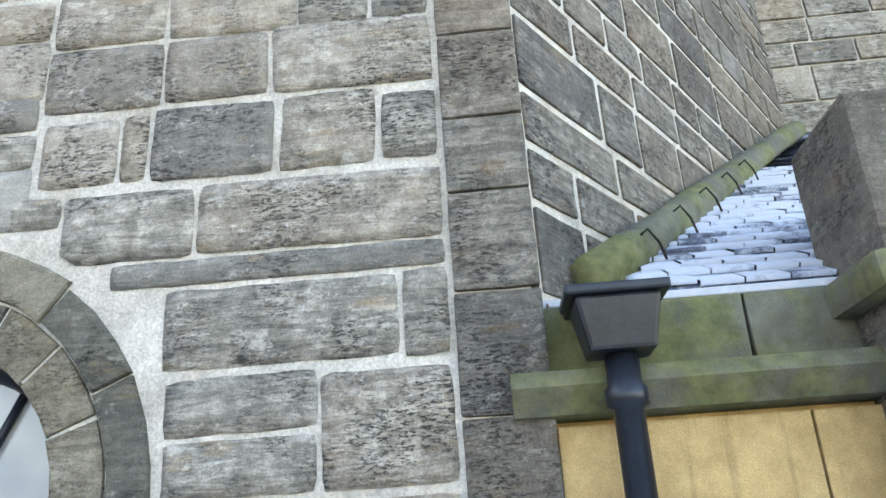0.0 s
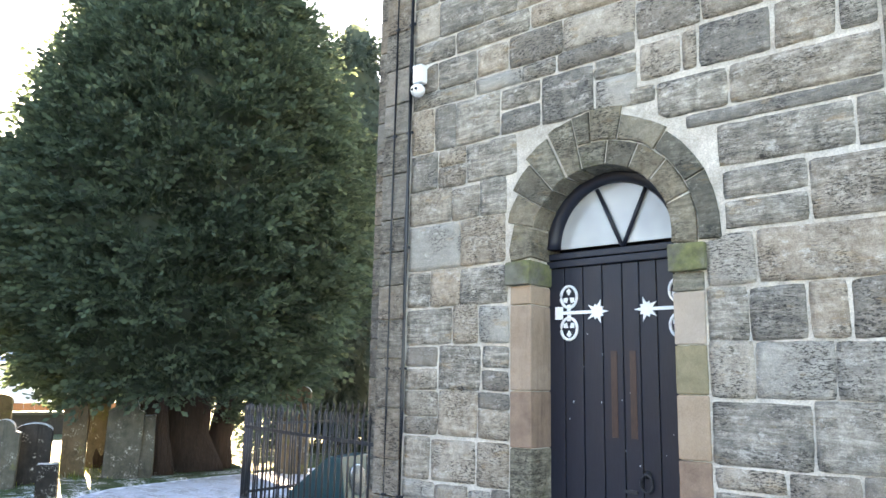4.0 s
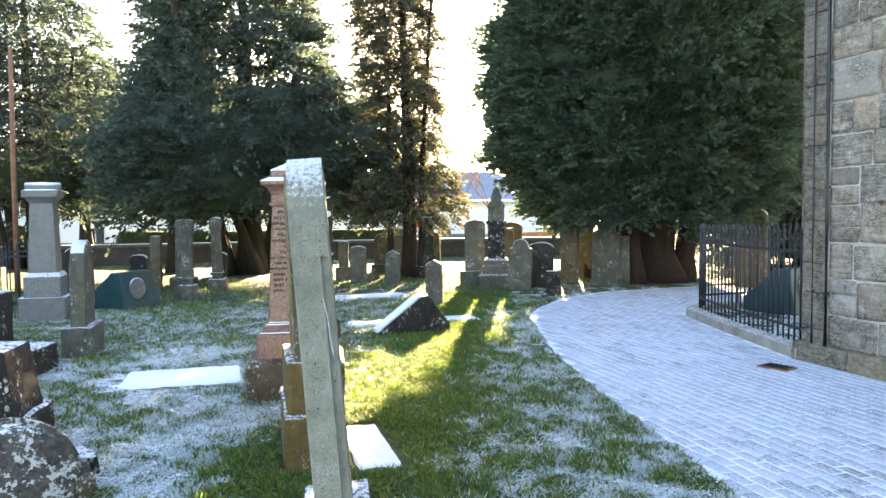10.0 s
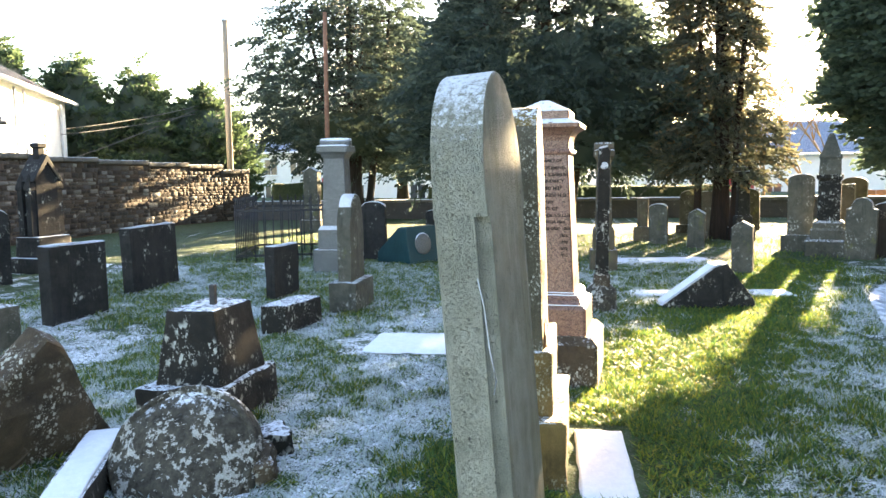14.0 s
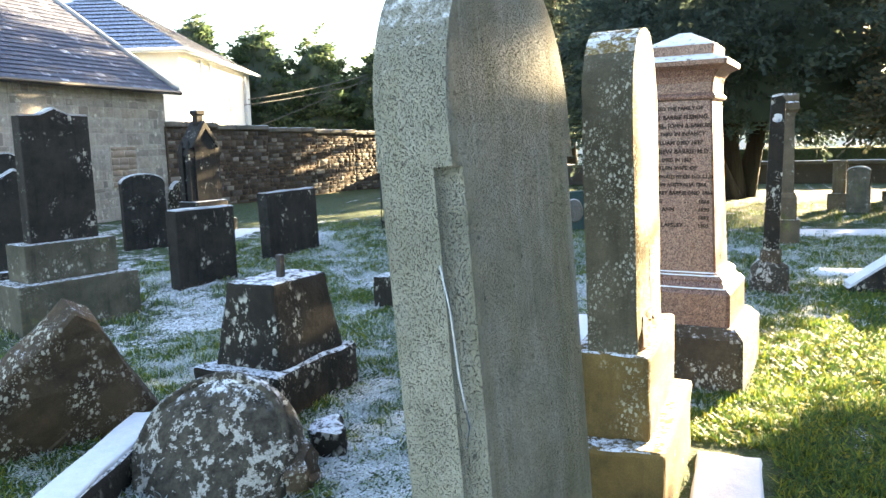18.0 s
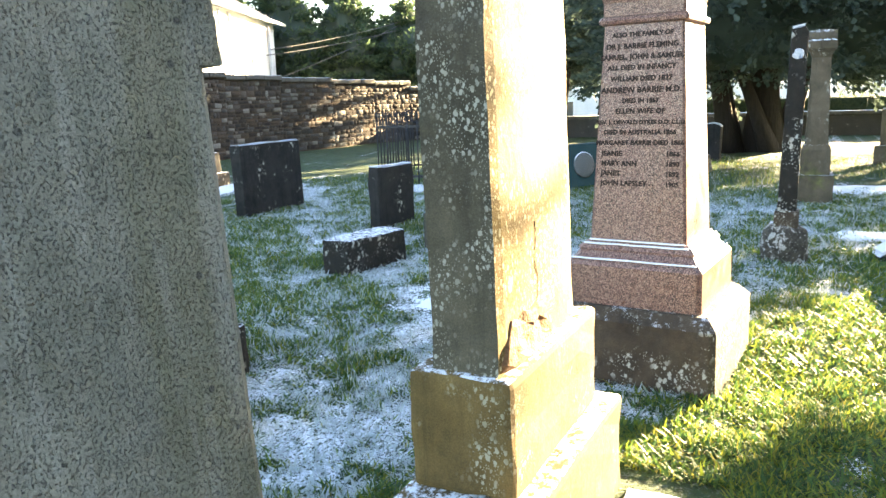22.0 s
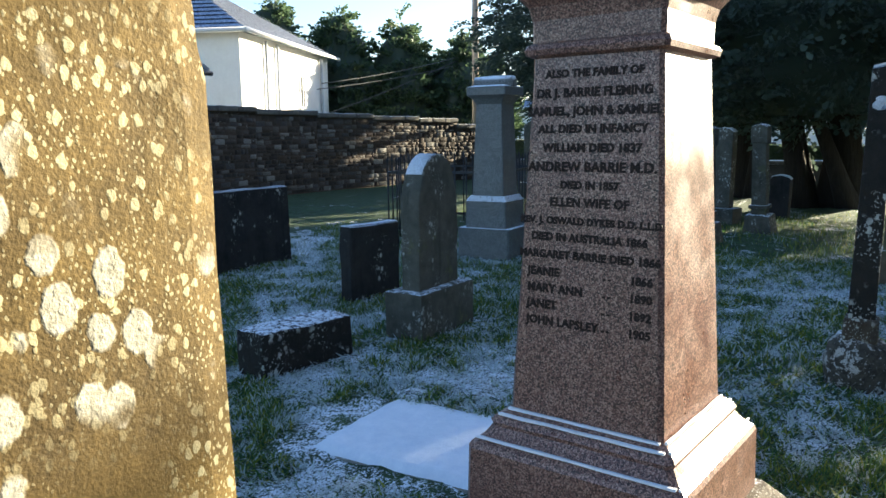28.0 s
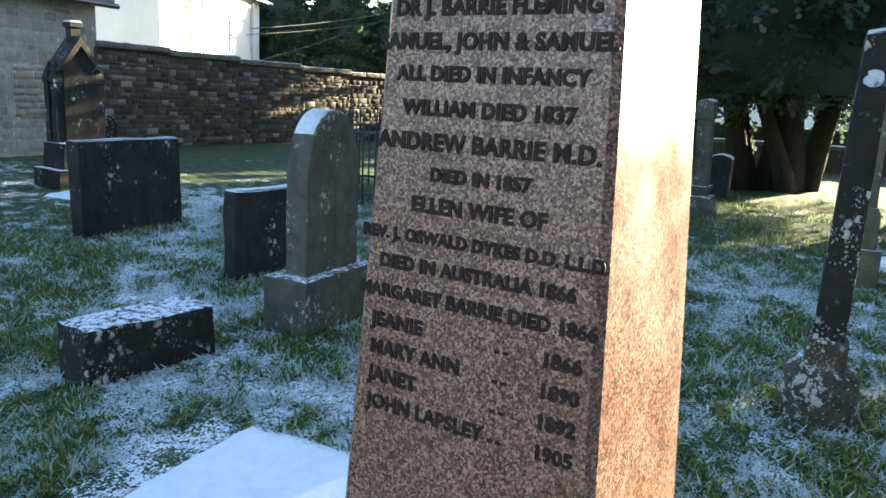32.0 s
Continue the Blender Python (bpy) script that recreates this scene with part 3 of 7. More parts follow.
def slate_material(name="frosted_slate", cover=0.48):
    n = Nodes(name)
    w = n.world()
    col = n.ramp(n.noise(9, 4, 0.6, w), (0.3, (0.036, 0.045, 0.070)), (0.7, (0.10, 0.115, 0.16)))
    col = n.mix(n.maths("MULTIPLY", n.maths("FRACT", n.maths("ADD", n.island(), n.rand()), 0), 0.4), col, (0.14, 0.14, 0.185))
    f = n.step(n.mix(0.18, n.noise(2.6, 6, 0.8, w), n.maths("FRACT", n.maths("ADD", n.island(), n.rand()), 0)), cover, cover + 0.14)
    col = n.mix(n.maths("MULTIPLY", f, 0.6), col, (0.70, 0.76, 0.86))
    return n.done(col, 0.5, [(n.noise(40, 3, 0.6, w), 0.3, 0.003)])


SLATE = slate_material(cover=0.56)
FROSTY_SLATE = slate_material("frost_white_slate", 0.36)


def tile_roof_material(name):
    """Ridged roof tiles under frost."""
    n = Nodes(name)
    w = n.world()
    col = n.ramp(n.noise(7, 4, 0.6, w), (0.3, (0.10, 0.13, 0.22)), (0.7, (0.22, 0.26, 0.36)))
    f = n.step(n.noise(12, 4, 0.7, w), 0.4, 0.6)
    col = n.mix(n.maths("MULTIPLY", f, 0.6), col, (0.66, 0.72, 0.84))
    return n.done(col, 0.6, [(n.noise(30, 3, 0.6, w), 0.3, 0.01)])


BLUE_TILE = tile_roof_material("frosted_blue_roof_tiles")


def ground_material():
    """Winter turf: grass and moss, with drifts of frost by the frost cover of the ground."""
    n = Nodes("frosted_turf")
    w = n.world()
    soil = n.ramp(n.noise(6, 5, 0.7, w), (0.3, (0.018, 0.036, 0.014)), (0.7, (0.065, 0.11, 0.036)))
    soil = n.mix(n.maths("MULTIPLY", n.step(n.noise(22, 4, 0.7, w), 0.5, 0.65), 0.5), soil, (0.05, 0.045, 0.022))
    cover = n.tree.nodes.new("ShaderNodeAttribute")
    cover.attribute_name = "frost"
    speck = n.step(n.mix(0.55, n.noise(26, 5, 0.75, w), n.noise(90, 3, 0.7, w)), 0.44, 0.56)
    f = n.step(n.maths("ADD", n.maths("MULTIPLY", cover.outputs["Fac"], 0.54), n.maths("MULTIPLY", speck, 0.60)), 0.56, 0.80)
    col = n.mix(f, soil, n.ramp(n.noise(90, 3, 0.7, w), (0.3, (0.66, 0.71, 0.78)), (0.7, (0.88, 0.91, 0.95))))
    return n.done(col, 0.9, [(n.noise(9, 5, 0.7, w), 0.7, 0.04), (n.noise(60, 4, 0.7, w), 0.8, 0.015)])


TURF = ground_material()


def path_material():
    """Worn setts dusted with frost, the dusting thinner on some stones."""
    n = Nodes("frosted_setts")
    w = n.world()
    col = n.ramp(n.noise(14, 4, 0.6, w), (0.3, (0.16, 0.16, 0.165)), (0.7, (0.30, 0.295, 0.29)))
    dust = n.mix(0.68, n.noise(1.6, 5, 0.7, w), n.noise(44, 4, 0.75, w))
    dust = n.maths("ADD", dust, n.maths("MULTIPLY", n.maths("SUBTRACT", n.island(), 0.5), 0.10))
    f = n.step(dust, 0.34, 0.53)
    col = n.mix(n.maths("MULTIPLY", f, 0.68), col, (0.66, 0.72, 0.84))
    return n.done(col, 0.85, [(n.noise(60, 4, 0.7, w), 0.7, 0.008)])


SETTS = path_material()


def blade_material():
    n = Nodes("grass_blades")
    r = n.island()
    col = n.ramp(r, (0.0, (0.032, 0.082, 0.032)), (0.5, (0.095, 0.18, 0.045)), (0.80, (0.22, 0.29, 0.028)), (1.0, (0.34, 0.31, 0.05)))
    cover = n.tree.nodes.new("ShaderNodeAttribute")
    cover.attribute_name = "frost"
    rime = n.step(n.maths("ADD", n.maths("FRACT", n.maths("MULTIPLY", r, 13.7), 0), n.maths("MULTIPLY", cover.outputs["Fac"], 0.85)), 0.80, 1.02)
    col = n.mix(n.maths("MULTIPLY", rime, 0.75), col, (0.70, 0.76, 0.80))
    mat = n.done(col, 0.55, spec=0.3)
    lit = n.add("ShaderNodeBsdfTranslucent")
    n.link(col, lit.inputs["Color"])
    both = n.add("ShaderNodeMixShader", Fac=0.5)
    n.link(n.shader.outputs[0], both.inputs[1])
    n.link(lit.outputs[0], both.inputs[2])
    n.link(both.outputs[0], n.tree.nodes["Material Output"].inputs["Surface"])
    return mat


BLADES = blade_material()


# ---- ground, path ----
PATH_EDGE = [(12, 2.2), (4, 2.78), (1.0, 3.14), (0.2, 3.27), (-1.2, 3.49), (-2.0, 3.65), (-3.4, 3.98), (-6.0, 4.76), (-6.9, 5.25), (-8.1, 6.25), (-8.85, 7.4), (-9.15, 9.4), (-9.0, 14), (-8.3, 20), (-5, 20), (-6.2, 14), (-6.05, 10.5), (-5.98, 7.6), (-5.5, 7.1), (-3.95, 6.63), (-2.05, 6.2), (12, 6.2)]


def inside(x, y, poly):
    x, y = np.asarray(x, float), np.asarray(y, float)
    hit = np.zeros(x.shape, bool)
    for (x0, y0), (x1, y1) in zip(poly, poly[1:] + poly[:1]):
        with np.errstate(divide="ignore", invalid="ignore"):
            cross = (x1 - x0) * (y - y0) / (y1 - y0 + 1e-12) + x0
        hit ^= ((y0 > y) != (y1 > y)) & (x < cross)
    return hit


def land(x, y):
    """Height of the turf: nearly level, with shallow hollows."""
    x, y = np.asarray(x, float), np.asarray(y, float)
    return 0.03 + 0.018 * np.sin(1.3 * x + 0.7 * y) * np.sin(0.9 * y - 0.4 * x) + 0.010 * np.sin(3.1 * x + 1.7) * np.sin(2.7 * y)


def gz(x, y):
    return float(land(x, y))


def value_noise(x, y, cell, seed):
    """Smooth noise over the plan, 0 to 1, with features about one cell wide."""
    table = np.random.RandomState(seed).uniform(0, 1, (64, 64))
    u, v = np.asarray(x, float) / cell, np.asarray(y, float) / cell
    i, j = np.floor(u).astype(int), np.floor(v).astype(int)
    a, b = u - i, v - j
    a, b = a * a * (3 - 2 * a), b * b * (3 - 2 * b)
    pick = lambda m, n: table[m % 64, n % 64]
    return (pick(i, j) * (1 - a) + pick(i + 1, j) * a) * (1 - b) + (pick(i, j + 1) * (1 - a) + pick(i + 1, j + 1) * a) * b


def melted(x, y):
    """The strip of turf that the low sun reaches and thaws."""
    return np.exp(-(((y - 1.35 + 0.40 * (x + 0.5)) / 0.58) ** 2)) * (np.asarray(x) < 0.6)


def frost_cover(x, y):
    """How thickly the turf is frosted, 0 to 1: broad drifts, tufty edges, and trodden white trails."""
    f = 0.12 * value_noise(x, y, 1.5, 21) + 0.16 * value_noise(x, y, 0.62, 22) + 0.30 * value_noise(x, y, 0.22, 23) + 0.42 * value_noise(x, y, 0.085, 24)
    trail = np.zeros(np.shape(x))
    for (x0, y0), (x1, y1), w in (((0.9, -0.9), (-1.6, 0.6), 0.34), ((-1.6, 0.6), (-3.3, -0.9), 0.30), ((-3.3, -0.9), (-5.0, -2.7), 0.26), ((-5.0, -2.7), (-8.4, -5.2), 0.28), ((-2.4, -2.6), (-4.0, -4.4), 0.3), ((0.2, -0.1), (1.6, -1.6), 0.5), ((-3.3, -0.9), (-4.2, 0.6), 0.22)):
        dx, dy = x1 - x0, y1 - y0
        k = np.clip(((x - x0) * dx + (y - y0) * dy) / (dx * dx + dy * dy), 0, 1)
        d = np.hypot(x - x0 - k * dx, y - y0 - k * dy)
        trail = np.maximum(trail, np.exp(-(d / w) ** 2))
    sunny = melted(x, y)
    return np.clip((f + 0.22 * trail - 0.26 * sunny - 0.09 * np.clip((-1.6 - np.asarray(y)) / 1.6, 0, 1) - 0.22 * np.clip((-8 - np.asarray(x)) / 2, 0, 1) - 0.385) / 0.30, 0, 1)


def build_ground():
    def axis(lo, hi, fine_lo, fine_hi, step):
        mid = np.arange(fine_lo, fine_hi, step)
        low = fine_lo - np.geomspace(step, fine_lo - lo, 22)[::-1]
        high = fine_hi + np.geomspace(step, hi - fine_hi, 22)
        return np.concatenate([low, mid, high])
    xs, ys = axis(-420, 420, -13, 9, 0.06), axis(-420, 420, -9.5, 8, 0.06)
    gx, gy = np.meshgrid(xs, ys, indexing="ij")
    z = land(gx, gy)
    z = np.where((np.abs(gx) > 60) | (np.abs(gy) > 60), 0.0, z)
    under = inside(gx, gy, PATH_EDGE)
    z = np.where(under, -0.06, z + 0.012 * np.sin(17 * gx + 5 * gy) * np.sin(15 * gy - 4 * gx))
    n, m = gx.shape
    verts = np.stack([gx, gy, z], -1).reshape(-1, 3)
    i, j = np.meshgrid(np.arange(n - 1), np.arange(m - 1), indexing="ij")
    a = (i * m + j).ravel()
    faces = np.stack([a, a + m, a + m + 1, a + 1], 1)
    me = quick_mesh("ground", verts, faces, TURF)
    me.polygons.foreach_set("use_smooth", np.ones(len(faces), bool))
    me.attributes.new("frost", "FLOAT", "POINT").data.foreach_set("value", frost_cover(gx, gy).astype(np.float32).ravel())
    tagged(part("ground", me, None), "frosted winter turf of the churchyard", "ground", kind="structure")


build_ground()


def outline_sheet(name, poly, z0, z1, material, label, category, kind="structure"):
    bm = prism(poly, z1 - z0, z0)
    return tagged(part(name, bm, material), label, category, kind=kind)


outline_sheet("path", PATH_EDGE, -0.12, -0.006, FROST, "bedding of the paved churchyard path under frost", "path")

# ---- tower wall with the arched door ----
WY = 6.30
DX, SPRING, RIN, RMID = 0.012, 2.68, 0.575, 0.745
JL, JR = DX - RIN, DX + RIN


def wall_with_arch():
    """The tower's front wall: a slab with the arched doorway cut through it."""
    bm = bmesh.new()
    x0, x1, top, thick = -2.12, 2.18, 9.0, 0.85
    arc = [(DX + RIN * math.cos(a), SPRING + RIN * math.sin(a)) for a in np.linspace(0, math.pi, 25)]
    hole = [(JR, -0.1)] + arc + [(JL, -0.1)]
    ring = hole[::-1] + [(x1, -0.1), (x1, top), (x0, top), (x0, -0.1)]
    front = [bm.verts.new((x, WY + 0.003, z)) for x, z in ring]
    f = bm.faces.new(front)
    made = bmesh.ops.extrude_face_region(bm, geom=[f])
    for v in made["geom"]:
        if isinstance(v, bmesh.types.BMVert):
            v.co.y += thick
    bmesh.ops.recalc_face_normals(bm, faces=bm.faces[:])
    bmesh.ops.triangulate(bm, faces=[f for f in bm.faces if len(f.verts) > 4])
    return bm


wall_front = tagged(part("wall_tower_front", wall_with_arch(), MORTAR), "rubble sandstone tower wall with pale lime mortar and an arched doorway", "wall", kind="structure")
tagged(part("wall_tower_side", block(0.8, 4.0, 9.1, 0.0, (-1.71, 9.15, -0.1)), MORTAR), "side wall of the stone church tower", "wall", kind="structure")
tagged(part("wall_tower_return", block(0.7, 6.0, 9.1, 0.0, (1.82, 10.15, -0.1)), MORTAR), "return wall of the stone tower above the side roof", "wall", kind="structure")

# ---- side building with the golden wall, gutter and slates ----
tagged(part("wall_side_aisle", block(4.0, 0.5, 3.05, 0.0, (4.2, 6.60, -0.1)), GOLD_STONE), "golden ashlar wall of the low side building", "wall", kind="structure")


# ---- trees ----
def spray_mesh(name, at, out, size, rng, material):
    """Feathery flat sprays: each a stalk with paired leaflets, set at points and facing outwards."""
    n = len(at)
    out = out / np.linalg.norm(out, axis=1)[:, None]
    side = np.cross(out, rng.normal(size=(n, 3)))
    side /= np.linalg.norm(side, axis=1)[:, None]
    lift = np.cross(side, out)
    s = (size * rng.uniform(0.6, 1.35, n))[:, None]
    bend = (rng.uniform(-0.15, 0.3, n))[:, None] * lift
    def at_(u, v, b=0.0):
        return at + s * (u * out + v * side + b * bend)
    verts = np.stack([at_(0, 0), at_(0.5, 0, 0.4), at_(1, 0, 1.2), at_(0.36, 0.18, 0.1), at_(0.32, -0.18, 0.1), at_(0.84, 0.15, 0.6), at_(0.80, -0.16, 0.6)], 1).reshape(-1, 3)
    tri = np.array([(0, 1, 3), (0, 4, 1), (1, 2, 5), (1, 6, 2)])
    faces = (np.arange(n)[:, None, None] * 7 + tri[None]).reshape(-1, 3)
    return quick_mesh(name, verts, faces, material)


def crown_form(profile, lobes, seed, lean=(0, 0)):
    """Radius of the crown by height and angle: a profile of (z, radius), made uneven by smooth lobes."""
    zs, rs = np.array(profile).T
    r2 = np.random.RandomState(seed)
    ph = r2.uniform(0, 6.28, 12)
    def radius(z, a):
        base = np.interp(z, zs, rs)
        f = 1 + lobes * (0.5 * np.sin(2 * a + ph[0] + 0.5 * z) + 0.45 * np.sin(3 * a + ph[1] - 0.9 * z) + 0.4 * np.sin(5 * a + ph[2] + 1.7 * z) + 0.35 * np.sin(7 * a + ph[3] - 2.6 * z) + 0.3 * np.sin(4 * z + ph[4] + a))
        return base * f
    return radius


def tree(x, y, z, label, profile, count, size, material, bark, stems, lobes=0.18, seed=1, fill=0.75, rise=0.25, core=0.82, core_top=99.0, limbs=14, lean=(0.0, 0.0), name="conifer_tree", clumps=0.10, bough=0.7):
    """A conifer: tapered stems, limbs and a crown of many small sprays with an uneven outline."""
    t = thing(name, pose(x, y, z), label, "tree", "churchyard trees")
    rng = np.random.RandomState(seed)
    radius = crown_form(profile, lobes, seed)
    low, high = profile[0][0], profile[-1][0]
    for dx, dy, r, h, tip in stems:
        pts = [Vector((dx + tip[0] * k + 0.05 * math.sin(5 * k + dx * 9), dy + tip[1] * k + 0.05 * math.cos(4 * k + dy * 7), h * k)) for k in np.linspace(0, 1, 9)]
        bm = tube(pts, r, 12, r * 0.25)
        for v in bm.verts:
            if v.co.z < 0.5:
                a = math.atan2(v.co.y - dy, v.co.x - dx)
                v.co.xy += (v.co.xy - Vector((dx, dy))) * (0.5 - v.co.z) * (0.7 + 0.5 * math.sin(4 * a))
        part("trunk", rough(bm, 0.05 * r / 0.2, 0.25, dx), bark, t)
    for i in range(limbs):
        a, zz = rng.uniform(0, 6.28), rng.uniform(low * 0.9 + 0.1 * high, 0.3 * low + 0.7 * high)
        dx, dy, r, h, tip = stems[i % len(stems)]
        k = min(zz / h, 0.95)
        p0 = Vector((dx + tip[0] * k, dy + tip[1] * k, zz - 0.3))
        rr = float(radius(zz, a)) * 0.75
        p2 = Vector((rr * math.cos(a), rr * math.sin(a), zz + 0.25 * rr * rise * 2))
        mid = (p0 + p2) / 2 + Vector((0, 0, -0.12 * rr))
        part("limb", tube([p0, (p0 + mid) / 2, mid, p2], max(0.02, r * 0.22), 6, 0.01), bark, t)
    # the crown: boughs rooted on the form and some way inside, each a fan of small plumes
    per = 22
    boughs = count // per
    zz = rng.uniform(low, high, boughs * 5)
    keep = rng.uniform(0, max(r for _, r in profile), boughs * 5) < np.interp(zz, *np.array(profile).T)
    zz = zz[keep][:boughs]
    a = rng.uniform(0, 6.283, len(zz))
    depth = 1 - fill * rng.uniform(0, 1, len(zz)) ** 2.2
    clump = 1 + clumps * np.sin(9 * a + 5 * zz) * np.sin(4.3 * zz - 3 * a)
    rr = radius(zz, a) * depth * clump - 0.6 * bough
    root = np.stack([rr * np.cos(a) + lean[0] * (zz - low), rr * np.sin(a) + lean[1] * (zz - low), zz - 0.3 * bough * rise + rng.normal(0, 0.10, len(zz))], 1)
    way = np.stack([np.cos(a), np.sin(a), np.full(len(a), rise)], 1) + rng.normal(0, 0.28, (len(a), 3))
    way /= np.linalg.norm(way, axis=1)[:, None]
    across = np.cross(way, (0, 0, 1))
    across /= np.linalg.norm(across, axis=1)[:, None]
    long = bough * rng.uniform(0.6, 1.3, len(a))
    root, way, across, long = (np.repeat(q, per, axis=0) for q in (root, way, across, long))
    u, v = rng.uniform(0.05, 1, len(root)) ** 0.8, rng.normal(0, 0.26, len(root))
    v *= 1.1 - 0.6 * u
    at = root + long[:, None] * (u[:, None] * way + v[:, None] * across) + np.stack([0 * u, 0 * u, rng.normal(0, 0.05, len(u)) - 0.22 * long * u * u], 1)
    out = way + (2.2 * v)[:, None] * across + np.stack([0 * u, 0 * u, 0.1 - 0.5 * u], 1) + rng.normal(0, 0.22, (len(u), 3))
    part("crown", spray_mesh("crown", at, out, size, rng, material), None, t)
    if core:
        nz, na = 26, 30
        gz, ga = np.meshgrid(np.linspace(low + 0.15, min(high - 0.2, core_top), nz), np.linspace(0, 6.2832, na, endpoint=False), indexing="ij")
        gr = radius(gz, ga) * core * (1 + 0.06 * np.sin(11 * ga + 6 * gz))
        v = np.stack([gr * np.cos(ga) + lean[0] * (gz - low), gr * np.sin(ga) + lean[1] * (gz - low), gz], -1).reshape(-1, 3)
        f = [(i * na + j, i * na + (j + 1) % na, (i + 1) * na + (j + 1) % na, (i + 1) * na + j) for i in range(nz - 1) for j in range(na)]
        part("inner_foliage", quick_mesh("inner_foliage", v, f, CEDAR), None, t, "dark inner foliage in shade")
    return t


# ---- gravestones ----
def headstone(x, y, turn, w, h, d, kind, material, label, base=None, steps=(), lean=0.0, roll=0.0, seed=1.0, group="churchyard headstones", name="headstone", sink=0.06, wear=0.006, footing=None):
    """A headstone with an optional base block and further steps (each width, depth, height), standing on the turf."""
    t = thing(name, pose(x, y, gz(x, y) - sink, 0, 0, turn), label, "gravestone", group)
    z = 0.0
    blocks = list(steps) + ([base] if base else [])
    for n, (bw, bd, bh) in enumerate(blocks):
        extra = sink if n == 0 else 0.0
        bm = block(bw, bd, bh + extra, 0.012, (0, 0, z), cuts=2)
        part("base" if base and n == len(blocks) - 1 else "step", rough(bm, wear, 0.11, seed + n), footing or material, t)
        z += bh + extra
    bm = slab(arch_outline(w, h - z + (0 if blocks else sink), kind), d, 0.012)
    bmesh.ops.subdivide_edges(bm, edges=[e for e in bm.edges if e.calc_length() > 0.25], cuts=3, use_grid_fill=False)
    bm = rough(bm, wear, 0.13, seed + 7)
    part("slab", moved(bm, pose(0, 0, z, lean, roll, 0)), material, t)
    rim = [(px, pz) for px, pz in arch_outline(w, h - z + (0 if blocks else sink), kind) if pz > (h - z) - 0.30 * w]
    if kind == "flat":
        rim = [(w / 2 * k, h - z + (0 if blocks else sink)) for k in np.linspace(0.97, -0.97, 9)]
    cap = slab([(px, pz + 0.0015) for px, pz in rim] + [(px * 0.985, pz + 0.006 + 0.004 * math.sin(9 * px + seed)) for px, pz in reversed(rim)], d * 0.86, 0)
    part("frost_cap", moved(rough(cap, 0.003, 0.06, seed), pose(0, 0, z + 0.004, lean, roll, 0)), RIME, t, "thin broken rime along the top")
    return t


def frost_slab(x, y, turn, w, l, label, h=0.07, name="ledger_slab"):
    t = thing(name, pose(x, y, gz(x, y), 0, 0, turn), label, "grave slab", "flat grave slabs")
    bm = block(w, l, h, 0.015, (0, 0, -0.072), cuts=3)
    part("stone", rough(bm, 0.006, 0.15, x), KERB_STONE, t)
    bm = bmesh.new()
    bmesh.ops.create_grid(bm, x_segments=24, y_segments=24, size=0.5, matrix=Matrix.Translation((0, 0, h - 0.058 + 0.016)) @ Matrix.Diagonal((w * 0.97, l * 0.97, 1, 1)))
    rim = [v for v in bm.verts if v.is_boundary]
    for v in bm.verts:
        v.co.z += 0.006 * noise.noise(v.co * 9)
    for v in rim:
        v.co.z -= 0.03
        v.co.x *= 1.0 + 0.035 * noise.noise(v.co * 9)
        v.co.y *= 1.0 + 0.035 * noise.noise(v.co * 9 + Vector((4, 2, 0)))
    part("frost_layer", smooth(bm), FROST, t, "thin even layer of white frost")
    return t


# the tall grey-green stone, edge to the path
def tall_grey_stone():
    t = thing("headstone", pose(0.945, 1.03, gz(0.9, 1.0) - 0.05, 4.2, 0, -7.7), "tall round-topped grey-green sandstone headstone with frost on its top", "gravestone", "row beside the path")
    w, d, notch, spring, top = 0.60, 0.155, 1.38, 1.45, 1.81
    r = w / 2
    low = bmesh.new()
    c = 0.038
    cove = [(r - c * math.sin(q), d / 2 - c * math.cos(q)) for q in np.linspace(0.0, math.pi / 2, 6)]
    plan = [(-r, -d / 2 + 0.008), (-r + 0.008, -d / 2), (r - 0.008, -d / 2), (r, -d / 2 + 0.008)] + cove + [(-r + c, d / 2), (-r, d / 2 - c)]
    low = prism(plan, notch, 0.0)
    arc = [(r * math.cos(a), spring + (top - spring) * math.sin(a) ** 0.92) for a in np.linspace(0.001, math.pi - 0.001, 26)]
    high = slab([(-r, notch), (r, notch)] + arc, d, 0.0)
    rim = [e for e in high.edges if min(v.co.z for v in e.verts) > notch + 0.02 and abs(e.verts[0].co.y - e.verts[1].co.y) < 1e-4]
    bmesh.ops.bevel(high, geom=rim, offset=0.010, segments=2, affect="EDGES", profile=0.6)
    part("slab", joined(low, high), GREY_STONE, t)
    part("scratch", moved(tube([(0, 0, 0.0), (0.012, 0, 0.08), (0.018, 0, 0.2), (0.03, 0, 0.29), (0.02, 0, 0.33)], 0.0022, 5), pose(r + 0.001, 0.035, 0.89, 0, 0, 90) @ Matrix.Diagonal((1, 0.4, -1, 1)) @ Matrix.Translation((0, 0, -0.32))), RIME, t, "pale scratch")
    part("foot_block", rough(block(0.85, 0.32, 0.2, 0.02, (0, 0, -0.02), cuts=1), 0.01, 0.1), DARK_LICHEN, t)
    return t


tall_grey_stone()


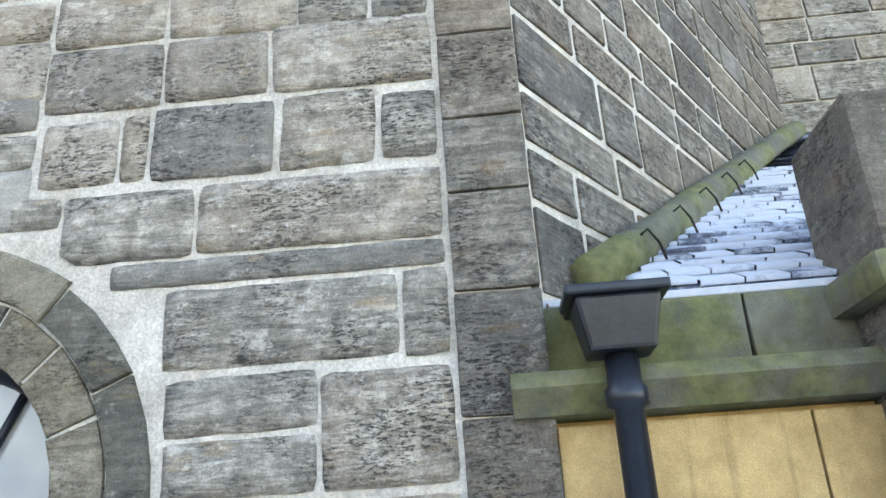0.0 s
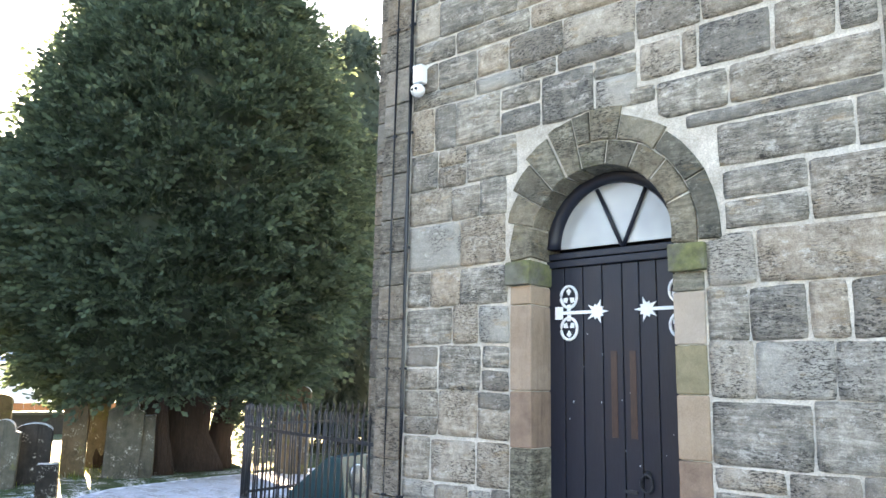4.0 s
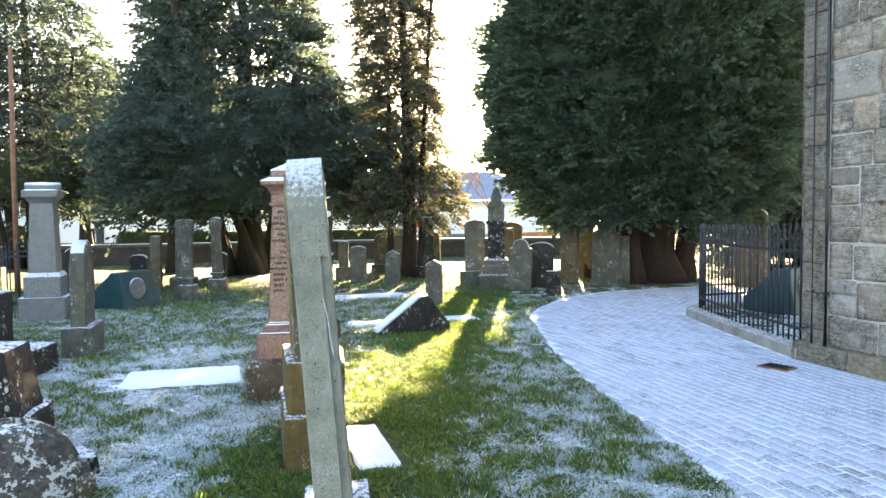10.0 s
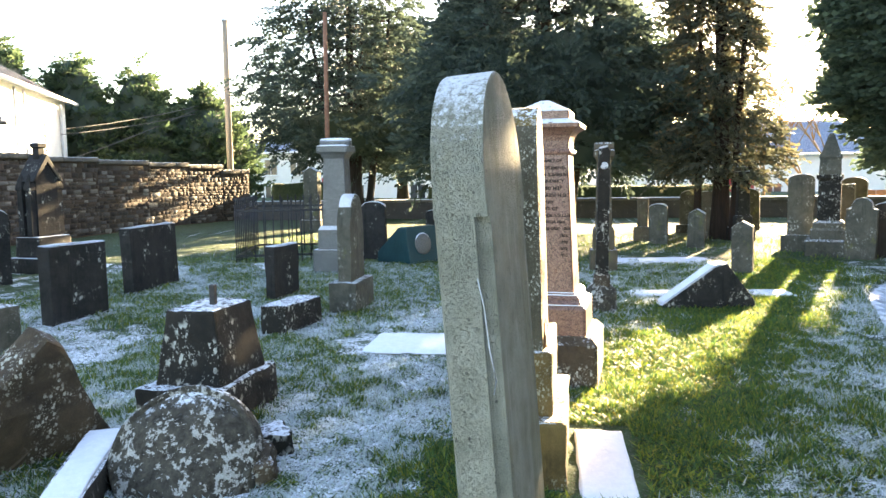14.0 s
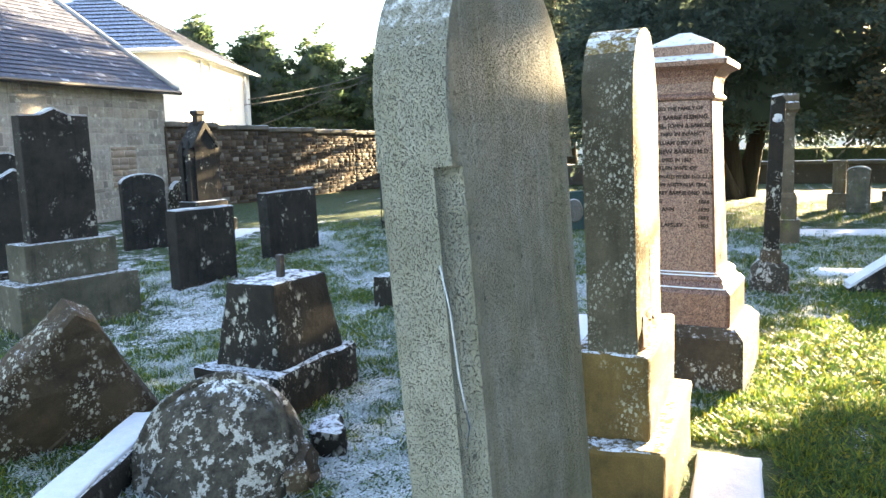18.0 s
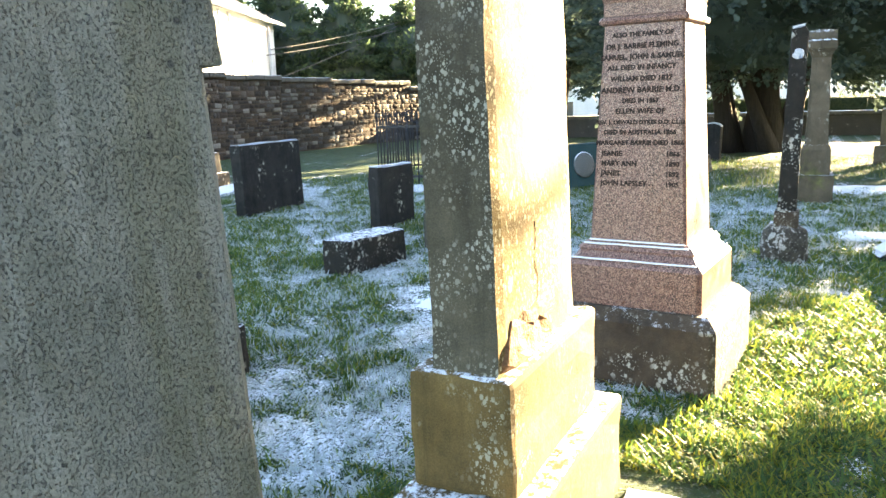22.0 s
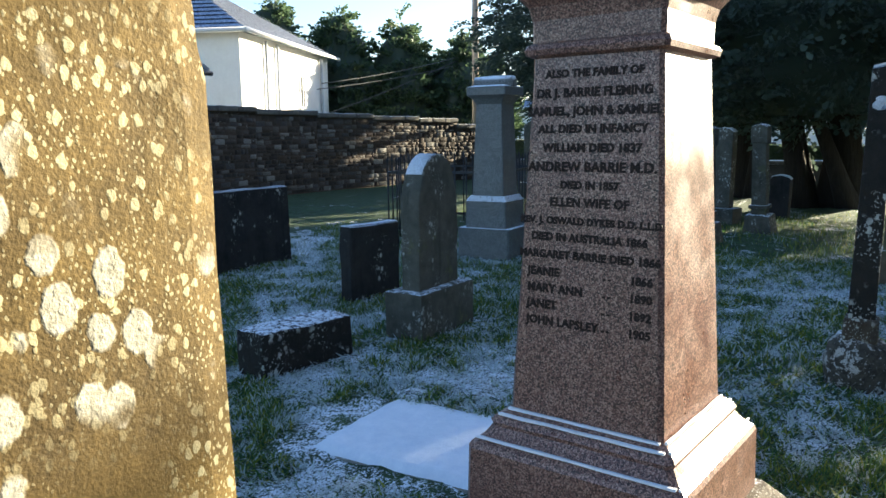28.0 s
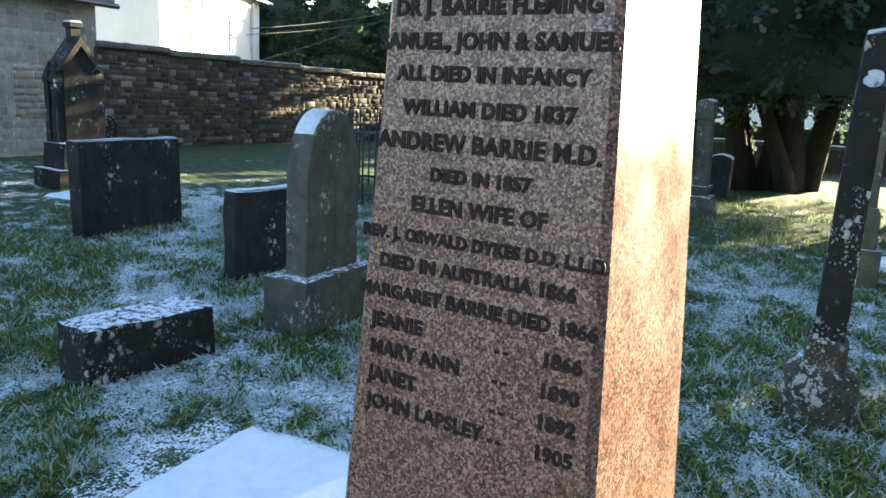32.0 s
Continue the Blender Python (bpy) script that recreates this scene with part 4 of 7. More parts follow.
def grid_slab(half, h, d, nx, nz):
    """A slab whose half width follows its height, as an even grid with rounded edges, for fine wear."""
    zs = [h * (1 - (1 - k / nz) ** 1.35) for k in range(nz)] + [h - 0.0005]
    bm = bmesh.new()
    def sheet(y):
        rows = []
        for z in zs:
            e = max(half(z), 0.004)
            rows.append([bm.verts.new((e * (2 * i / nx - 1), y * (1.0 if 0 < i < nx else 0.94), z)) for i in range(nx + 1)])
        return rows
    back, front = sheet(-d / 2), sheet(d / 2)
    for rows in (back, front):
        for low, high in zip(rows, rows[1:]):
            for i in range(nx):
                bm.faces.new((low[i], low[i + 1], high[i + 1], high[i]))
    for j in range(nz):
        for i in (0, nx):
            bm.faces.new((back[j][i], back[j + 1][i], front[j + 1][i], front[j][i]))
    for i in range(nx):
        bm.faces.new((back[nz][i], back[nz][i + 1], front[nz][i + 1], front[nz][i]))
        bm.faces.new((back[0][i], back[0][i + 1], front[0][i + 1], front[0][i]))
    bmesh.ops.recalc_face_normals(bm, faces=bm.faces[:])
    return bm


def lichened_stone():
    """The broken, lichen-spotted stone on two base blocks."""
    x, y = -0.485, 1.02
    t = thing("headstone", pose(x, y, 0.0, 0, 0, -2), "buff sandstone headstone thick with lichen, cracked at its foot", "gravestone", "row beside the path")
    part("lower_base", rough(block(0.89, 0.36, 0.395, 0.018, (0, 0.025, -0.04), cuts=3), 0.01, 0.1, 2), GOLD_BASE, t)
    part("upper_base", rough(block(0.71, 0.28, 0.312, 0.02, (-0.01, 0.0, 0.35), cuts=3), 0.009, 0.09, 3), GOLD_BASE, t)
    w, h, d = 0.60, 1.145, 0.185
    r = w / 2
    def half(z):
        return r - 0.012 * min(z / 0.1, 1) if z < h - 0.30 else (r - 0.02) * math.sqrt(max(1 - ((z - h + 0.30) / 0.30) ** 2, 0.0)) ** 0.9
    bm = grid_slab(half, h, d, 16, 30)
    worn = moved(rough(rough(bm, 0.0035, 0.12, 4), 0.0008, 0.025, 2), pose(0.018, 0.005, 0.655, 1.6, 0, 0))
    # end faces take the lichen crust, with shade put into its colour
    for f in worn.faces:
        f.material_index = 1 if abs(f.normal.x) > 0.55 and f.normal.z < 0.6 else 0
    part("slab", worn, GOLD_LICHEN, t).data.materials.append(SHADED_CRUST_STONE)
    # spalled foot: broken scab of darker stone and the hollow under it
    bm = rough(block(0.36, 0.026, 0.125, 0.008, (0.13, 0.094, 0.656), cuts=4, top=0.62), 0.018, 0.04, 6)
    part("spalled_foot", bm, RAW_STONE, t, "flaked brown stone at the foot")
    rng = random.Random(12)
    for px, z0, z1 in ((0.05, 0.34, 0.05),):
        n = 9
        line = []
        for k in range(n):
            pz = z0 + (z1 - z0) * k / (n - 1)
            line.append((px + 0.012 * math.sin(k * 1.7 + z0 * 9) + rng.uniform(-0.006, 0.006), 0.0985 - 0.028 * pz, 0.655 + pz))
        part("crack", tube(line, 0.0012, 5, 0.0006), INK, t, "dark crack")
    return t


lichened_stone()


def lettering(text, size, material, parent, m, spacing=1.0, name="lettering", align="CENTER"):
    """Cut and painted letters as a thin mesh in Blender's own font."""
    cu = bpy.data.curves.new(name, "FONT")
    cu.body, cu.size, cu.extrude, cu.align_x, cu.space_character = text, size, 0.0012, align, spacing
    cu.resolution_u = 3
    cu.offset = 0.0015
    ob = bpy.data.objects.new(name, cu)
    scene.collection.objects.link(ob)
    bpy.context.view_layer.update()
    me = bpy.data.meshes.new_from_object(ob.evaluated_get(bpy.context.evaluated_depsgraph_get()))
    bpy.data.objects.remove(ob)
    bpy.data.curves.remove(cu)
    me.transform(m)
    me.materials.clear()
    return part(name, me, material, parent)


def pink_monument():
    cx, cy = -2.225, 1.102
    t = thing("granite_monument", pose(cx, cy, 0.0, 0, 0, -7), "polished pink granite pedestal monument with black lettering and frosted ledges", "monument", "row beside the path")
    part("ground_course", rough(squared([(0.40, -0.05), (0.395, 0.31), (0.345, 0.362)]), 0.004, 0.1), BROWN_LICHEN, t, "lichened sandstone bottom course with frost")
    part("lower_plinth", squared([(0.316, 0.362), (0.313, 0.54), (0.306, 0.553), (0.282, 0.572)]), PINK_GRANITE, t)
    part("plinth_moulding", squared([(0.282, 0.572), (0.274, 0.582), (0.262, 0.600), (0.266, 0.612), (0.258, 0.624), (0.238, 0.640), (0.228, 0.645)]), PINK_GRANITE, t)
    shaft = part("shaft", squared([(0.2225, 0.645), (0.178, 1.605)]), PINK_GRANITE, t)
    part("neck_moulding", squared([(0.178, 1.605), (0.196, 1.612), (0.200, 1.626), (0.194, 1.638), (0.182, 1.645)]), PINK_GRANITE, t)
    part("cornice", squared([(0.182, 1.645), (0.183, 1.70), (0.192, 1.735), (0.215, 1.765), (0.248, 1.785), (0.262, 1.79), (0.264, 1.815), (0.258, 1.823), (0.20, 1.85)]), PINK_FROSTED, t)
    part("cap_block", squared([(0.185, 1.85), (0.185, 1.905), (0.178, 1.915), (0.03, 1.99)]), PINK_FROSTED, t)
    for reach, z, long in ((0.230, 0.644, 0.44), (0.250, 0.630, 0.48), (0.292, 0.566, 0.57)):
        for turn in (0, 90):
            bm = rough(block(0.011 if turn == 0 else 0.007, long, 0.007, 0.002, (reach, 0, 0), cuts=5), 0.003, 0.03, reach * 40 + turn)
            part("frost_strip", moved(bm, pose(0, 0, z, 0, 0, turn)), FROST, t, "thin line of white frost")
    tilt = math.degrees(math.atan2(0.2225 - 0.178, 1.605 - 0.645))
    def line(text, z, size, off=0.0, align="CENTER", sp=1.05):
        z, size, off = 1.115 * z - 0.150, size * 1.07, off - 0.003
        face = 0.2225 - (z - 0.645) * (0.2225 - 0.178) / 0.96 + 0.0006
        m = pose(face, off, z, 0, 0, 90) @ pose(0, 0, 0, 90 - tilt, 0, 0)
        lettering(text, size, INK, shaft, m, sp, align=align)
    for text, z, size in (("ALSO THE FAMILY OF", 1.528, 0.025), ("DR J. BARRIE FLEMING", 1.483, 0.029), ("SAMUEL, JOHN & SAMUEL", 1.441, 0.029), ("ALL DIED IN INFANCY", 1.401, 0.027), ("WILLIAM DIED 1837", 1.357, 0.028), ("ANDREW BARRIE M.D.", 1.312, 0.032), ("DIED IN 1857", 1.272, 0.025), ("ELLEN WIFE OF", 1.230, 0.029), ("REV. J. OSWALD DYKES D.D. L.L.D", 1.188, 0.0235), ("DIED IN AUSTRALIA 1866", 1.148, 0.026), ("MARGARET BARRIE DIED 1866", 1.106, 0.0265)):
        line(text, z, size)
    for text, year, z in (("JEANIE", "1866", 1.062), ("MARY ANN", "1890", 1.022), ("JANET", "1892", 0.982), ("JOHN LAPSLEY", "1905", 0.942)):
        line(text, z, 0.029, -0.172, "LEFT")
        line(year, z, 0.027, 0.182, "RIGHT")
        line("- -", z, 0.02, 0.06)
    return t


pink_monument()
frost_slab(-2.97, 0.12, 0, 0.72, 1.1, "flat grave slab under a smooth sheet of white frost")
frost_slab(-0.42, 1.40, 0, 1.0, 0.28, "low kerb slab of a grave under bright frost", 0.06)
frost_slab(-9.2, 2.8, 8, 0.85, 2.0, "long flat slab under frost in the grass")
frost_slab(-5.9, 3.0, 4, 0.35, 2.0, "narrow grave kerb slab under frost")
frost_slab(-7.6, -6.2, 10, 1.6, 0.5, "low flat slab with frost beside the old wall")
frost_slab(-8.3, -3.3, 30, 1.0, 0.5, "broken flat slab with frost beside the railing")

# dark stones towards the old wall
headstone(-6.08, -4.12, 179, 1.13, 0.83, 0.15, "flat", BLACK_STONE, "wide flat-topped blackened headstone with a frosted edge", seed=2, lean=-2)
headstone(-3.82, -3.72, 167, 0.72, 0.77, 0.16, "flat", BLACK_STONE, "broad blackened headstone with a notched top and frost", seed=3)
headstone(-5.45, -2.08, 171, 0.60, 0.63, 0.13, "flat", BLACK_STONE, "small blackened headstone with a ragged frosted top", seed=4, wear=0.014)
headstone(-4.70, -1.02, 178, 0.50, 1.31, 0.15, "pointed", FAR_STONE, "tall narrow round-topped grey headstone on a block base", base=(0.70, 0.30, 0.33), seed=5, roll=0)
headstone(-6.0, -6.5, 150, 0.60, 1.06, 0.15, "segment", BLACK_STONE, "blackened headstone with a curved top and old tracery", seed=6)
headstone(-2.16, -3.78, 165, 0.56, 1.80, 0.13, "crest", BLACK_STONE, "tall dark polished headstone on stepped granite bases", base=(0.76, 0.32, 0.30), steps=((1.0, 0.52, 0.38),), seed=7, footing=FAR_STONE, wear=0.003)
headstone(-11.05, -10.3, 180, 0.46, 0.72, 0.12, "round", DARK_LICHEN, "small round-topped stone leaning on the barn wall", seed=9.5, lean=6)
headstone(-4.15, -6.85, 155, 0.62, 1.45, 0.14, "shoulder", BLACK_STONE, "dark shouldered headstone on a low step", base=(0.8, 0.35, 0.2), seed=8)
headstone(-2.75, -5.0, 155, 0.5, 1.3, 0.14, "peak", BLACK_STONE, "narrow dark headstone with a frosted cap", base=(0.66, 0.35, 0.3), seed=8.5)


def short_block():
    t = thing("grave_block", pose(-3.60, -1.32, gz(-3.5, -1.1) - 0.05, 0, 0, -12), "short lichened stone block lying in the frosty grass", "stone block")
    part("stone", rough(block(0.67, 0.27, 0.31, 0.02, cuts=3), 0.012, 0.09, 3), DARK_LICHEN, t)


short_block()


def stump_pedestal():
    """A battered pedestal with an iron dowel on a wide base stone."""
    t = thing("broken_pedestal", pose(-0.97, -0.92, gz(-1, -1) - 0.04, 0, 0, -4), "dark tapered pedestal stone with an iron dowel, frosted and lichen-spotted", "pedestal")
    part("base_stone", rough(block(0.75, 0.54, 0.29, 0.03, cuts=4), 0.014, 0.11, 2), DARK_LICHEN, t)
    part("tapered_block", rough(block(0.58, 0.42, 0.44, 0.02, (0, 0.02, 0.28), cuts=4, top=0.79, topy=0.73), 0.008, 0.1, 5), DARK_LICHEN, t)
    part("iron_dowel", block(0.035, 0.035, 0.14, 0.004, (0.01, 0.05, 0.70)), BLACK_IRON, t)


stump_pedestal()


def fallen_disc():
    t = thing("fallen_headstone", pose(-0.01, -0.59, 0.03, 0, 0, 8), "rounded broken headstone lying tilted, mottled with white lichen", "gravestone")
    face = pose(0, 0, 0.10, 0, 52, 0)
    part("slab", moved(rough(turned([(0.32, -0.10), (0.35, -0.07), (0.36, 0.0), (0.36, 0.05), (0.345, 0.075), (0.315, 0.082), (0.28, 0.11), (0.21, 0.135), (0.12, 0.148), (0.03, 0.152)], 40), 0.012, 0.13, 8), face), MOTTLED_STONE, t)
    part("border_moulding", moved(rough(turned([(0.33, 0.06), (0.348, 0.085), (0.34, 0.098), (0.32, 0.098), (0.31, 0.08)], 40), 0.012, 0.13, 8), face), MOTTLED_STONE, t)
    part("broken_edge", rough(moved(block(0.22, 0.12, 0.20, 0.03, cuts=2), pose(-0.06, 0.36, -0.05, 10, 20, 15)), 0.03, 0.07, 3), BROWN_LICHEN, t)


fallen_disc()


def leaning_slab():
    t = thing("leaning_slab", pose(-0.14, -1.52, 0.0, 0, 0, 155), "brown broken slab leaning in the grass, lichen-spotted", "gravestone")
    pts = [(-0.42, -0.1), (0.36, -0.1), (0.40, 0.12), (0.22, 0.40), (0.03, 0.74), (-0.07, 0.80), (-0.27, 0.58), (-0.42, 0.44)]
    bm = slab(pts, 0.17, 0.025)
    bmesh.ops.triangulate(bm, faces=[f for f in bm.faces if len(f.verts) > 4])
    bmesh.ops.subdivide_edges(bm, edges=[e for e in bm.edges if e.calc_length() > 0.12], cuts=2)
    part("slab", moved(rough(bm, 0.02, 0.13, 9), pose(0, 0, 0, 20, 0, 0)), BROWN_LICHEN, t)
    b = thing("border_stone", pose(0.25, -0.98, 0.0, 0, 0, 20), "low dark border stone with a ridge of frost", "kerb stone")
    part("stone", rough(block(1.1, 0.20, 0.22, 0.03, (0, 0, -0.05), cuts=3), 0.014, 0.12, 4), DARK_LICHEN, b)
    part("frost_layer", smooth(rough(block(1.06, 0.165, 0.022, 0.009, (0, 0, 0.162), cuts=4), 0.009, 0.09, 7)), FROST, b, "thick ridge of white frost")
    c = thing("stone_fragment", pose(-0.44, -0.30, 0.0, 8, 5, 30), "small broken stone fragment in the frost", "stone")
    part("stone", rough(block(0.20, 0.15, 0.16, 0.03, cuts=2), 0.03, 0.08, 5), DARK_LICHEN, c)


leaning_slab()


def gothic_monument():
    x, y = -7.78, -6.90
    t = thing("gothic_monument", pose(x, y, gz(x, y) - 0.05, 0, 0, -10) @ Matrix.Diagonal((1, 1, 1.08, 1)), "blackened gothic monument with gablets and a short finial", "monument")
    part("step", rough(block(0.86, 0.62, 0.26, 0.012, cuts=1), 0.004, 0.1), BLACK_STONE, t)
    part("base", rough(block(0.70, 0.48, 0.30, 0.03, (0, 0, 0.26), cuts=1, top=0.94), 0.004, 0.1), BLACK_STONE, t)
    part("tablet", slab([(-0.22, 0.56), (0.22, 0.56), (0.22, 1.38), (0, 1.66), (-0.22, 1.38)], 0.26, 0.012), BLACK_STONE, t)
    for sx in (-1, 1):
        part("buttress", squared([(0.05, 0.56), (0.05, 1.22), (0.065, 1.24), (0.065, 1.28), (0.0001, 1.48)]), BLACK_STONE, t).location = (sx * 0.27, 0.06, 0)
        part("buttress", squared([(0.05, 0.56), (0.05, 1.22), (0.065, 1.24), (0.065, 1.28), (0.0001, 1.48)]), BLACK_STONE, t).location = (sx * 0.27, -0.1, 0)
    part("gable_cap", slab([(-0.30, 1.36), (-0.24, 1.36), (0, 1.64), (0.24, 1.36), (0.30, 1.36), (0, 1.76)], 0.34, 0.01), BLACK_STONE, t)
    part("finial", squared([(0.06, 1.68), (0.06, 1.84), (0.085, 1.86), (0.085, 1.91), (0.06, 1.93)]), BLACK_STONE, t)


gothic_monument()


def column_monument(x, y, z, height, half, label, turn=0, material=None):
    t = thing("column_monument", pose(x, y, z, 0, 0, turn), label, "monument")
    k = height / 2.05
    mat = material or GREY_GRANITE
    part("step", squared([(half * 1.65, -0.05), (half * 1.65, 0.36 * k)]), mat, t)
    part("base", squared([(half * 1.3, 0.36 * k), (half * 1.3, 0.66 * k), (half * 1.1, 0.72 * k)]), mat, t)
    part("shaft", squared([(half, 0.72 * k), (half * 0.82, 1.74 * k)]), mat, t)
    part("capital", squared([(half * 0.82, 1.74 * k), (half * 1.0, 1.80 * k), (half * 1.25, 1.84 * k), (half * 1.25, 1.93 * k), (half * 0.9, 1.95 * k)]), mat, t)
    roll = moved(turned([(0.08, -half * 1.2), (0.09, 0), (0.08, half * 1.2)], 14), pose(0, 0, 1.97 * k, 90, 0, 0))
    part("scroll_top", roll, mat, t)
    return t


column_monument(-7.82, -2.05, 0.03, 2.0, 0.19, "grey granite column monument with a scrolled cap")
column_monument(-12.9, 5.0, 0.03, 1.5, 0.13, "dark urn-topped column monument in the far rows", 10, BLACK_STONE)


def slim_cross(x, y, turn, h, label, lean=0.0, roll=0.0, w=0.17, d=0.1, material=None, foot=0.3):
    """A slender upright memorial with a collar and a rough foot block."""
    mat = material or FAR_STONE
    t = thing("slender_memorial", pose(x, y, gz(x, y) - 0.04, lean, roll, turn), label, "gravestone", "slender memorials")
    part("foot_block", rough(block(w * 2.0, d * 2.6, foot, 0.03, cuts=2, top=0.8), 0.015, 0.09, x), mat, t)
    part("shaft", rough(block(w, d, h - foot - 0.18, 0.012, (0, 0, foot - 0.01), cuts=2, top=0.9), 0.005, 0.1), mat, t)
    part("collar", block(w * 1.25, d * 1.4, 0.05, 0.01, (0, 0, foot + 0.08)), mat, t)
    part("head", rough(slab(arch_outline(w * 1.08, 0.24, "segment"), d * 1.2, 0.01), 0.006, 0.08), mat, t).location = (0, 0, h - 0.24)
    return t


def leaning_shaft():
    t = thing("slender_memorial", pose(-4.74, 1.66, gz(-4.9, 1.7) - 0.05, -2.0, 1.0, 90), "slender leaning memorial shaft, dark with pale lichen and frost", "gravestone", "slender memorials")
    bm = turned([(0.13, 0.0), (0.165, 0.06), (0.17, 0.18), (0.15, 0.27), (0.10, 0.325), (0.02, 0.335)], 18)
    part("boulder_foot", rough(moved(bm, Matrix.Diagonal((1.0, 0.85, 1, 1))), 0.022, 0.11, 4), MOTTLED_STONE, t)
    part("collar_stone", rough(block(0.17, 0.19, 0.13, 0.02, (0, 0, 0.30), cuts=2), 0.012, 0.06, 2), BROWN_LICHEN, t)
    prof = [(-0.065, 0.42), (0.065, 0.42), (0.06, 1.71), (0.03, 1.755), (-0.055, 1.735)]
    part("shaft", rough(slab(prof, 0.15, 0.012), 0.006, 0.08, 5), DARK_LICHEN, t)
    part("frost_patch", rough(moved(turned([(0.040, 0.0), (0.034, 0.002), (0.01, 0.003)], 14), pose(0.0, -0.0765, 1.56, 90, 0, 0)), 0.006, 0.03, 6), RIME, t, "round patch of frost")
    part("frost_cap", rough(slab([(-0.05, 1.74), (0.03, 1.76), (0.03, 1.772), (-0.05, 1.754)], 0.13, 0.0), 0.003, 0.04), RIME, t)


leaning_shaft()
slim_cross(-10.0, -0.2, 80, 1.48, "slender grey memorial with a frosted head", 0, 0, 0.2, 0.13)
slim_cross(-11.15, 0.3, 80, 1.5, "leaning slender grey memorial with a frosted head", 6, 0, 0.2, 0.13)
column_monument(-7.94, 1.90, 0.03, 1.86, 0.115, "narrow reddish-brown pillar memorial with a frosted cap", 0, FAR_BROWN)


def desk_tomb(x, y, turn, label, w=1.02, l=0.55, h=0.5):
    """A wedge-shaped tombstone under frost."""
    t = thing("wedge_tombstone", pose(x, y, gz(x, y) - 0.03, 0, 0, turn), label, "gravestone")
    bm = bmesh.new()
    prof = [(-w / 2, 0), (w / 2, 0), (w / 2 - 0.02, 0.13), (0.19, h), (0.07, h - 0.03), (-w / 2, 0.08)]
    bm = slab(prof, l, 0.012)
    part("stone", bm, BLACK_STONE, t)
    fr = slab([(-w / 2 + 0.02, 0.105), (0.06, h - 0.022), (0.185, h + 0.008), (0.18, h + 0.014), (0.06, h - 0.012), (-w / 2 + 0.02, 0.118)], l * 0.95, 0.0)
    part("frost_layer", fr, FROST, t, "sheet of white frost")
    return t


desk_tomb(-5.08, 2.79, 100, "dark wedge-shaped tombstone with a frosted sloping face", 1.02, 0.21, 0.52)


def covered_box(x, y, turn, label, s=1.0):
    """A low box with sloping sides under teal sheets, a pale round end let into one side."""
    t = thing("green_container", pose(x, y, gz(x, y) - 0.02, 0, 0, turn), label, "container")
    bm = slab([(-0.50 * s, 0), (0.18 * s, 0), (0.10 * s, 0.54 * s), (-0.06 * s, 0.54 * s), (-0.50 * s, 0.17 * s)], 0.78 * s, 0.02)
    for v in bm.verts:
        if v.co.y > 0 and v.co.z > 0.3 * s:
            v.co.y -= 0.16 * s
    part("body", rough(bm, 0.006, 0.2, x), TARPAULIN, t)
    m = pose(0.142 * s, -0.10 * s, 0.30 * s) @ pose(0, 0, 0, 0, 81.5, 0)
    part("round_end", moved(turned([(0.15 * s, -0.02), (0.155 * s, 0.008), (0.14 * s, 0.015), (0.02, 0.017)], 26), m), GREY_GRANITE, t, "pale round end")
    part("base_rail", block(0.70 * s, 0.80 * s, 0.04, 0.008, (-0.16 * s, 0, 0.0)), BLACK_IRON, t)
    return t


covered_box(-8.95, -0.98, 55, "dark teal covered box lying among the graves", 1.15)
covered_box(-5.0, 8.7, 16, "dark teal covered box behind the railing", 1.25)

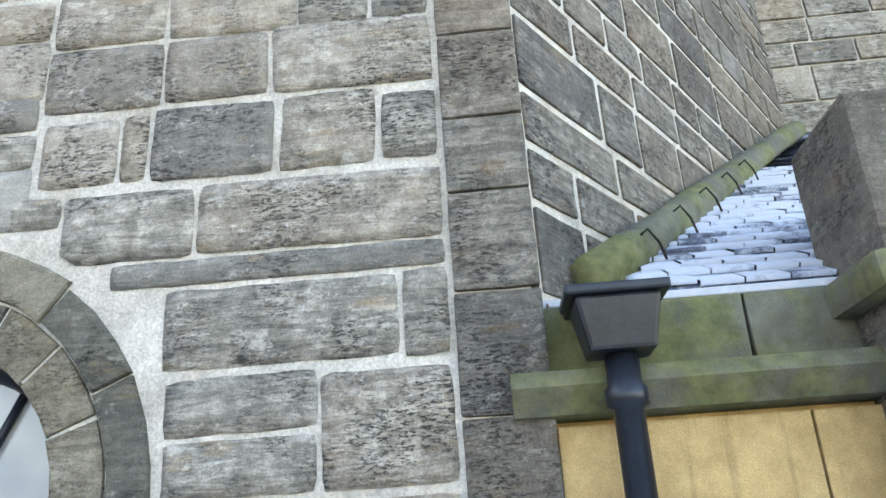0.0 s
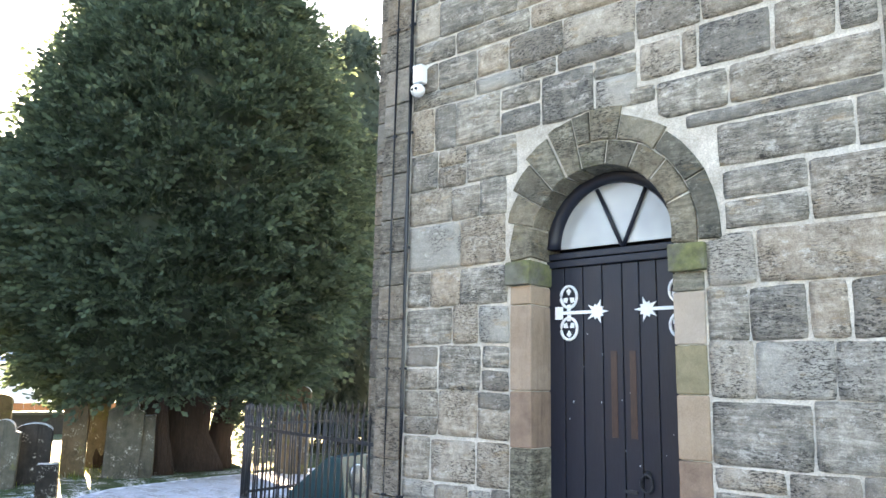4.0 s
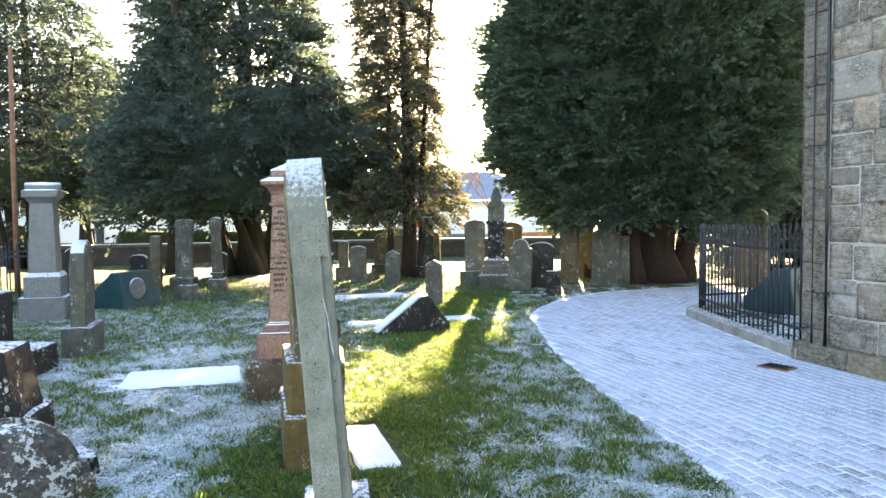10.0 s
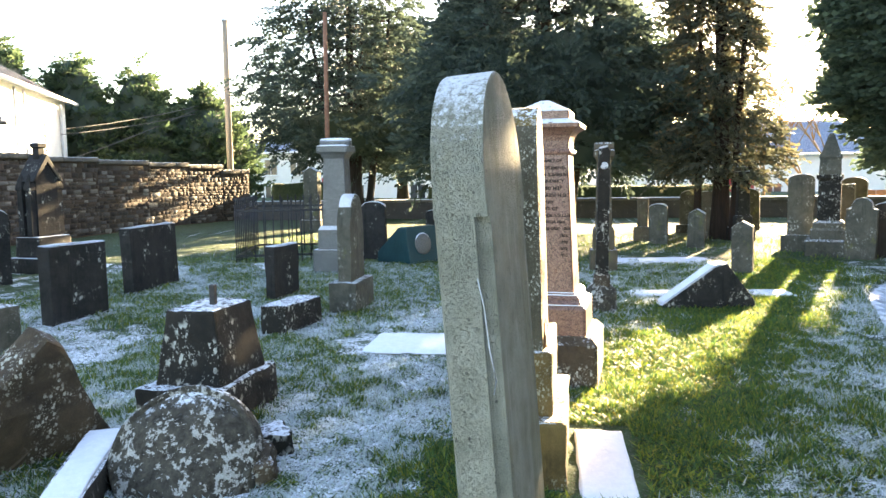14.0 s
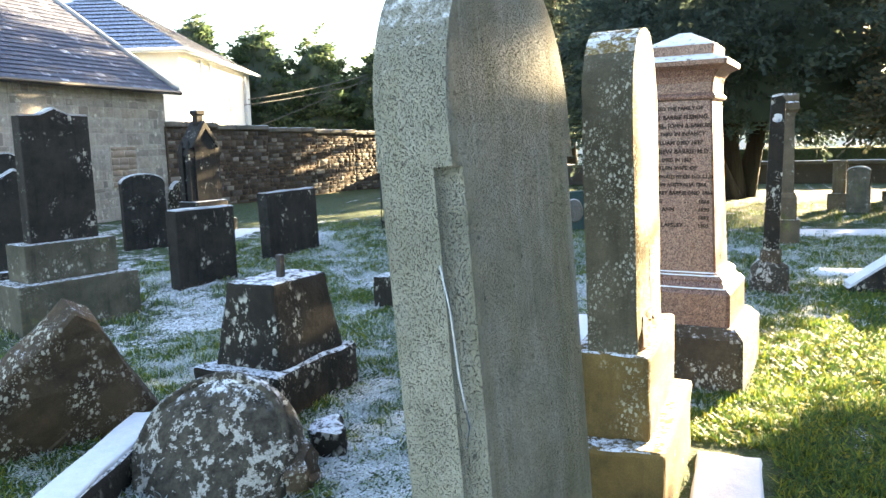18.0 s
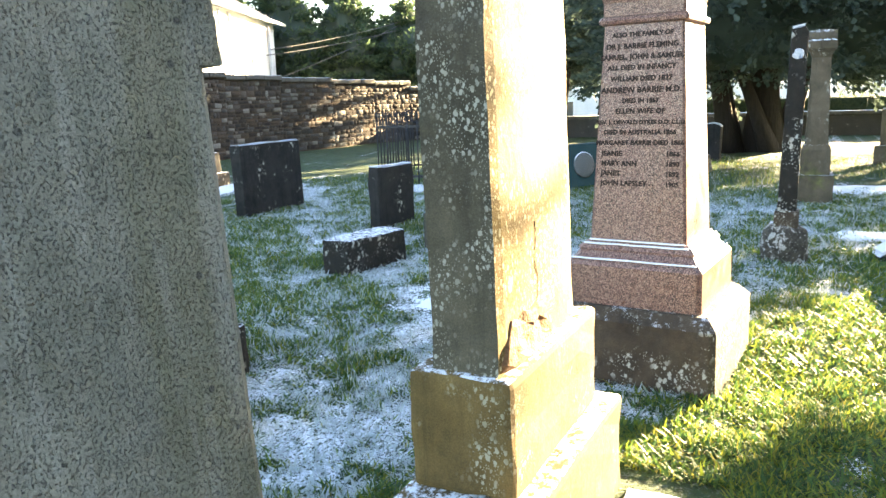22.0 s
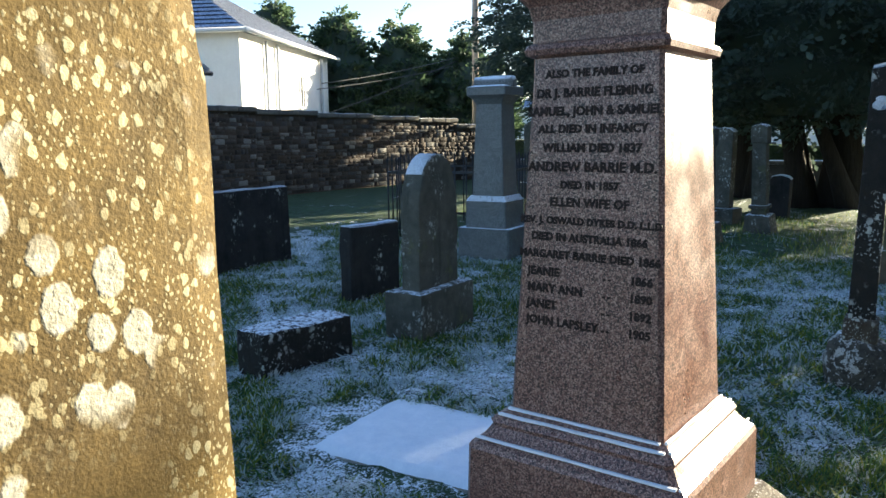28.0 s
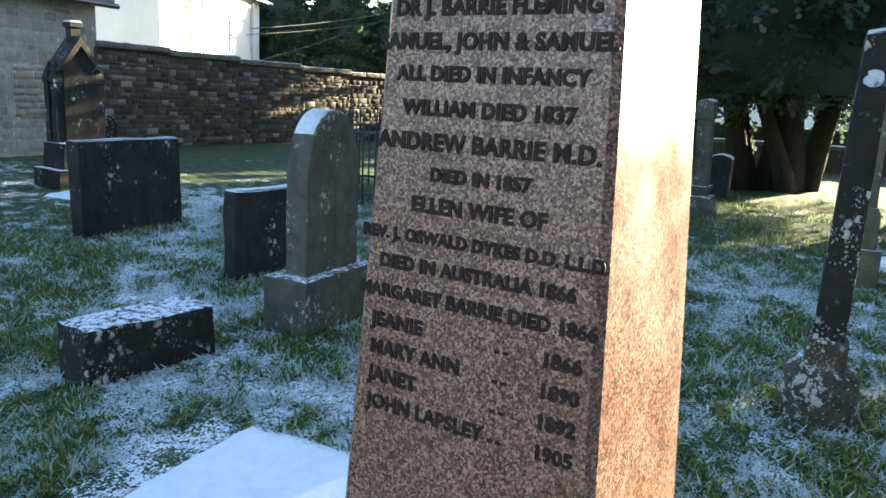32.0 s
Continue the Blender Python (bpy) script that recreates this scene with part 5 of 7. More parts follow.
# far rows of stones by the path and under the trees
FAR_ROW = [
    (-10.8, 5.5, 75, 0.42, 1.42, 0.28, "segment", FAR_STONE, "pale grey pillar stone catching the low sun", (0.62, 0.5, 0.3)),
    (-9.6, 6.05, 60, 0.45, 0.98, 0.16, "shoulder", FAR_STONE, "weathered carved headstone leaning slightly", None),
    (-8.3, 6.2, 60, 0.26, 0.45, 0.2, "flat", DARK_LICHEN, "stubby dark stone beside the path", None),
    (-9.75, 6.55, 60, 0.5, 0.9, 0.14, "segment", BLACK_STONE, "dark headstone in the far row", None),
    (-10.3, 6.5, 60, 0.45, 0.62, 0.14, "segment", FAR_BROWN, "low brown headstone in the far row", None),
    (-10.2, 7.4, 60, 0.36, 1.35, 0.2, "segment", FAR_BROWN, "tall brown headstone under the great tree", None),
    (-9.6, 7.9, 55, 0.55, 1.30, 0.14, "shoulder", FAR_STONE, "green-grey shouldered headstone under the great tree", None),
    (-9.5, 8.2, 55, 0.36, 1.0, 0.14, "flat", FAR_STONE, "flat-topped green-grey headstone under the great tree", None),
    (-7.8, 3.82, 70, 0.28, 0.74, 0.17, "peak", FAR_STONE, "small pointed grey marker stone in sunlit grass", None),
    (-11.2, 3.8, 70, 0.3, 0.72, 0.13, "peak", FAR_STONE, "small pointed grey headstone in the far row", None),
    (-12.4, 3.3, 75, 0.36, 0.8, 0.14, "segment", FAR_STONE, "rounded grey headstone in the far row", None),
    (-13.2, 3.08, 75, 0.22, 0.95, 0.2, "flat", FAR_BROWN, "narrow mossy pillar stone in the far row", (0.36, 0.3, 0.3)),
    (-15.0, 4.4, 75, 0.55, 1.05, 0.14, "segment", FAR_STONE, "broad pale headstone in the far row", (0.7, 0.3, 0.2)),
    (-13.4, 4.5, 75, 0.3, 1.0, 0.2, "flat", FAR_BROWN, "brown pillar stone in the far row", None),
    (-12.2, -0.4, 80, 0.3, 1.5, 0.2, "segment", FAR_STONE, "tall thin grey stone beneath the branches", (0.5, 0.4, 0.25)),
    (-11.9, -0.9, 80, 0.2, 1.1, 0.15, "flat", FAR_BROWN, "narrow brown marker beneath the branches", None),
    (-12.6, -1.3, 80, 0.35, 0.7, 0.14, "segment", BLACK_STONE, "low dark headstone beneath the branches", None),
    (-13.2, 0.3, 80, 0.3, 0.7, 0.15, "segment", BLACK_STONE, "small dark headstone in the far row", None),
    (-9.6, -1.9, 90, 0.42, 1.0, 0.14, "segment", BLACK_STONE, "dark headstone beside the grey column", None),
    (-15.5, -4.9, 80, 0.4, 1.7, 0.2, "peak", FAR_STONE, "tall grey stone beyond the railing catching sun", (0.6, 0.4, 0.3)),
    (-13.9, 7.5, 60, 0.5, 1.25, 0.15, "segment", FAR_BROWN, "brown headstone in the shade of the trees", None),
    (-12.6, 6.9, 60, 0.35, 1.15, 0.15, "flat", FAR_BROWN, "flat brown pillar in the shade of the trees", None),
    (-8.6, 10.6, 40, 0.6, 1.55, 0.15, "segment", FAR_BROWN, "tall brown headstone behind the railing", None),
    (-11.3, 8.3, 50, 0.3, 1.5, 0.2, "flat", FAR_BROWN, "tall square stone against the great trunk", None),
    (-15.9, 5.9, 70, 0.5, 1.0, 0.15, "segment", FAR_STONE, "pale headstone far back in the sun", None),
]
for k, (x, y, r, w, h, d, kind, mat, label, base) in enumerate(FAR_ROW):
    headstone(x, y, r, w, h, d, kind, mat, label, base=base, seed=10 + k, roll=1.5 * math.sin(k * 2.3))


def spire_monument():
    x, y = -10.15, 5.75
    t = thing("spire_monument", pose(x, y, gz(x, y) - 0.03, 0, 0, -20), "dark carved spire monument on a grey stepped base", "monument")
    part("step", squared([(0.34, -0.03), (0.34, 0.28), (0.31, 0.31)]), FAR_STONE, t)
    part("base", squared([(0.27, 0.31), (0.27, 0.46), (0.24, 0.50), (0.24, 0.58), (0.20, 0.62)]), FAR_STONE, t)
    part("shaft", squared([(0.175, 0.62), (0.17, 1.28), (0.20, 1.32), (0.20, 1.38)]), DARK_LICHEN, t)
    part("spire", rough(squared([(0.17, 1.38), (0.155, 1.62), (0.175, 1.66), (0.13, 1.78), (0.05, 2.02), (0.02, 2.06)]), 0.012, 0.1, 3), FAR_STONE, t)


spire_monument()


# ---- railings ----
def railing(points, height, z0, gap, label, rails=(0.12, 0.86), finial=True, name="railing", bar=0.011):
    """Iron railing along a line of points: flat rails and round bars with spear heads, all separate parts."""
    t = thing(name, pose(0, 0, 0), label, "railing")
    spear = turned([(0.008, 0.0), (0.016, 0.015), (0.009, 0.03), (0.019, 0.06), (0.004, 0.13)], 8)
    sp_me = bpy.data.meshes.new("spear_head")
    spear.to_mesh(sp_me)
    spear.free()
    bar_bm = turned([(bar, 0.0), (bar, height)], 8)
    bar_me = bpy.data.meshes.new("bar")
    bar_bm.to_mesh(bar_me)
    bar_bm.free()
    pts = [Vector((*p, 0)) for p in points]
    for a, b in zip(pts, pts[1:]):
        d = b - a
        for r in rails:
            bm = block(d.length, 0.012, 0.035, 0.003)
            part("rail", bm, BLACK_IRON, t).matrix_basis = Matrix.Translation((a + b) / 2 + Vector((0, 0, z0 + r * height))) @ pose(0, 0, 0, 0, 0, math.degrees(math.atan2(d.y, d.x)))
        n = max(1, round(d.length / gap))
        for k in range(n):
            p = a + d * (k / n)
            p.z = z0
            ob = part("bar", bar_me, BLACK_IRON, t)
            ob.matrix_basis = Matrix.Translation(p)
            if finial:
                head = part("spear_head", sp_me, BLACK_IRON, ob)
                head.location = (0, 0, height - 0.005)
    return t


railing([(-2.28, 6.42), (-3.95, 6.80), (-5.30, 7.18), (-5.62, 7.50), (-5.70, 8.6), (-5.75, 10.6)], 1.12, 0.11, 0.125, "black iron spear-headed railing on a stone kerb")
railing([(-8.55, -4.0), (-9.0, -2.55), (-10.9, -2.85), (-10.5, -4.4), (-8.55, -4.0)], 0.95, 0.06, 0.15, "low black iron railing round a grave plot", (0.1, 0.88))


def kerb_line(points, w, h, label):
    t = thing("kerb", pose(0, 0, 0), label, "kerb", kind="structure")
    for k, (a, b) in enumerate(zip(points, points[1:])):
        a, b = Vector((*a, 0)), Vector((*b, 0))
        d = b - a
        n = max(1, round(d.length / 0.8))
        for i in range(n):
            bm = rough(block(d.length / n - 0.008, w, h + 0.1, 0.02, cuts=2), 0.008, 0.12, k + i)
            part("kerb_stone", bm, KERB_STONE, t).matrix_basis = Matrix.Translation(a + d * ((i + 0.5) / n) + Vector((0, 0, -0.1))) @ pose(0, 0, 0, 0, 0, math.degrees(math.atan2(d.y, d.x)))


kerb_line([(-2.12, 6.30), (-3.95, 6.74), (-5.35, 7.12), (-5.72, 7.50), (-5.82, 8.6), (-5.87, 10.6)], 0.24, 0.11, "rounded mossy kerb stones with frost under the railing")


# ---- barn, old wall, houses ----
def facing(a, d, nx, low, top, rng, heights, widths, base, proud, holes=()):
    """Rubble stones set on a wall face: from point a along d, between two heights, standing proud by a little."""
    verts, faces = [], []
    z, way = low, d.normalized()
    while z < top:
        h = min(rng.uniform(*heights), top - z + 0.02)
        s = 0.0
        while s < d.length:
            w = rng.uniform(*widths)
            e = min(s + w, d.length)
            if e - s > 0.05 and not any(u0 < (s + e) / 2 < u1 and v0 < z + h / 2 < v1 for u0, u1, v0, v1 in holes):
                o = base + proud * rng.uniform(0.15, 1)
                q0, q1 = a + way * (s + 0.009), a + way * (e - 0.009)
                drop = [rng.uniform(-0.012, 0.012) for _ in range(4)]
                c = [(q.x + nx.x * base, q.y + nx.y * base, zz) for q, zz in ((q0, z + 0.009 + drop[0]), (q1, z + 0.009 + drop[1]), (q1, z + h - 0.009 + drop[2]), (q0, z + h - 0.009 + drop[3]))]
                m = (q1 - q0) * 0.10
                c += [(q.x + nx.x * o, q.y + nx.y * o, zz) for q, zz in ((q0 + m, z + 0.024 + drop[0]), (q1 - m, z + 0.022 + drop[1]), (q1 - m, z + h - 0.024 + drop[2]), (q0 + m, z + h - 0.026 + drop[3]))]
                k = len(verts)
                verts += c
                faces += [(k + i, k + j, k + u, k + v) for i, j, u, v in ((4, 5, 6, 7), (0, 1, 5, 4), (1, 2, 6, 5), (2, 3, 7, 6), (3, 0, 4, 7))]
            s += w
        z += h
    return verts, faces


def barn():
    """A long low stone barn with a frosted slate roof; its near corner meets the old wall."""
    corner, yaw = Vector((-11.25, -10.6)), 2.0
    t = thing("barn", pose(corner.x, corner.y, 0.0, 0, 0, yaw), "long low grey stone barn with a frosted slate roof", "barn")
    L, D, H = 11.0, 5.0, 2.88
    part("wall", block(L, D, H, 0.02, (L / 2, -D / 2, -0.1)), BARN_STONE, t)
    verts, faces = facing(Vector((0.0, 0.0)), Vector((L, 0.0)), Vector((0, 1)), -0.05, H - 0.2, random.Random(3), (0.08, 0.26), (0.12, 0.5), 0.001, 0.009, ((1.03, 1.77, 0.68, 1.54), (3.29, 3.99, 0.44, 1.52)))
    tagged(part("rubble_facing", quick_mesh("rubble_facing", verts, faces, BARN_BLOCK), None, t), kind="stuff")
    over, rise = 0.22, 2.5
    bm = bmesh.new()
    v = [bm.verts.new(p) for p in ((-over, over, H - 0.16), (L, over, H - 0.16), (L, -D / 2, H + rise), (1.6, -D / 2, H + rise), (-over, -D - over, H - 0.16), (L, -D - over, H - 0.16))]
    for f in ((0, 1, 2, 3), (0, 3, 4), (4, 3, 2, 5), (1, 5, 2)):
        bm.faces.new([v[i] for i in f])
    roof = part("roof", bm, SLATE, t)
    # courses of slates on the near slope
    n = 30
    slope = Vector((0, -(D / 2 + over), rise + 0.16))
    verts, faces = [], []
    for k in range(n):
        p0, p1 = slope * (k / n), slope * ((k + 1.35) / n)
        x_cut = lambda q: -over + (1.6 + over) * q
        q = k / n
        xs = np.arange(x_cut(q) + 0.02 + 0.1 * (k % 2), L - 0.3, 0.2)
        up = Vector((0, -slope.z, slope.y)).normalized() * -0.012
        for x in xs:
            b = len(verts)
            for dx, p, lift in ((0, p0, 2.2), (0.194, p0, 2.2), (0.194, p1, 0.3), (0, p1, 0.3)):
                verts.append(Vector((x + dx, over, H - 0.16)) + p + up * lift)
            faces.append((b, b + 1, b + 2, b + 3))
    tagged(part("slate_field", quick_mesh("slate_field", [tuple(q) for q in verts], faces, SLATE), None, roof), kind="stuff")
    part("gutter", moved(tube([(-over - 0.05, over + 0.05, H - 0.19), (L, over + 0.05, H - 0.19)], 0.05, 8), Matrix.Identity(4)), BLACK_IRON, t)
    part("ridge", tube([(1.6, -D / 2, H + rise + 0.02), (L, -D / 2, H + rise + 0.02)], 0.09, 8), LEAD, t)
    part("hip", tube([(-over, over, H - 0.13), (1.6, -D / 2, H + rise + 0.02)], 0.06, 8), LEAD, t)
    for x, w, h, z in ((1.40, 0.72, 0.84, 0.69), (3.64, 0.68, 1.06, 0.45)):
        pan = part("blocked_opening", block(w, 0.03, h, 0.004, (x, 0.008, z)), MORTAR, t, "old opening blocked with rough stone")
        verts, faces = facing(Vector((x - w / 2, 0.0)), Vector((w, 0.0)), Vector((0, 1)), z + 0.01, z + h - 0.02, random.Random(int(x * 10)), (0.10, 0.18), (0.14, 0.34), 0.026, 0.035)
        tagged(part("rubble_infill", quick_mesh("rubble_infill", verts, faces, JAMB_STONE), None, pan), kind="stuff")
    return t


barn()


def old_wall():
    """The rubble boundary wall with a frosted coping, curving away to its broken end."""
    t = thing("old_boundary_wall", pose(0, 0, 0), "old dark rubble boundary wall with a frosted coping", "wall", kind="structure")
    pts = [Vector(p) for p in ((-11.2, -10.75), (-13.0, -10.8), (-15.0, -10.68), (-17.0, -10.4), (-18.7, -10.02), (-20.2, -9.6), (-21.4, -9.2))]
    rng = random.Random(5)
    count = 0
    for k, (a, b) in enumerate(zip(pts, pts[1:])):
        d, mid = b - a, (a + b) / 2
        ang = math.degrees(math.atan2(d.y, d.x))
        low = 0.0
        top = 1.95 - 0.05 * k - (0.12 if k == 5 else 0)
        part("core", block(d.length + 0.06, 0.40, top - low + 0.1, 0.0, (0, 0, -0.1)), FIELD_STONE, t).matrix_basis = Matrix.Translation((mid.x, mid.y, low)) @ pose(0, 0, 0, 0, 0, ang)
        n = 3
        for i in range(n):
            p = a + d * ((i + 0.5) / n)
            bm = rough(block(d.length / n - 0.01, 0.54, 0.12, 0.03, cuts=2), 0.015, 0.15, k + i)
            part("coping_stone", bm, COPING, t).matrix_basis = Matrix.Translation((p.x, p.y, top)) @ pose(0, 0, 0, 0, 0, ang)
        nx = Vector((-d.y, d.x)).normalized()
        if nx.dot(Vector((5, 8)) - mid) < 0:
            nx = -nx
        verts, faces = facing(a, d, nx, low + 0.05, top - 0.05, rng, (0.065, 0.15), (0.10, 0.36), 0.202, 0.022)
        me = quick_mesh("rubble_facing", verts, faces, FIELD_STONE)
        tagged(part("rubble_facing", me, None, t), kind="stuff")
    return t


old_wall()


def low_wall(points, h, label):
    t = thing("low_wall", pose(0, 0, 0), label, "wall", kind="structure")
    for k, (a, b) in enumerate(zip(points, points[1:])):
        a, b = Vector(a), Vector(b)
        d, mid = b - a, (a + b) / 2
        m = Matrix.Translation((mid.x, mid.y, 0)) @ pose(0, 0, 0, 0, 0, math.degrees(math.atan2(d.y, d.x)))
        part("body", rough(block(d.length + 0.1, 0.35, h, 0.02, (0, 0, -0.05), cuts=4), 0.03, 0.3, k), FIELD_STONE, t).matrix_basis = m
        part("coping", rough(block(d.length + 0.1, 0.45, 0.09, 0.02, (0, 0, h - 0.05), cuts=4), 0.015, 0.3, k), COPING, t).matrix_basis = m


low_wall([(-20.6, -8.6), (-21.0, -4), (-21.0, 2), (-21.0, 8), (-20.0, 14)], 0.62, "low dark rubble wall with a frosted top at the churchyard's edge")


def house(x, y, turn, L, D, H, rise, label, windows, z=0.0, roof_mat=None, trims=(), pipes=()):
    """A rendered house with a hipped tile roof, windows with frames, and pipes."""
    t = thing("house", pose(x, y, z, 0, 0, turn), label, "house")
    part("wall", block(L, D, H + 0.6, 0.02, (L / 2, D / 2, -0.6)), RENDER_WHITE, t)
    o = 0.35
    bm = bmesh.new()
    v = [bm.verts.new(p) for p in ((-o, -o, H), (L + o, -o, H), (L + o, D + o, H), (-o, D + o, H), (D / 2, D / 2, H + rise), (L - D / 2, D / 2, H + rise))]
    for f in ((0, 1, 5, 4), (1, 2, 5), (2, 3, 4, 5), (3, 0, 4), (3, 2, 1, 0)):
        bm.faces.new([v[i] for i in f])
    roof = part("roof", bm, roof_mat or BLUE_TILE, t)
    # ridged tile courses on the two visible slopes
    n = 16
    verts, faces = [], []
    for k in range(n):
        q0, q1 = k / n, (k + 1.1) / n
        for a0, a1, b0, b1 in (((-o, -o), (L + o, -o), (D / 2, D / 2), (L - D / 2, D / 2)), ((-o, D + o), (-o, -o), (D / 2, D / 2), (D / 2, D / 2))):
            def pt(a, b, q, lift):
                return (a[0] + (b[0] - a[0]) * min(q, 1), a[1] + (b[1] - a[1]) * min(q, 1), H + rise * min(q, 1) + lift)
            bse = len(verts)
            verts += [pt(a0, b0, q0, 0.07), pt(a1, b1, q0, 0.07), pt(a1, b1, q1, 0.02), pt(a0, b0, q1, 0.02)]
            faces.append((bse, bse + 1, bse + 2, bse + 3))
    tagged(part("tile_covering", quick_mesh("tile_covering", verts, faces, roof_mat or BLUE_TILE), None, roof), kind="stuff")
    part("gutter", joined(tube([(-o, -o - 0.03, H - 0.02), (L + o, -o - 0.03, H - 0.02)], 0.07, 8), tube([(-o - 0.03, -o, H - 0.02), (-o - 0.03, D + o, H - 0.02)], 0.07, 8)), WHITE_PLASTIC, t)
    for face, u, zz, w, h in windows:
        m = pose(u, -0.02, zz) if face == "front" else pose(-0.02, u, zz, 0, 0, -90)
        win = part("window", moved(block(w, 0.05, h, 0.005), m), WHITE_PAINT, t)
        part("pane", moved(block(w - 0.12, 0.03, h - 0.12, 0.0, (0, -0.02, 0.06)), m), DARK_GLASS, win)
        part("glazing_bar", moved(block(0.05, 0.03, h - 0.1, 0.0, (0, -0.03, 0.05)), m), WHITE_PAINT, win)
        part("sill", moved(block(w + 0.16, 0.12, 0.06, 0.01, (0, -0.05, -0.06)), m), RENDER_WHITE, win)
    for face, u in pipes:
        p = [(u, -0.08, H - 0.1), (u, -0.08, 0)] if face == "front" else [(-0.08, u, H - 0.1), (-0.08, u, 0)]
        part("downpipe", tube(p, 0.05, 8), LEAD, t)
    for face, u, zz, w, h in trims:
        m = pose(u, -0.03, zz) if face == "front" else pose(-0.03, u, zz, 0, 0, -90)
        tr = part("door_surround", moved(block(w, 0.06, h, 0.01), m), RED_TRIM, t, "dark red painted door surround")
        part("door", moved(block(w * 0.6, 0.05, h * 0.8, 0.0, (0, -0.03, 0.0)), m), WHITE_PAINT, tr)
    return t


# white house behind the old wall: its long side and its blue-tiled end both show
house(-17.05, -15.0, 201.5, 8.7, 8.0, 4.5, 2.6, "white-rendered house with a frosted blue tile roof behind the old wall", [("front", 5.4, 2.4, 0.5, 1.2)], 0.0, pipes=(("front", 1.9), ("front", 2.9), ("front", 7.6)))
# far house row across the road
house(-46, -19.6, 72, 20.0, 7.0, 3.6, 2.3, "white terraced house with a frosted blue roof across the road", [("side", 2.0, 1.8, 0.9, 1.0)] + [("front", u, zz, 1.1, 1.1) for u in (2.5, 4.6, 9.2, 13.5, 17.0) for zz in (0.4, 2.1)], -0.6, trims=(("front", 7.4, -0.4, 1.7, 2.3),))
house(-50, 1.5, 84, 22.0, 7.0, 3.2, 2.3, "long white house row across the road beyond the trees", [("front", u, zz, 1.1, 1.1) for u in (2, 6, 10, 14, 18) for zz in (0.3,)], -0.8, trims=(("front", 12.0, -0.5, 1.7, 2.2),))


def fence_boards():
    t = thing("timber_fence", pose(-32, 14, 0), "orange-brown timber fence beyond the churchyard", "fence")
    for k in range(22):
        part("board", block(0.03, 0.42, 0.62, 0.0, (0, k * 0.45, -0.1)), ORANGE_FENCE, t)


fence_boards()


def pole(x, y, h, r, label, material):
    t = thing("utility_pole", pose(x, y, 0.0), label, "pole")
    part("shaft", rough(tube([(0, 0, -0.2), (0.01, 0, h * 0.5), (0.02, 0.02, h)], r, 12, r * 0.72), 0.006, 0.3), material, t)
    return t


wood_pole = pole(-24.0, -10.8, 7.2, 0.14, "tall weathered wooden utility pole beyond the wall", POLE_WOOD)
part("pole_cap", moved(turned([(0.12, 0), (0.12, 0.06)], 10), pose(0.02, 0.02, 7.2)), LEAD, wood_pole)
pole(-12.6, -3.6, 4.9, 0.06, "thin rusty iron post leaning by the trees", RUST)


def overhead_cables():
    t = thing("overhead_cables", pose(0, 0, 0), "thin overhead cables running from the house to the pole", "cable")
    for z0, z1, y0 in ((3.3, 5.8, -15.6), (3.1, 5.4, -15.8), (2.0, 6.2, -16.2)):
        p0, p1 = Vector((-22.5, y0 - 0.8, z0)), Vector((-34.0, -14.0, z1))
        pts = [p0.lerp(p1, k) + Vector((0, 0, -0.9 * k * (1 - k))) for k in np.linspace(0, 1, 12)]
        part("cable", tube(pts, 0.018, 5), CABLE, t)


overhead_cables()


def hedge(x0, y0, x1, y1, h, w, label, seed=1):
    d = Vector((x1 - x0, y1 - y0))
    t = thing("hedge", pose((x0 + x1) / 2, (y0 + y1) / 2, 0, 0, 0, math.degrees(math.atan2(d.y, d.x))), label, "hedge")
    part("body", rough(block(d.length, w, h, 0.08, cuts=7), 0.09, 0.35, seed), HEDGE, t)
    rng = np.random.RandomState(seed)
    n = int(d.length * 260)
    at = np.stack([rng.uniform(-d.length / 2, d.length / 2, n), rng.uniform(-w / 2, w / 2, n) * 1.05, rng.uniform(0.1, h * 1.04, n)], 1)
    out = rng.normal(size=(n, 3)) + np.array([0, 0, 0.6])
    tagged(part("leaves", spray_mesh("leaves", at, out, 0.13, rng, HEDGE_LEAF), None, t), kind="stuff")


hedge(-22.4, -3, -22.4, 6.5, 1.0, 0.8, "clipped dark hedge behind the low wall", 2)
hedge(-22.5, -8.6, -23.5, -6.0, 1.2, 0.9, "rounded green bush behind the wall's end", 3)

# ---- trees ----
tree(-10.3, 9.3, 0.0, "great dense dark cypress with a red-brown fluted trunk", [(1.22, 1.9), (1.6, 2.45), (2.3, 2.75), (2.8, 3.18), (3.4, 3.28), (4.4, 3.32), (5.4, 3.2), (7.2, 2.7), (9.0, 1.9), (10.5, 0.8), (11.2, 0.2)], 100000, 0.22, CYPRESS, BARK,
     ((0, 0, 0.55, 6.0, (0.1, 0)), (0.55, -0.6, 0.24, 5.0, (0.5, -0.9)), (-0.5, -0.3, 0.26, 5.0, (-0.5, -0.5)), (0.2, 0.6, 0.24, 5.0, (0.6, 0.8)), (-0.9, -0.9, 0.16, 4.0, (-0.9, -1.0)), (-0.5, 1.2, 0.2, 4.0, (-0.6, 1.0))), clumps=0.06, lobes=0.03, seed=3, fill=0.24, rise=0.35, core=0.80, bough=0.55)
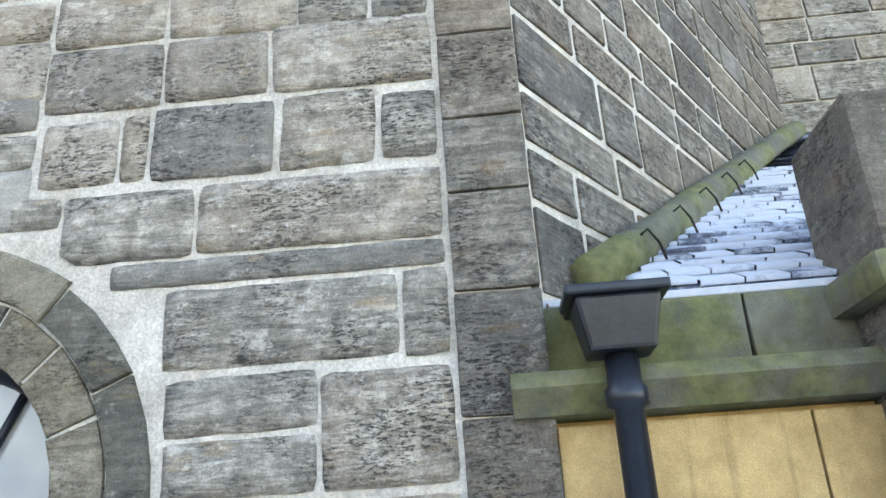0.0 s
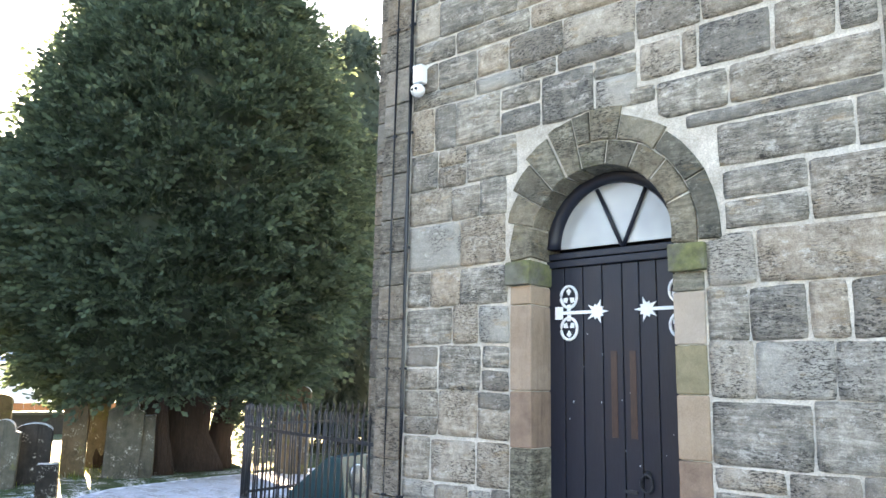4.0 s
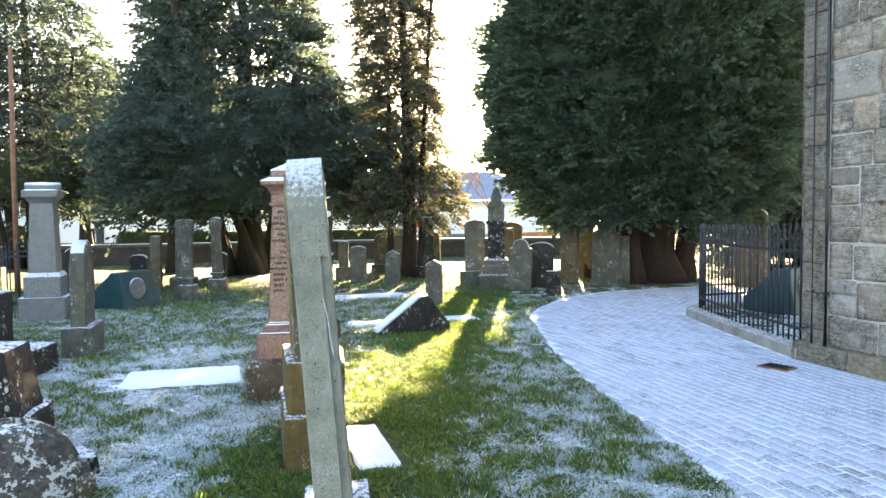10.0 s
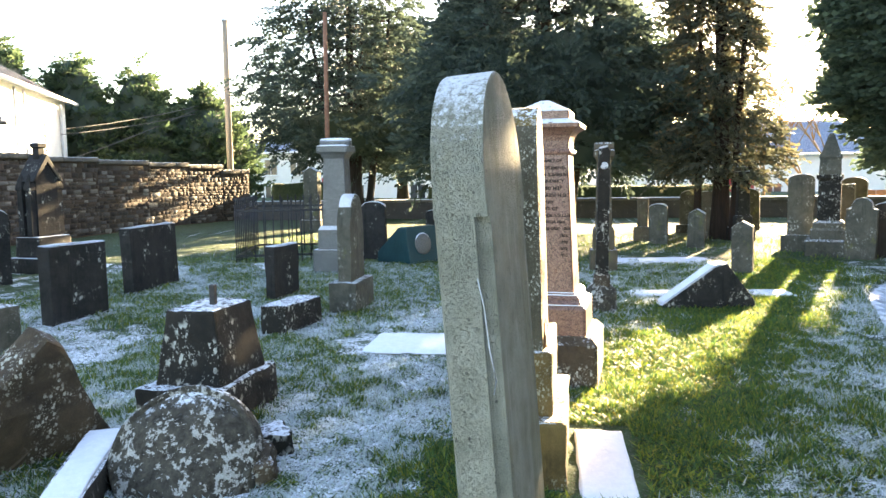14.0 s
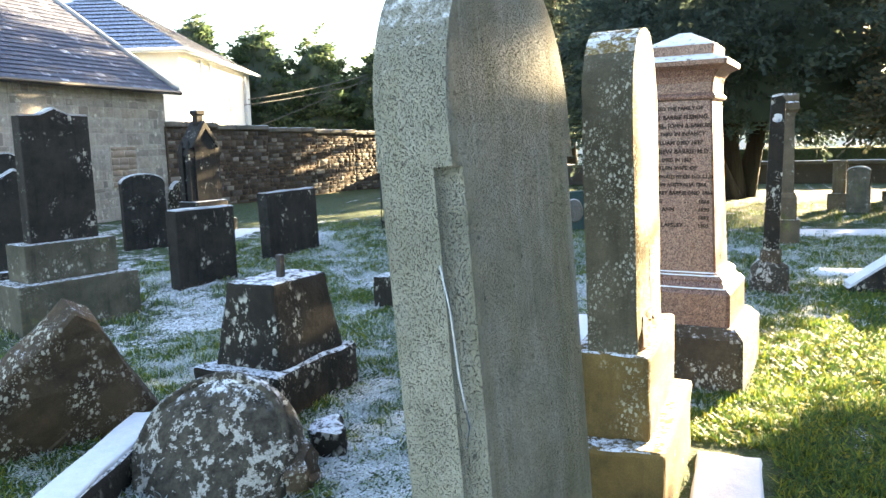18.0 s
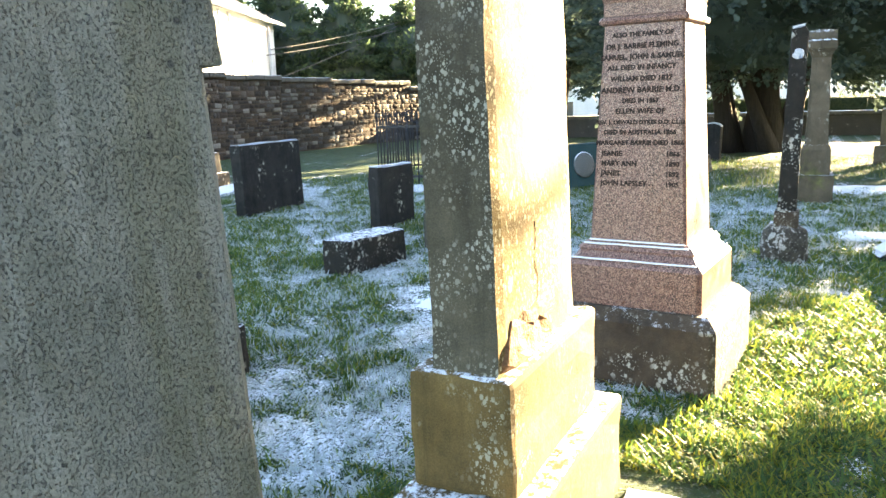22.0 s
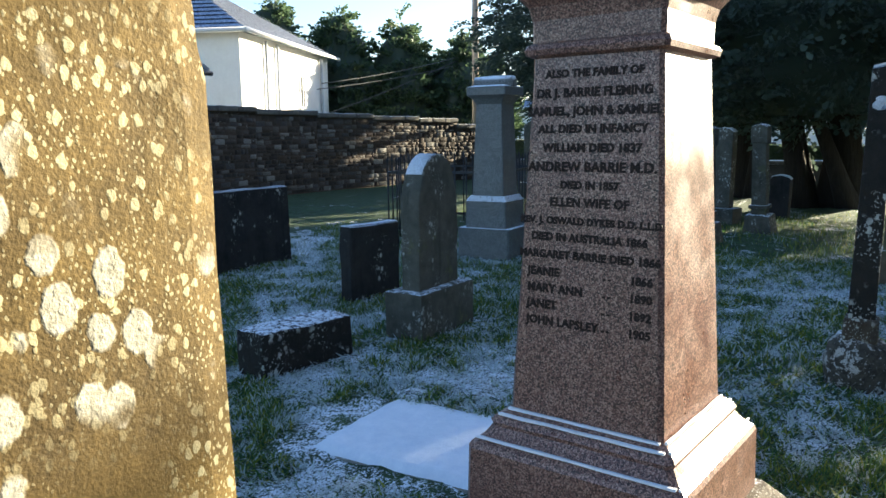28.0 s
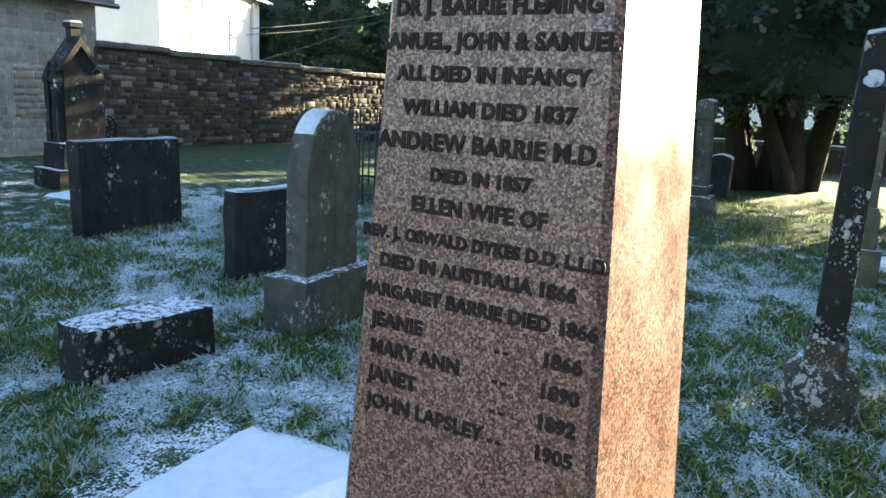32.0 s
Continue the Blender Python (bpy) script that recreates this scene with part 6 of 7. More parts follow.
tree(-13.3, 4.62, 0.0, "tall thin conifer with sparse sunlit branches", [(1.3, 0.8), (1.7, 1.4), (2.4, 1.15), (3.2, 0.82), (5.0, 0.85), (7.0, 0.8), (8.6, 0.5), (9.8, 0.1)], 21000, 0.19, THIN, BARK, ((0, 0, 0.17, 9.4, (0, 0)), (0.35, 0.25, 0.08, 8.0, (0.2, 0.3)), (-0.1, -0.35, 0.08, 7.5, (0.1, -0.2))), lobes=0.12, seed=5, fill=0.9, rise=-0.05, core=0.0, limbs=40, lean=(0.0, -0.05), bough=0.5)
tree(-15.7, 1.0, 0.0, "broad dark conifer with many stems and low boughs", [(1.5, 2.7), (2.2, 3.7), (3.4, 3.9), (4.2, 3.3), (5.0, 2.6), (6.2, 2.0), (8.0, 1.4), (10.0, 0.4)], 54000, 0.23, CEDAR, DARK_BARK,
     ((0, 0, 0.32, 8.5, (0.2, 0)), (0.5, -0.5, 0.2, 8.0, (0.9, -1.4)), (-0.3, 0.5, 0.2, 8.5, (0.3, 1.2)), (0.4, 0.2, 0.16, 5.0, (1.6, -1.6)), (0.2, -0.4, 0.18, 8.5, (0.2, -2.0))), lobes=0.18, seed=8, fill=0.75, rise=0.05, core=0.72, core_top=4.4, limbs=34, bough=0.7)
tree(-20.3, -5.05, 0.0, "open dark conifer with drooping feathery branches", [(1.9, 1.8), (3.0, 3.1), (4.6, 2.9), (6.2, 2.1), (7.8, 1.3), (9.0, 0.3)], 30000, 0.22, CEDAR, DARK_BARK,
     ((0, 0, 0.22, 8.7, (0, 0)), (0.4, -0.3, 0.14, 6.5, (0.3, -0.9)), (-0.2, 0.4, 0.14, 6.5, (0.1, 0.8)), (0.2, 0.15, 0.12, 6.0, (0.5, 0.4)), (0.1, -0.5, 0.1, 3.0, (0.6, -0.5))), lobes=0.22, seed=12, fill=0.85, rise=-0.1, core=0.7, core_top=3.2, limbs=50, bough=0.8)
tree(-17.2, -0.9, 0.0, "dark conifer merging with its broad neighbour", [(1.9, 1.3), (3.0, 1.6), (5.0, 0.95), (8.0, 0.75), (10.5, 0.3)], 11000, 0.22, CEDAR, DARK_BARK, ((0, 0, 0.22, 8.8, (0, 0)), (0.3, 0.3, 0.12, 8.0, (0.2, 0.5))), lobes=0.24, seed=15, fill=0.8, rise=0.0, core=0.0, limbs=40, bough=0.7)
# unseen tree, added only to cast shade on the old wall
tree(-25.6, -4.55, 0.0, "unseen dark conifer added behind its open neighbour to shade the old wall", [(1.7, 1.4), (2.4, 1.8), (4.5, 1.75), (6.0, 1.2), (7.2, 0.2)], 15000, 0.26, CEDAR, DARK_BARK, ((0, 0, 0.22, 6.6, (0, 0)),), lobes=0.10, seed=16, fill=0.5, rise=-0.1, core=0.82, limbs=16, bough=0.8)
tree(-12.8, 15.6, 0.0, "dark drooping conifer behind the tower", [(0.15, 2.5), (1.5, 3.0), (3.0, 3.0), (6.0, 2.4), (9.0, 1.6), (12.0, 0.5)], 32000, 0.27, CEDAR, DARK_BARK, ((0, 0, 0.3, 11.0, (0, 0)),), lobes=0.2, seed=18, fill=0.7, rise=-0.35, core=0.6, limbs=24, bough=1.0)
for k, (x, y, h, r) in enumerate(((-24.5, -20.5, 7.2, 2.3), (-27.2, -19.2, 7.0, 2.4), (-29.2, -17.2, 6.6, 2.4), (-30.8, -15.0, 5.9, 2.3), (-21.5, -22.0, 7.4, 2.3))):
    tree(x, y, -0.3, "tall leafy cypress of the row behind the old wall", [(0.3, r * 0.9), (2.0, r), (4.0, r * 0.8), (h - 0.8, r * 0.35), (h, 0.1)], 11000, 0.34, HEDGE_LEAF, DARK_BARK, ((0, 0, 0.2, h * 0.8, (0, 0)),), lobes=0.2, seed=30 + k, fill=0.35, rise=0.6, core=0.8, limbs=0)


def bare_shrub(x, y, h, label, seed):
    t = thing("bare_tree", pose(x, y, 0), label, "tree")
    rng = random.Random(seed)
    twigs = []
    def grow(p, d, r, depth):
        q = p + d * h * (0.34 if depth == 0 else 0.26) * rng.uniform(0.7, 1.2)
        twigs.append(tube([p, (p + q) / 2 + Vector((rng.uniform(-0.05, 0.05), rng.uniform(-0.05, 0.05), 0)), q], r, 5, r * 0.6))
        if depth < 4:
            for _ in range(4 if depth > 1 else 3):
                grow(q, (d + Vector((rng.uniform(-0.8, 0.8), rng.uniform(-0.8, 0.8), rng.uniform(-0.1, 0.5)))).normalized(), r * 0.6, depth + 1)
    grow(Vector((0, 0, 0)), Vector((0, 0, 1)), 0.06, 0)
    part("branch_work", joined(*twigs), TWIGS, t)


bare_shrub(-24.0, 9.6, 4.2, "bare golden-brown winter tree beyond the wall", 4)
bare_shrub(-27.0, 11.4, 4.6, "bare winter tree beyond the wall", 6)
bare_shrub(-23.6, 8.3, 4.0, "bare golden-brown winter shrub beyond the wall", 9)
bare_shrub(-25.0, 7.6, 4.4, "bare golden-brown winter shrub behind the low wall", 11)


# ---- tower stonework ----
def wedge_stone(r0, r1, a0, a1, y0, depth, gap=0.006, wear=0.006, seed=0.0):
    """One voussoir between two radii and two angles, about the arch's centre."""
    bm = bmesh.new()
    n = 4
    g = gap / r1
    ring = [(r1, a) for a in np.linspace(a0 + g, a1 - g, n)] + [(r0, a) for a in np.linspace(a1 - g * r1 / r0, a0 + g * r1 / r0, n)]
    low = [bm.verts.new((DX + r * math.cos(a), y0, SPRING + r * math.sin(a))) for r, a in ring]
    high = [bm.verts.new((v.co.x, y0 + depth, v.co.z)) for v in low]
    bm.faces.new(low)
    bm.faces.new(high[::-1])
    k = len(low)
    for i in range(k):
        bm.faces.new((low[(i + 1) % k], low[i], high[i], high[(i + 1) % k]))
    bmesh.ops.recalc_face_normals(bm, faces=bm.faces[:])
    edges = [e for e in bm.edges if abs(e.verts[0].co.y - y0) < 1e-5 and abs(e.verts[1].co.y - y0) < 1e-5]
    bmesh.ops.bevel(bm, geom=edges, offset=0.014, segments=2, affect="EDGES", profile=0.6)
    return rough(bm, wear, 0.08, seed)


def doorway():
    t = thing("door_surround", pose(0, 0, 0), "round-arched stone door surround with mossy imposts", "door surround", kind="structure")
    cuts = [-0.14, 0.36, 0.76, 1.10, 1.44, 1.78]
    for k, (a, b) in enumerate(zip(cuts, cuts[1:])):
        part("inner_voussoir", wedge_stone(RIN - 0.012, RMID, a, b, WY - 0.012, 0.36, seed=k), ARCH_STONE, t)
    cuts = [-0.10, 0.46, 0.92, 1.34, 1.62, 1.78]
    for k, (a, b) in enumerate(zip(cuts, cuts[1:])):
        out = (0.90, 0.90, 0.93, 1.00, 0.98)[k]
        part("outer_voussoir", wedge_stone(RMID + 0.008, out, a, b, WY - 0.022, 0.2, seed=20 + k, wear=0.013), ARCH_STONE, t)
    # the left haunch: single long stones
    cuts = [1.78, 2.02, 2.28, 2.56, 2.86, math.pi + 0.14]
    for k, (a, b) in enumerate(zip(cuts, cuts[1:])):
        out = (0.98, 0.94, 0.88, 0.82, 0.76)[k]
        part("haunch_voussoir", wedge_stone(RIN - 0.012, out, a, b, WY - 0.02 - 0.004 * (k % 2), 0.36, seed=40 + k, wear=0.013), ARCH_STONE, t)
    left = ((0.0, 0.40, PLINTH_STONE), (0.40, 1.18, PLINTH_STONE), (1.18, 1.60, JAMB_BROWN), (1.60, 2.25, JAMB_STONE), (2.25, 2.40, JAMB_STONE))
    right = ((0.0, 0.84, PLINTH_STONE), (0.84, 1.19, JAMB_BROWN), (1.19, 1.60, JAMB_STONE), (1.60, 1.92, JAMB_OLIVE), (1.92, 2.27, JAMB_STONE), (2.27, 2.40, ARCH_STONE))
    for side, x_in, width, stones in ((-1, JL, 0.18, left), (1, JR, 0.20, right)):
        for k, (z0, z1, mat) in enumerate(stones):
            cx = x_in + side * (width / 2 - 0.006)
            bm = block(width + 0.012, 0.36, z1 - z0 - 0.006, 0.012, (cx, WY + 0.165, z0), cuts=2)
            part("jamb_stone", rough(bm, 0.004, 0.1, k + side), mat, t)
        cx = x_in + side * (width / 2)
        bm = block(width + 0.05, 0.42, 0.185, 0.016, (cx, WY + 0.15, 2.40), cuts=2)
        part("impost_block", rough(bm, 0.007, 0.08, side), MOSSY_STONE, t, "mossy green impost block")
    part("threshold", rough(block(JR - JL + 0.1, 0.5, 0.12, 0.012, (DX, WY + 0.17, -0.06), cuts=2), 0.004, 0.12), STEP_STONE, t)
    part("reveal_wall", block(JR - JL + 0.3, 0.06, 3.7, 0.0, (DX, WY + 0.46, -0.1)), BLACK_PAINT, t)
    return t


doorway()


def scroll_hinge():
    """White wrought hinge: strap, maple leaf tip, and two ringed scrolls."""
    bits = [block(0.30, 0.008, 0.026, 0.003, (0.19, 0, -0.013)), block(0.07, 0.012, 0.10, 0.003, (0.035, 0, -0.05))]
    for s in (-1, 1):
        c = Vector((0.125, 0, s * 0.125))
        ring = [(c.x + 0.072 * math.cos(a), 0, c.z + 0.085 * math.sin(a)) for a in np.linspace(0, 2 * math.pi, 22)]
        bits.append(tube(ring, 0.012, 6))
        for a in (math.pi / 2 * s, math.pi / 2 * s + 2.2, math.pi / 2 * s - 2.2):
            pet = [(c.x + 0.055 * math.cos(a + q) * f, c.z + 0.062 * math.sin(a + q) * f) for q, f in ((0.0, 1.1), (0.5, 0.85), (0.3, 0.25), (-0.3, 0.25), (-0.5, 0.85))]
            bits.append(slab(pet, 0.008, 0))
        bits.append(block(0.03, 0.008, 0.05, 0.0, (0.125, 0, s * 0.04 - 0.025)))
    leaf_pts = []
    for k in range(20):
        a = 2 * math.pi * k / 20
        r = 0.095 if k % 4 == 0 else (0.045 if k % 2 else 0.062)
        leaf_pts.append((0.375 + r * math.cos(a) * 1.05, r * math.sin(a)))
    bits.append(slab(leaf_pts, 0.008, 0))
    return joined(*bits)


def doors():
    t = thing("door_1", pose(0, 0, 0), "black plank double door with white scrolled hinges, closed", "door", kind="structure")
    y, z0, z1 = WY + 0.27, 0.02, 2.55
    hinge = bpy.data.meshes.new("hinge")
    bm = scroll_hinge()
    bm.to_mesh(hinge)
    bm.free()
    mid = 0.068
    for side in (-1, 1):
        edge = JL - 0.02 if side < 0 else JR + 0.02
        leaf_ = part("door_leaf", block(abs(mid - edge) - 0.006, 0.03, z1 - z0, 0.003, ((mid + edge) / 2, y + 0.02, z0)), BLACK_PAINT, t)
        n = 4
        w = abs(mid - edge) / n
        for k in range(n):
            cx = min(mid, edge) + (k + 0.5) * w
            part("plank", block(w - 0.010, 0.022, z1 - z0 - 0.01, 0.005, (cx, y, z0 + 0.005)), BLACK_PAINT, leaf_)
        part("worn_strip", block(0.05, 0.006, 0.62, 0.002, (mid + side * 0.075, y - 0.0135, 1.28)), WORN_WOOD, leaf_, "bare red-brown wood where the paint has worn")
        for zz in (2.195, 0.43):
            hg = part("strap_hinge", hinge, WHITE_PAINT, leaf_, "white painted scrolled strap hinge")
            x = -0.50 if side < 0 else 0.625
            hg.matrix_basis = pose(x, y - 0.016, zz) @ Matrix.Diagonal((-side * 0.97, 1, 0.98, 1))
    rng = random.Random(8)
    for k in range(16):
        cx, cz = rng.uniform(JL + 0.12, JR - 0.06), rng.uniform(0.25, 2.1)
        chip = rough(moved(turned([(0.007, 0), (0.006, 0.0015)], 7), pose(cx, y - 0.0115, cz, 90, 0, 0) @ Matrix.Diagonal((rng.uniform(0.4, 1.0), rng.uniform(0.5, 1.6), 1, 1))), 0.002, 0.01, k)
        part("paint_chip", chip, LEAD, t)
    ring = [(0.235 + 0.045 * math.sin(a), y - 0.035 - 0.006 * math.cos(a), 0.985 + 0.06 * math.cos(a)) for a in np.linspace(0, 2 * math.pi, 18)]
    part("ring_handle", joined(tube(ring, 0.010, 7), moved(turned([(0.03, 0), (0.03, 0.01), (0.012, 0.02), (0.012, 0.04)], 12), pose(0.235, y - 0.01, 1.045, 90, 0, 0))), BLACK_IRON, t)
    part("latch", joined(block(0.10, 0.012, 0.025, 0.003, (0.11, y - 0.018, 0.905)), block(0.03, 0.02, 0.08, 0.004, (0.115, y - 0.018, 0.68))), BLACK_IRON, t)
    part("transom", joined(block(JR - JL + 0.1, 0.07, 0.055, 0.008, (DX, y, 2.55)), block(JR - JL + 0.1, 0.05, 0.05, 0.006, (DX, y, 2.615))), BLACK_PAINT, t)
    return t


doors()


def fanlight():
    t = thing("window_1", pose(0, 0, 0), "half-round fanlight with black glazing bars over the door", "window", kind="structure")
    y = WY + 0.285
    z = 2.665
    arc = [(DX + 0.545 * math.cos(a), SPRING + 0.02 + 0.545 * math.sin(a)) for a in np.linspace(0, math.pi, 24)]
    part("pane", slab(arc, 0.006, 0), FAN_GLASS, t, "mottled grey glass")
    ring = [(DX + 0.53 * math.cos(a), y - 0.02, SPRING + 0.02 + 0.53 * math.sin(a)) for a in np.linspace(0, math.pi, 30)]
    part("frame", tube(ring, 0.062, 8), BLACK_PAINT, t)
    for a in (0.355 * math.pi, 0.64 * math.pi):
        p0 = (0.08, y - 0.02, z)
        p1 = (0.08 + 0.48 * math.cos(a), y - 0.02, z + 0.52 * math.sin(a))
        part("glazing_bar", tube([p0, p1], 0.016, 6), BLACK_PAINT, t)
    for ob in t.children:
        if ob.name.startswith("pane"):
            ob.location.y = y


fanlight()


def plinths():
    t = thing("plinth", pose(0, 0, 0), "low mossy plinth course at the tower's foot", "plinth", kind="structure")
    for x0, x1 in ((-2.24, -1.5), (-1.5, -1.0), (-1.0, -0.76)):
        bm = block(x1 - x0 - 0.006, 0.16, 0.24, 0.02, ((x0 + x1) / 2, WY - 0.04, -0.06), cuts=3, topy=0.7)
        part("plinth_stone", rough(bm, 0.008, 0.1, x0), PLINTH_STONE, t)
    for x0, x1 in ((0.78, 1.4), (1.4, 2.25)):
        bm = block(x1 - x0 - 0.006, 0.12, 0.2, 0.02, ((x0 + x1) / 2, WY - 0.03, -0.06), cuts=3)
        part("plinth_stone", rough(bm, 0.008, 0.1, x0), PLINTH_STONE, t)
    bm = block(0.16, 2.5, 0.24, 0.02, (-2.15, WY + 1.3, -0.06), cuts=3)
    part("plinth_stone", rough(bm, 0.008, 0.1, 3), PLINTH_STONE, t)


plinths()


def security_camera():
    t = thing("security_camera", pose(-1.69, WY - 0.15, 4.22), "white dome security camera fixed to the tower corner", "camera")
    part("housing", block(0.105, 0.09, 0.15, 0.015, (0, 0.07, 0.06)), WHITE_PLASTIC, t)
    part("housing_lid", block(0.112, 0.096, 0.02, 0.008, (0, 0.07, 0.205)), WHITE_PLASTIC, t)
    bm = bmesh.new()
    bmesh.ops.create_uvsphere(bm, u_segments=20, v_segments=12, radius=0.066, matrix=Matrix.Translation((0, 0.045, -0.01)) @ Matrix.Diagonal((1, 1, 0.9, 1)))
    part("dome", smooth(bm), WHITE_PLASTIC, t)
    for dx in (-0.010, 0.032):
        part("lens", moved(turned([(0.012, 0), (0.012, 0.012), (0.002, 0.014)], 10), pose(dx, -0.012, -0.018, 90, 0, 15)), DARK_PLASTIC, t)
    part("bracket", block(0.05, 0.06, 0.05, 0.005, (0, 0.125, 0.10)), WHITE_PLASTIC, t)
    for x, r, label in ((-1.835, 0.020, "thin black pipe clipped down the tower corner"), (-2.02, 0.009, "thin dark cable clipped down the corner stones")):
        w = thing("cable_run", pose(x, WY - 0.045, 0.0), label, "cable")
        part("cable", tube([(0, 0, 0.1), (0.004, 0, 1.5), (-0.003, 0, 3.0), (0.004, 0, 4.4), (0.0, 0, 8.0)], r, 8), PIPE_PAINT, w)
        for k in range(7):
            part("clip", block(2 * r + 0.03, 0.02, 0.022, 0.004, (0, 0.006, 0.7 + 1.05 * k)), PIPE_PAINT, w)


security_camera()


def quoins():
    """Corner stones: a flush strip at each end of the tower front, and the stepped strip behind."""
    t = thing("quoins", pose(0, 0, 0), "dark lichened corner stones of the tower", "quoin", kind="structure")
    rng = random.Random(4)
    for x0, x1, y0, depth in ((-2.17, -1.86, WY - 0.035, 0.5), (1.915, 2.215, WY - 0.02, 0.4), (-2.70, -2.175, WY + 0.40, 0.5)):
        z = 0.0
        while z < 8.6:
            h = rng.choice((0.30, 0.34, 0.37, 0.42))
            bm = block(x1 - x0 - 0.006, depth, h - 0.008, 0.012, ((x0 + x1) / 2, y0 + depth / 2, z), cuts=2)
            part("quoin", rough(bm, 0.005, 0.1, z + x0), QUOIN_STONE, t)
            z += h
    part("stepped_core", block(0.48, 2.4, 8.6, 0.0, (-2.42, WY + 1.7, 0)), MORTAR, t)


quoins()


# ---- low side building at the tower's right ----
def side_building():
    t = thing("side_aisle", pose(0, 0, 0), "low side building with golden stone, mossy cornice and frosted slates", "building", kind="structure")
    y, up = WY + 0.03, 0.2
    part("cornice", rough(slab([(-0.06, 0.0), (0.10, -0.02), (0.10, 0.12), (-0.10, 0.13), (-0.12, 0.08)], 3.9, 0.006), 0.004, 0.1), MOSSY_STONE, t).matrix_basis = pose(4.03, y - 0.02, 2.63 + up, 0, 0, 90)
    for k, x0 in enumerate(np.arange(2.1, 5.9, 0.75)):
        bm = block(0.74, 0.25, 0.24, 0.01, (x0 + 0.40, y + 0.13, 2.76 + up), cuts=1)
        part("parapet_stone", rough(bm, 0.005, 0.1, k), MOSSY_STONE, t)
    part("lead_edge", block(3.8, 0.3, 0.03, 0.006, (4.08, y + 0.16, 3.0 + up)), LEAD, t)
    for k, (x0, x1, z0, z1) in enumerate(((2.16, 2.95, 2.3, 2.68), (2.95, 3.7, 2.3, 2.68), (2.16, 2.62, 1.9, 2.29), (2.62, 3.3, 1.9, 2.29), (2.16, 2.9, 1.5, 1.89), (2.9, 3.6, 1.5, 1.89), (2.16, 2.6, 1.1, 1.49), (2.6, 3.4, 1.1, 1.49), (2.16, 2.9, 0.5, 1.09), (2.9, 3.6, 0.5, 1.09))):
        bm = block(x1 - x0 - 0.008, 0.06, z1 - z0, 0.006, ((x0 + x1) / 2 + 0.05, WY + 0.035, z0 + 0.12))
        part("ashlar_block", bm, GOLD_STONE, t)
    pier = part("pier", rough(block(0.7, 0.6, 3.0 + up, 0.02, (3.56, WY + 0.06, 0), cuts=3), 0.006, 0.2), QUOIN_STONE, t)
    part("pier_cap", rough(block(0.84, 0.74, 0.12, 0.03, (3.56, WY + 0.04, 2.88 + up), cuts=2), 0.006, 0.1), MOSSY_STONE, pier)
    part("pier_top", rough(block(0.62, 0.5, 0.62, 0.02, (3.58, WY + 0.10, 3.0 + up), cuts=3), 0.006, 0.2), QUOIN_STONE, pier)
    # canted face of the stair turret, with its own rubble, above the low roof
    lean_to, slant = 55.0, 34.0
    cx, cy = math.cos(radians(lean_to)), math.sin(radians(lean_to))
    face = part("canted_wall", block(11.0, 0.4, 6.2, 0.0, (5.5, 0.2, 2.95)), MORTAR, t)
    face.matrix_basis = pose(2.2, WY + 0.02, 0.0, 0, 0, lean_to)
    r2 = random.Random(9)
    z = 2.96
    while z < 7.0:
        h = r2.choice((0.24, 0.3, 0.36))
        s = 0.01
        while s < 10.8:
            w = min(r2.uniform(0.35, 0.8), 10.98 - s)
            bm = block(w - 0.045, 0.08, h - 0.042, 0.007, (s + w / 2, 0.028, z), cuts=1)
            part("stone", rough(bm, 0.008, 0.1, s + z), QUOIN_STONE, face)
            s += w
        z += h
    # nave wall that closes the corner behind the low roof
    nave = part("nave_wall", block(8.0, 0.5, 6.0, 0.0, (8.4, WY + 4.0, 3.0)), MORTAR, t)
    z = 4.6
    while z < 8.8:
        h = r2.choice((0.26, 0.32, 0.38))
        s = 4.45
        while s < 9.0:
            w = r2.uniform(0.4, 0.85)
            part("stone", rough(block(w - 0.03, 0.08, h - 0.03, 0.007, (s + w / 2, WY + 3.76, z), cuts=1), 0.008, 0.1, s + z), WALL_STONE, nave)
            s += w
        z += h
    # slates rising behind the parapet, cut along the canted wall
    y0, z0 = y + 0.2, 3.04 + up
    tilt = pose(0, y0, z0, slant, 0, 0)
    roof = part("roof", moved(block(4.6, 5.0, 0.05, 0.0, (4.4, 2.5, 0)), tilt), SLATE, t)
    rng = np.random.RandomState(3)
    one = quick_mesh("slate", [(0, 0, 0.022), (0.154, 0, 0.022), (0.154, 0.145, 0), (0, 0.145, 0), (0, 0, 0.002), (0.154, 0, 0.002)], [(0, 1, 2, 3), (4, 5, 1, 0)], FROSTY_SLATE)
    verts, faces = [], []
    for k in range(34):
        s0 = k * 0.115
        start = 2.2 + cx * (y0 + s0 * math.cos(radians(slant)) - WY - 0.02) / cy + 0.04
        for x in np.arange(2.15 + 0.08 * (k % 2), 6.4, 0.16):
            if x < start - 0.1:
                continue
            j, q = rng.uniform(-0.012, 0.012), rng.uniform(-0.003, 0.004)
            if k < 22 and x < 4.1:
                part("slate", one, None, roof).matrix_basis = tilt @ Matrix.Translation((x, s0 + j, 0.054 + q))
                continue
            b = len(verts)
            verts += [(x, s0 + j, 0.076 + q), (x + 0.154, s0 + j, 0.076 + q), (x + 0.154, s0 + 0.145, 0.054), (x, s0 + 0.145, 0.054)]
            faces.append((b, b + 1, b + 2, b + 3))
    rest = tagged(part("slate_field", quick_mesh("slate_field", verts, faces, FROSTY_SLATE), None, roof), kind="stuff")
    rest.matrix_basis = tilt
    line = []
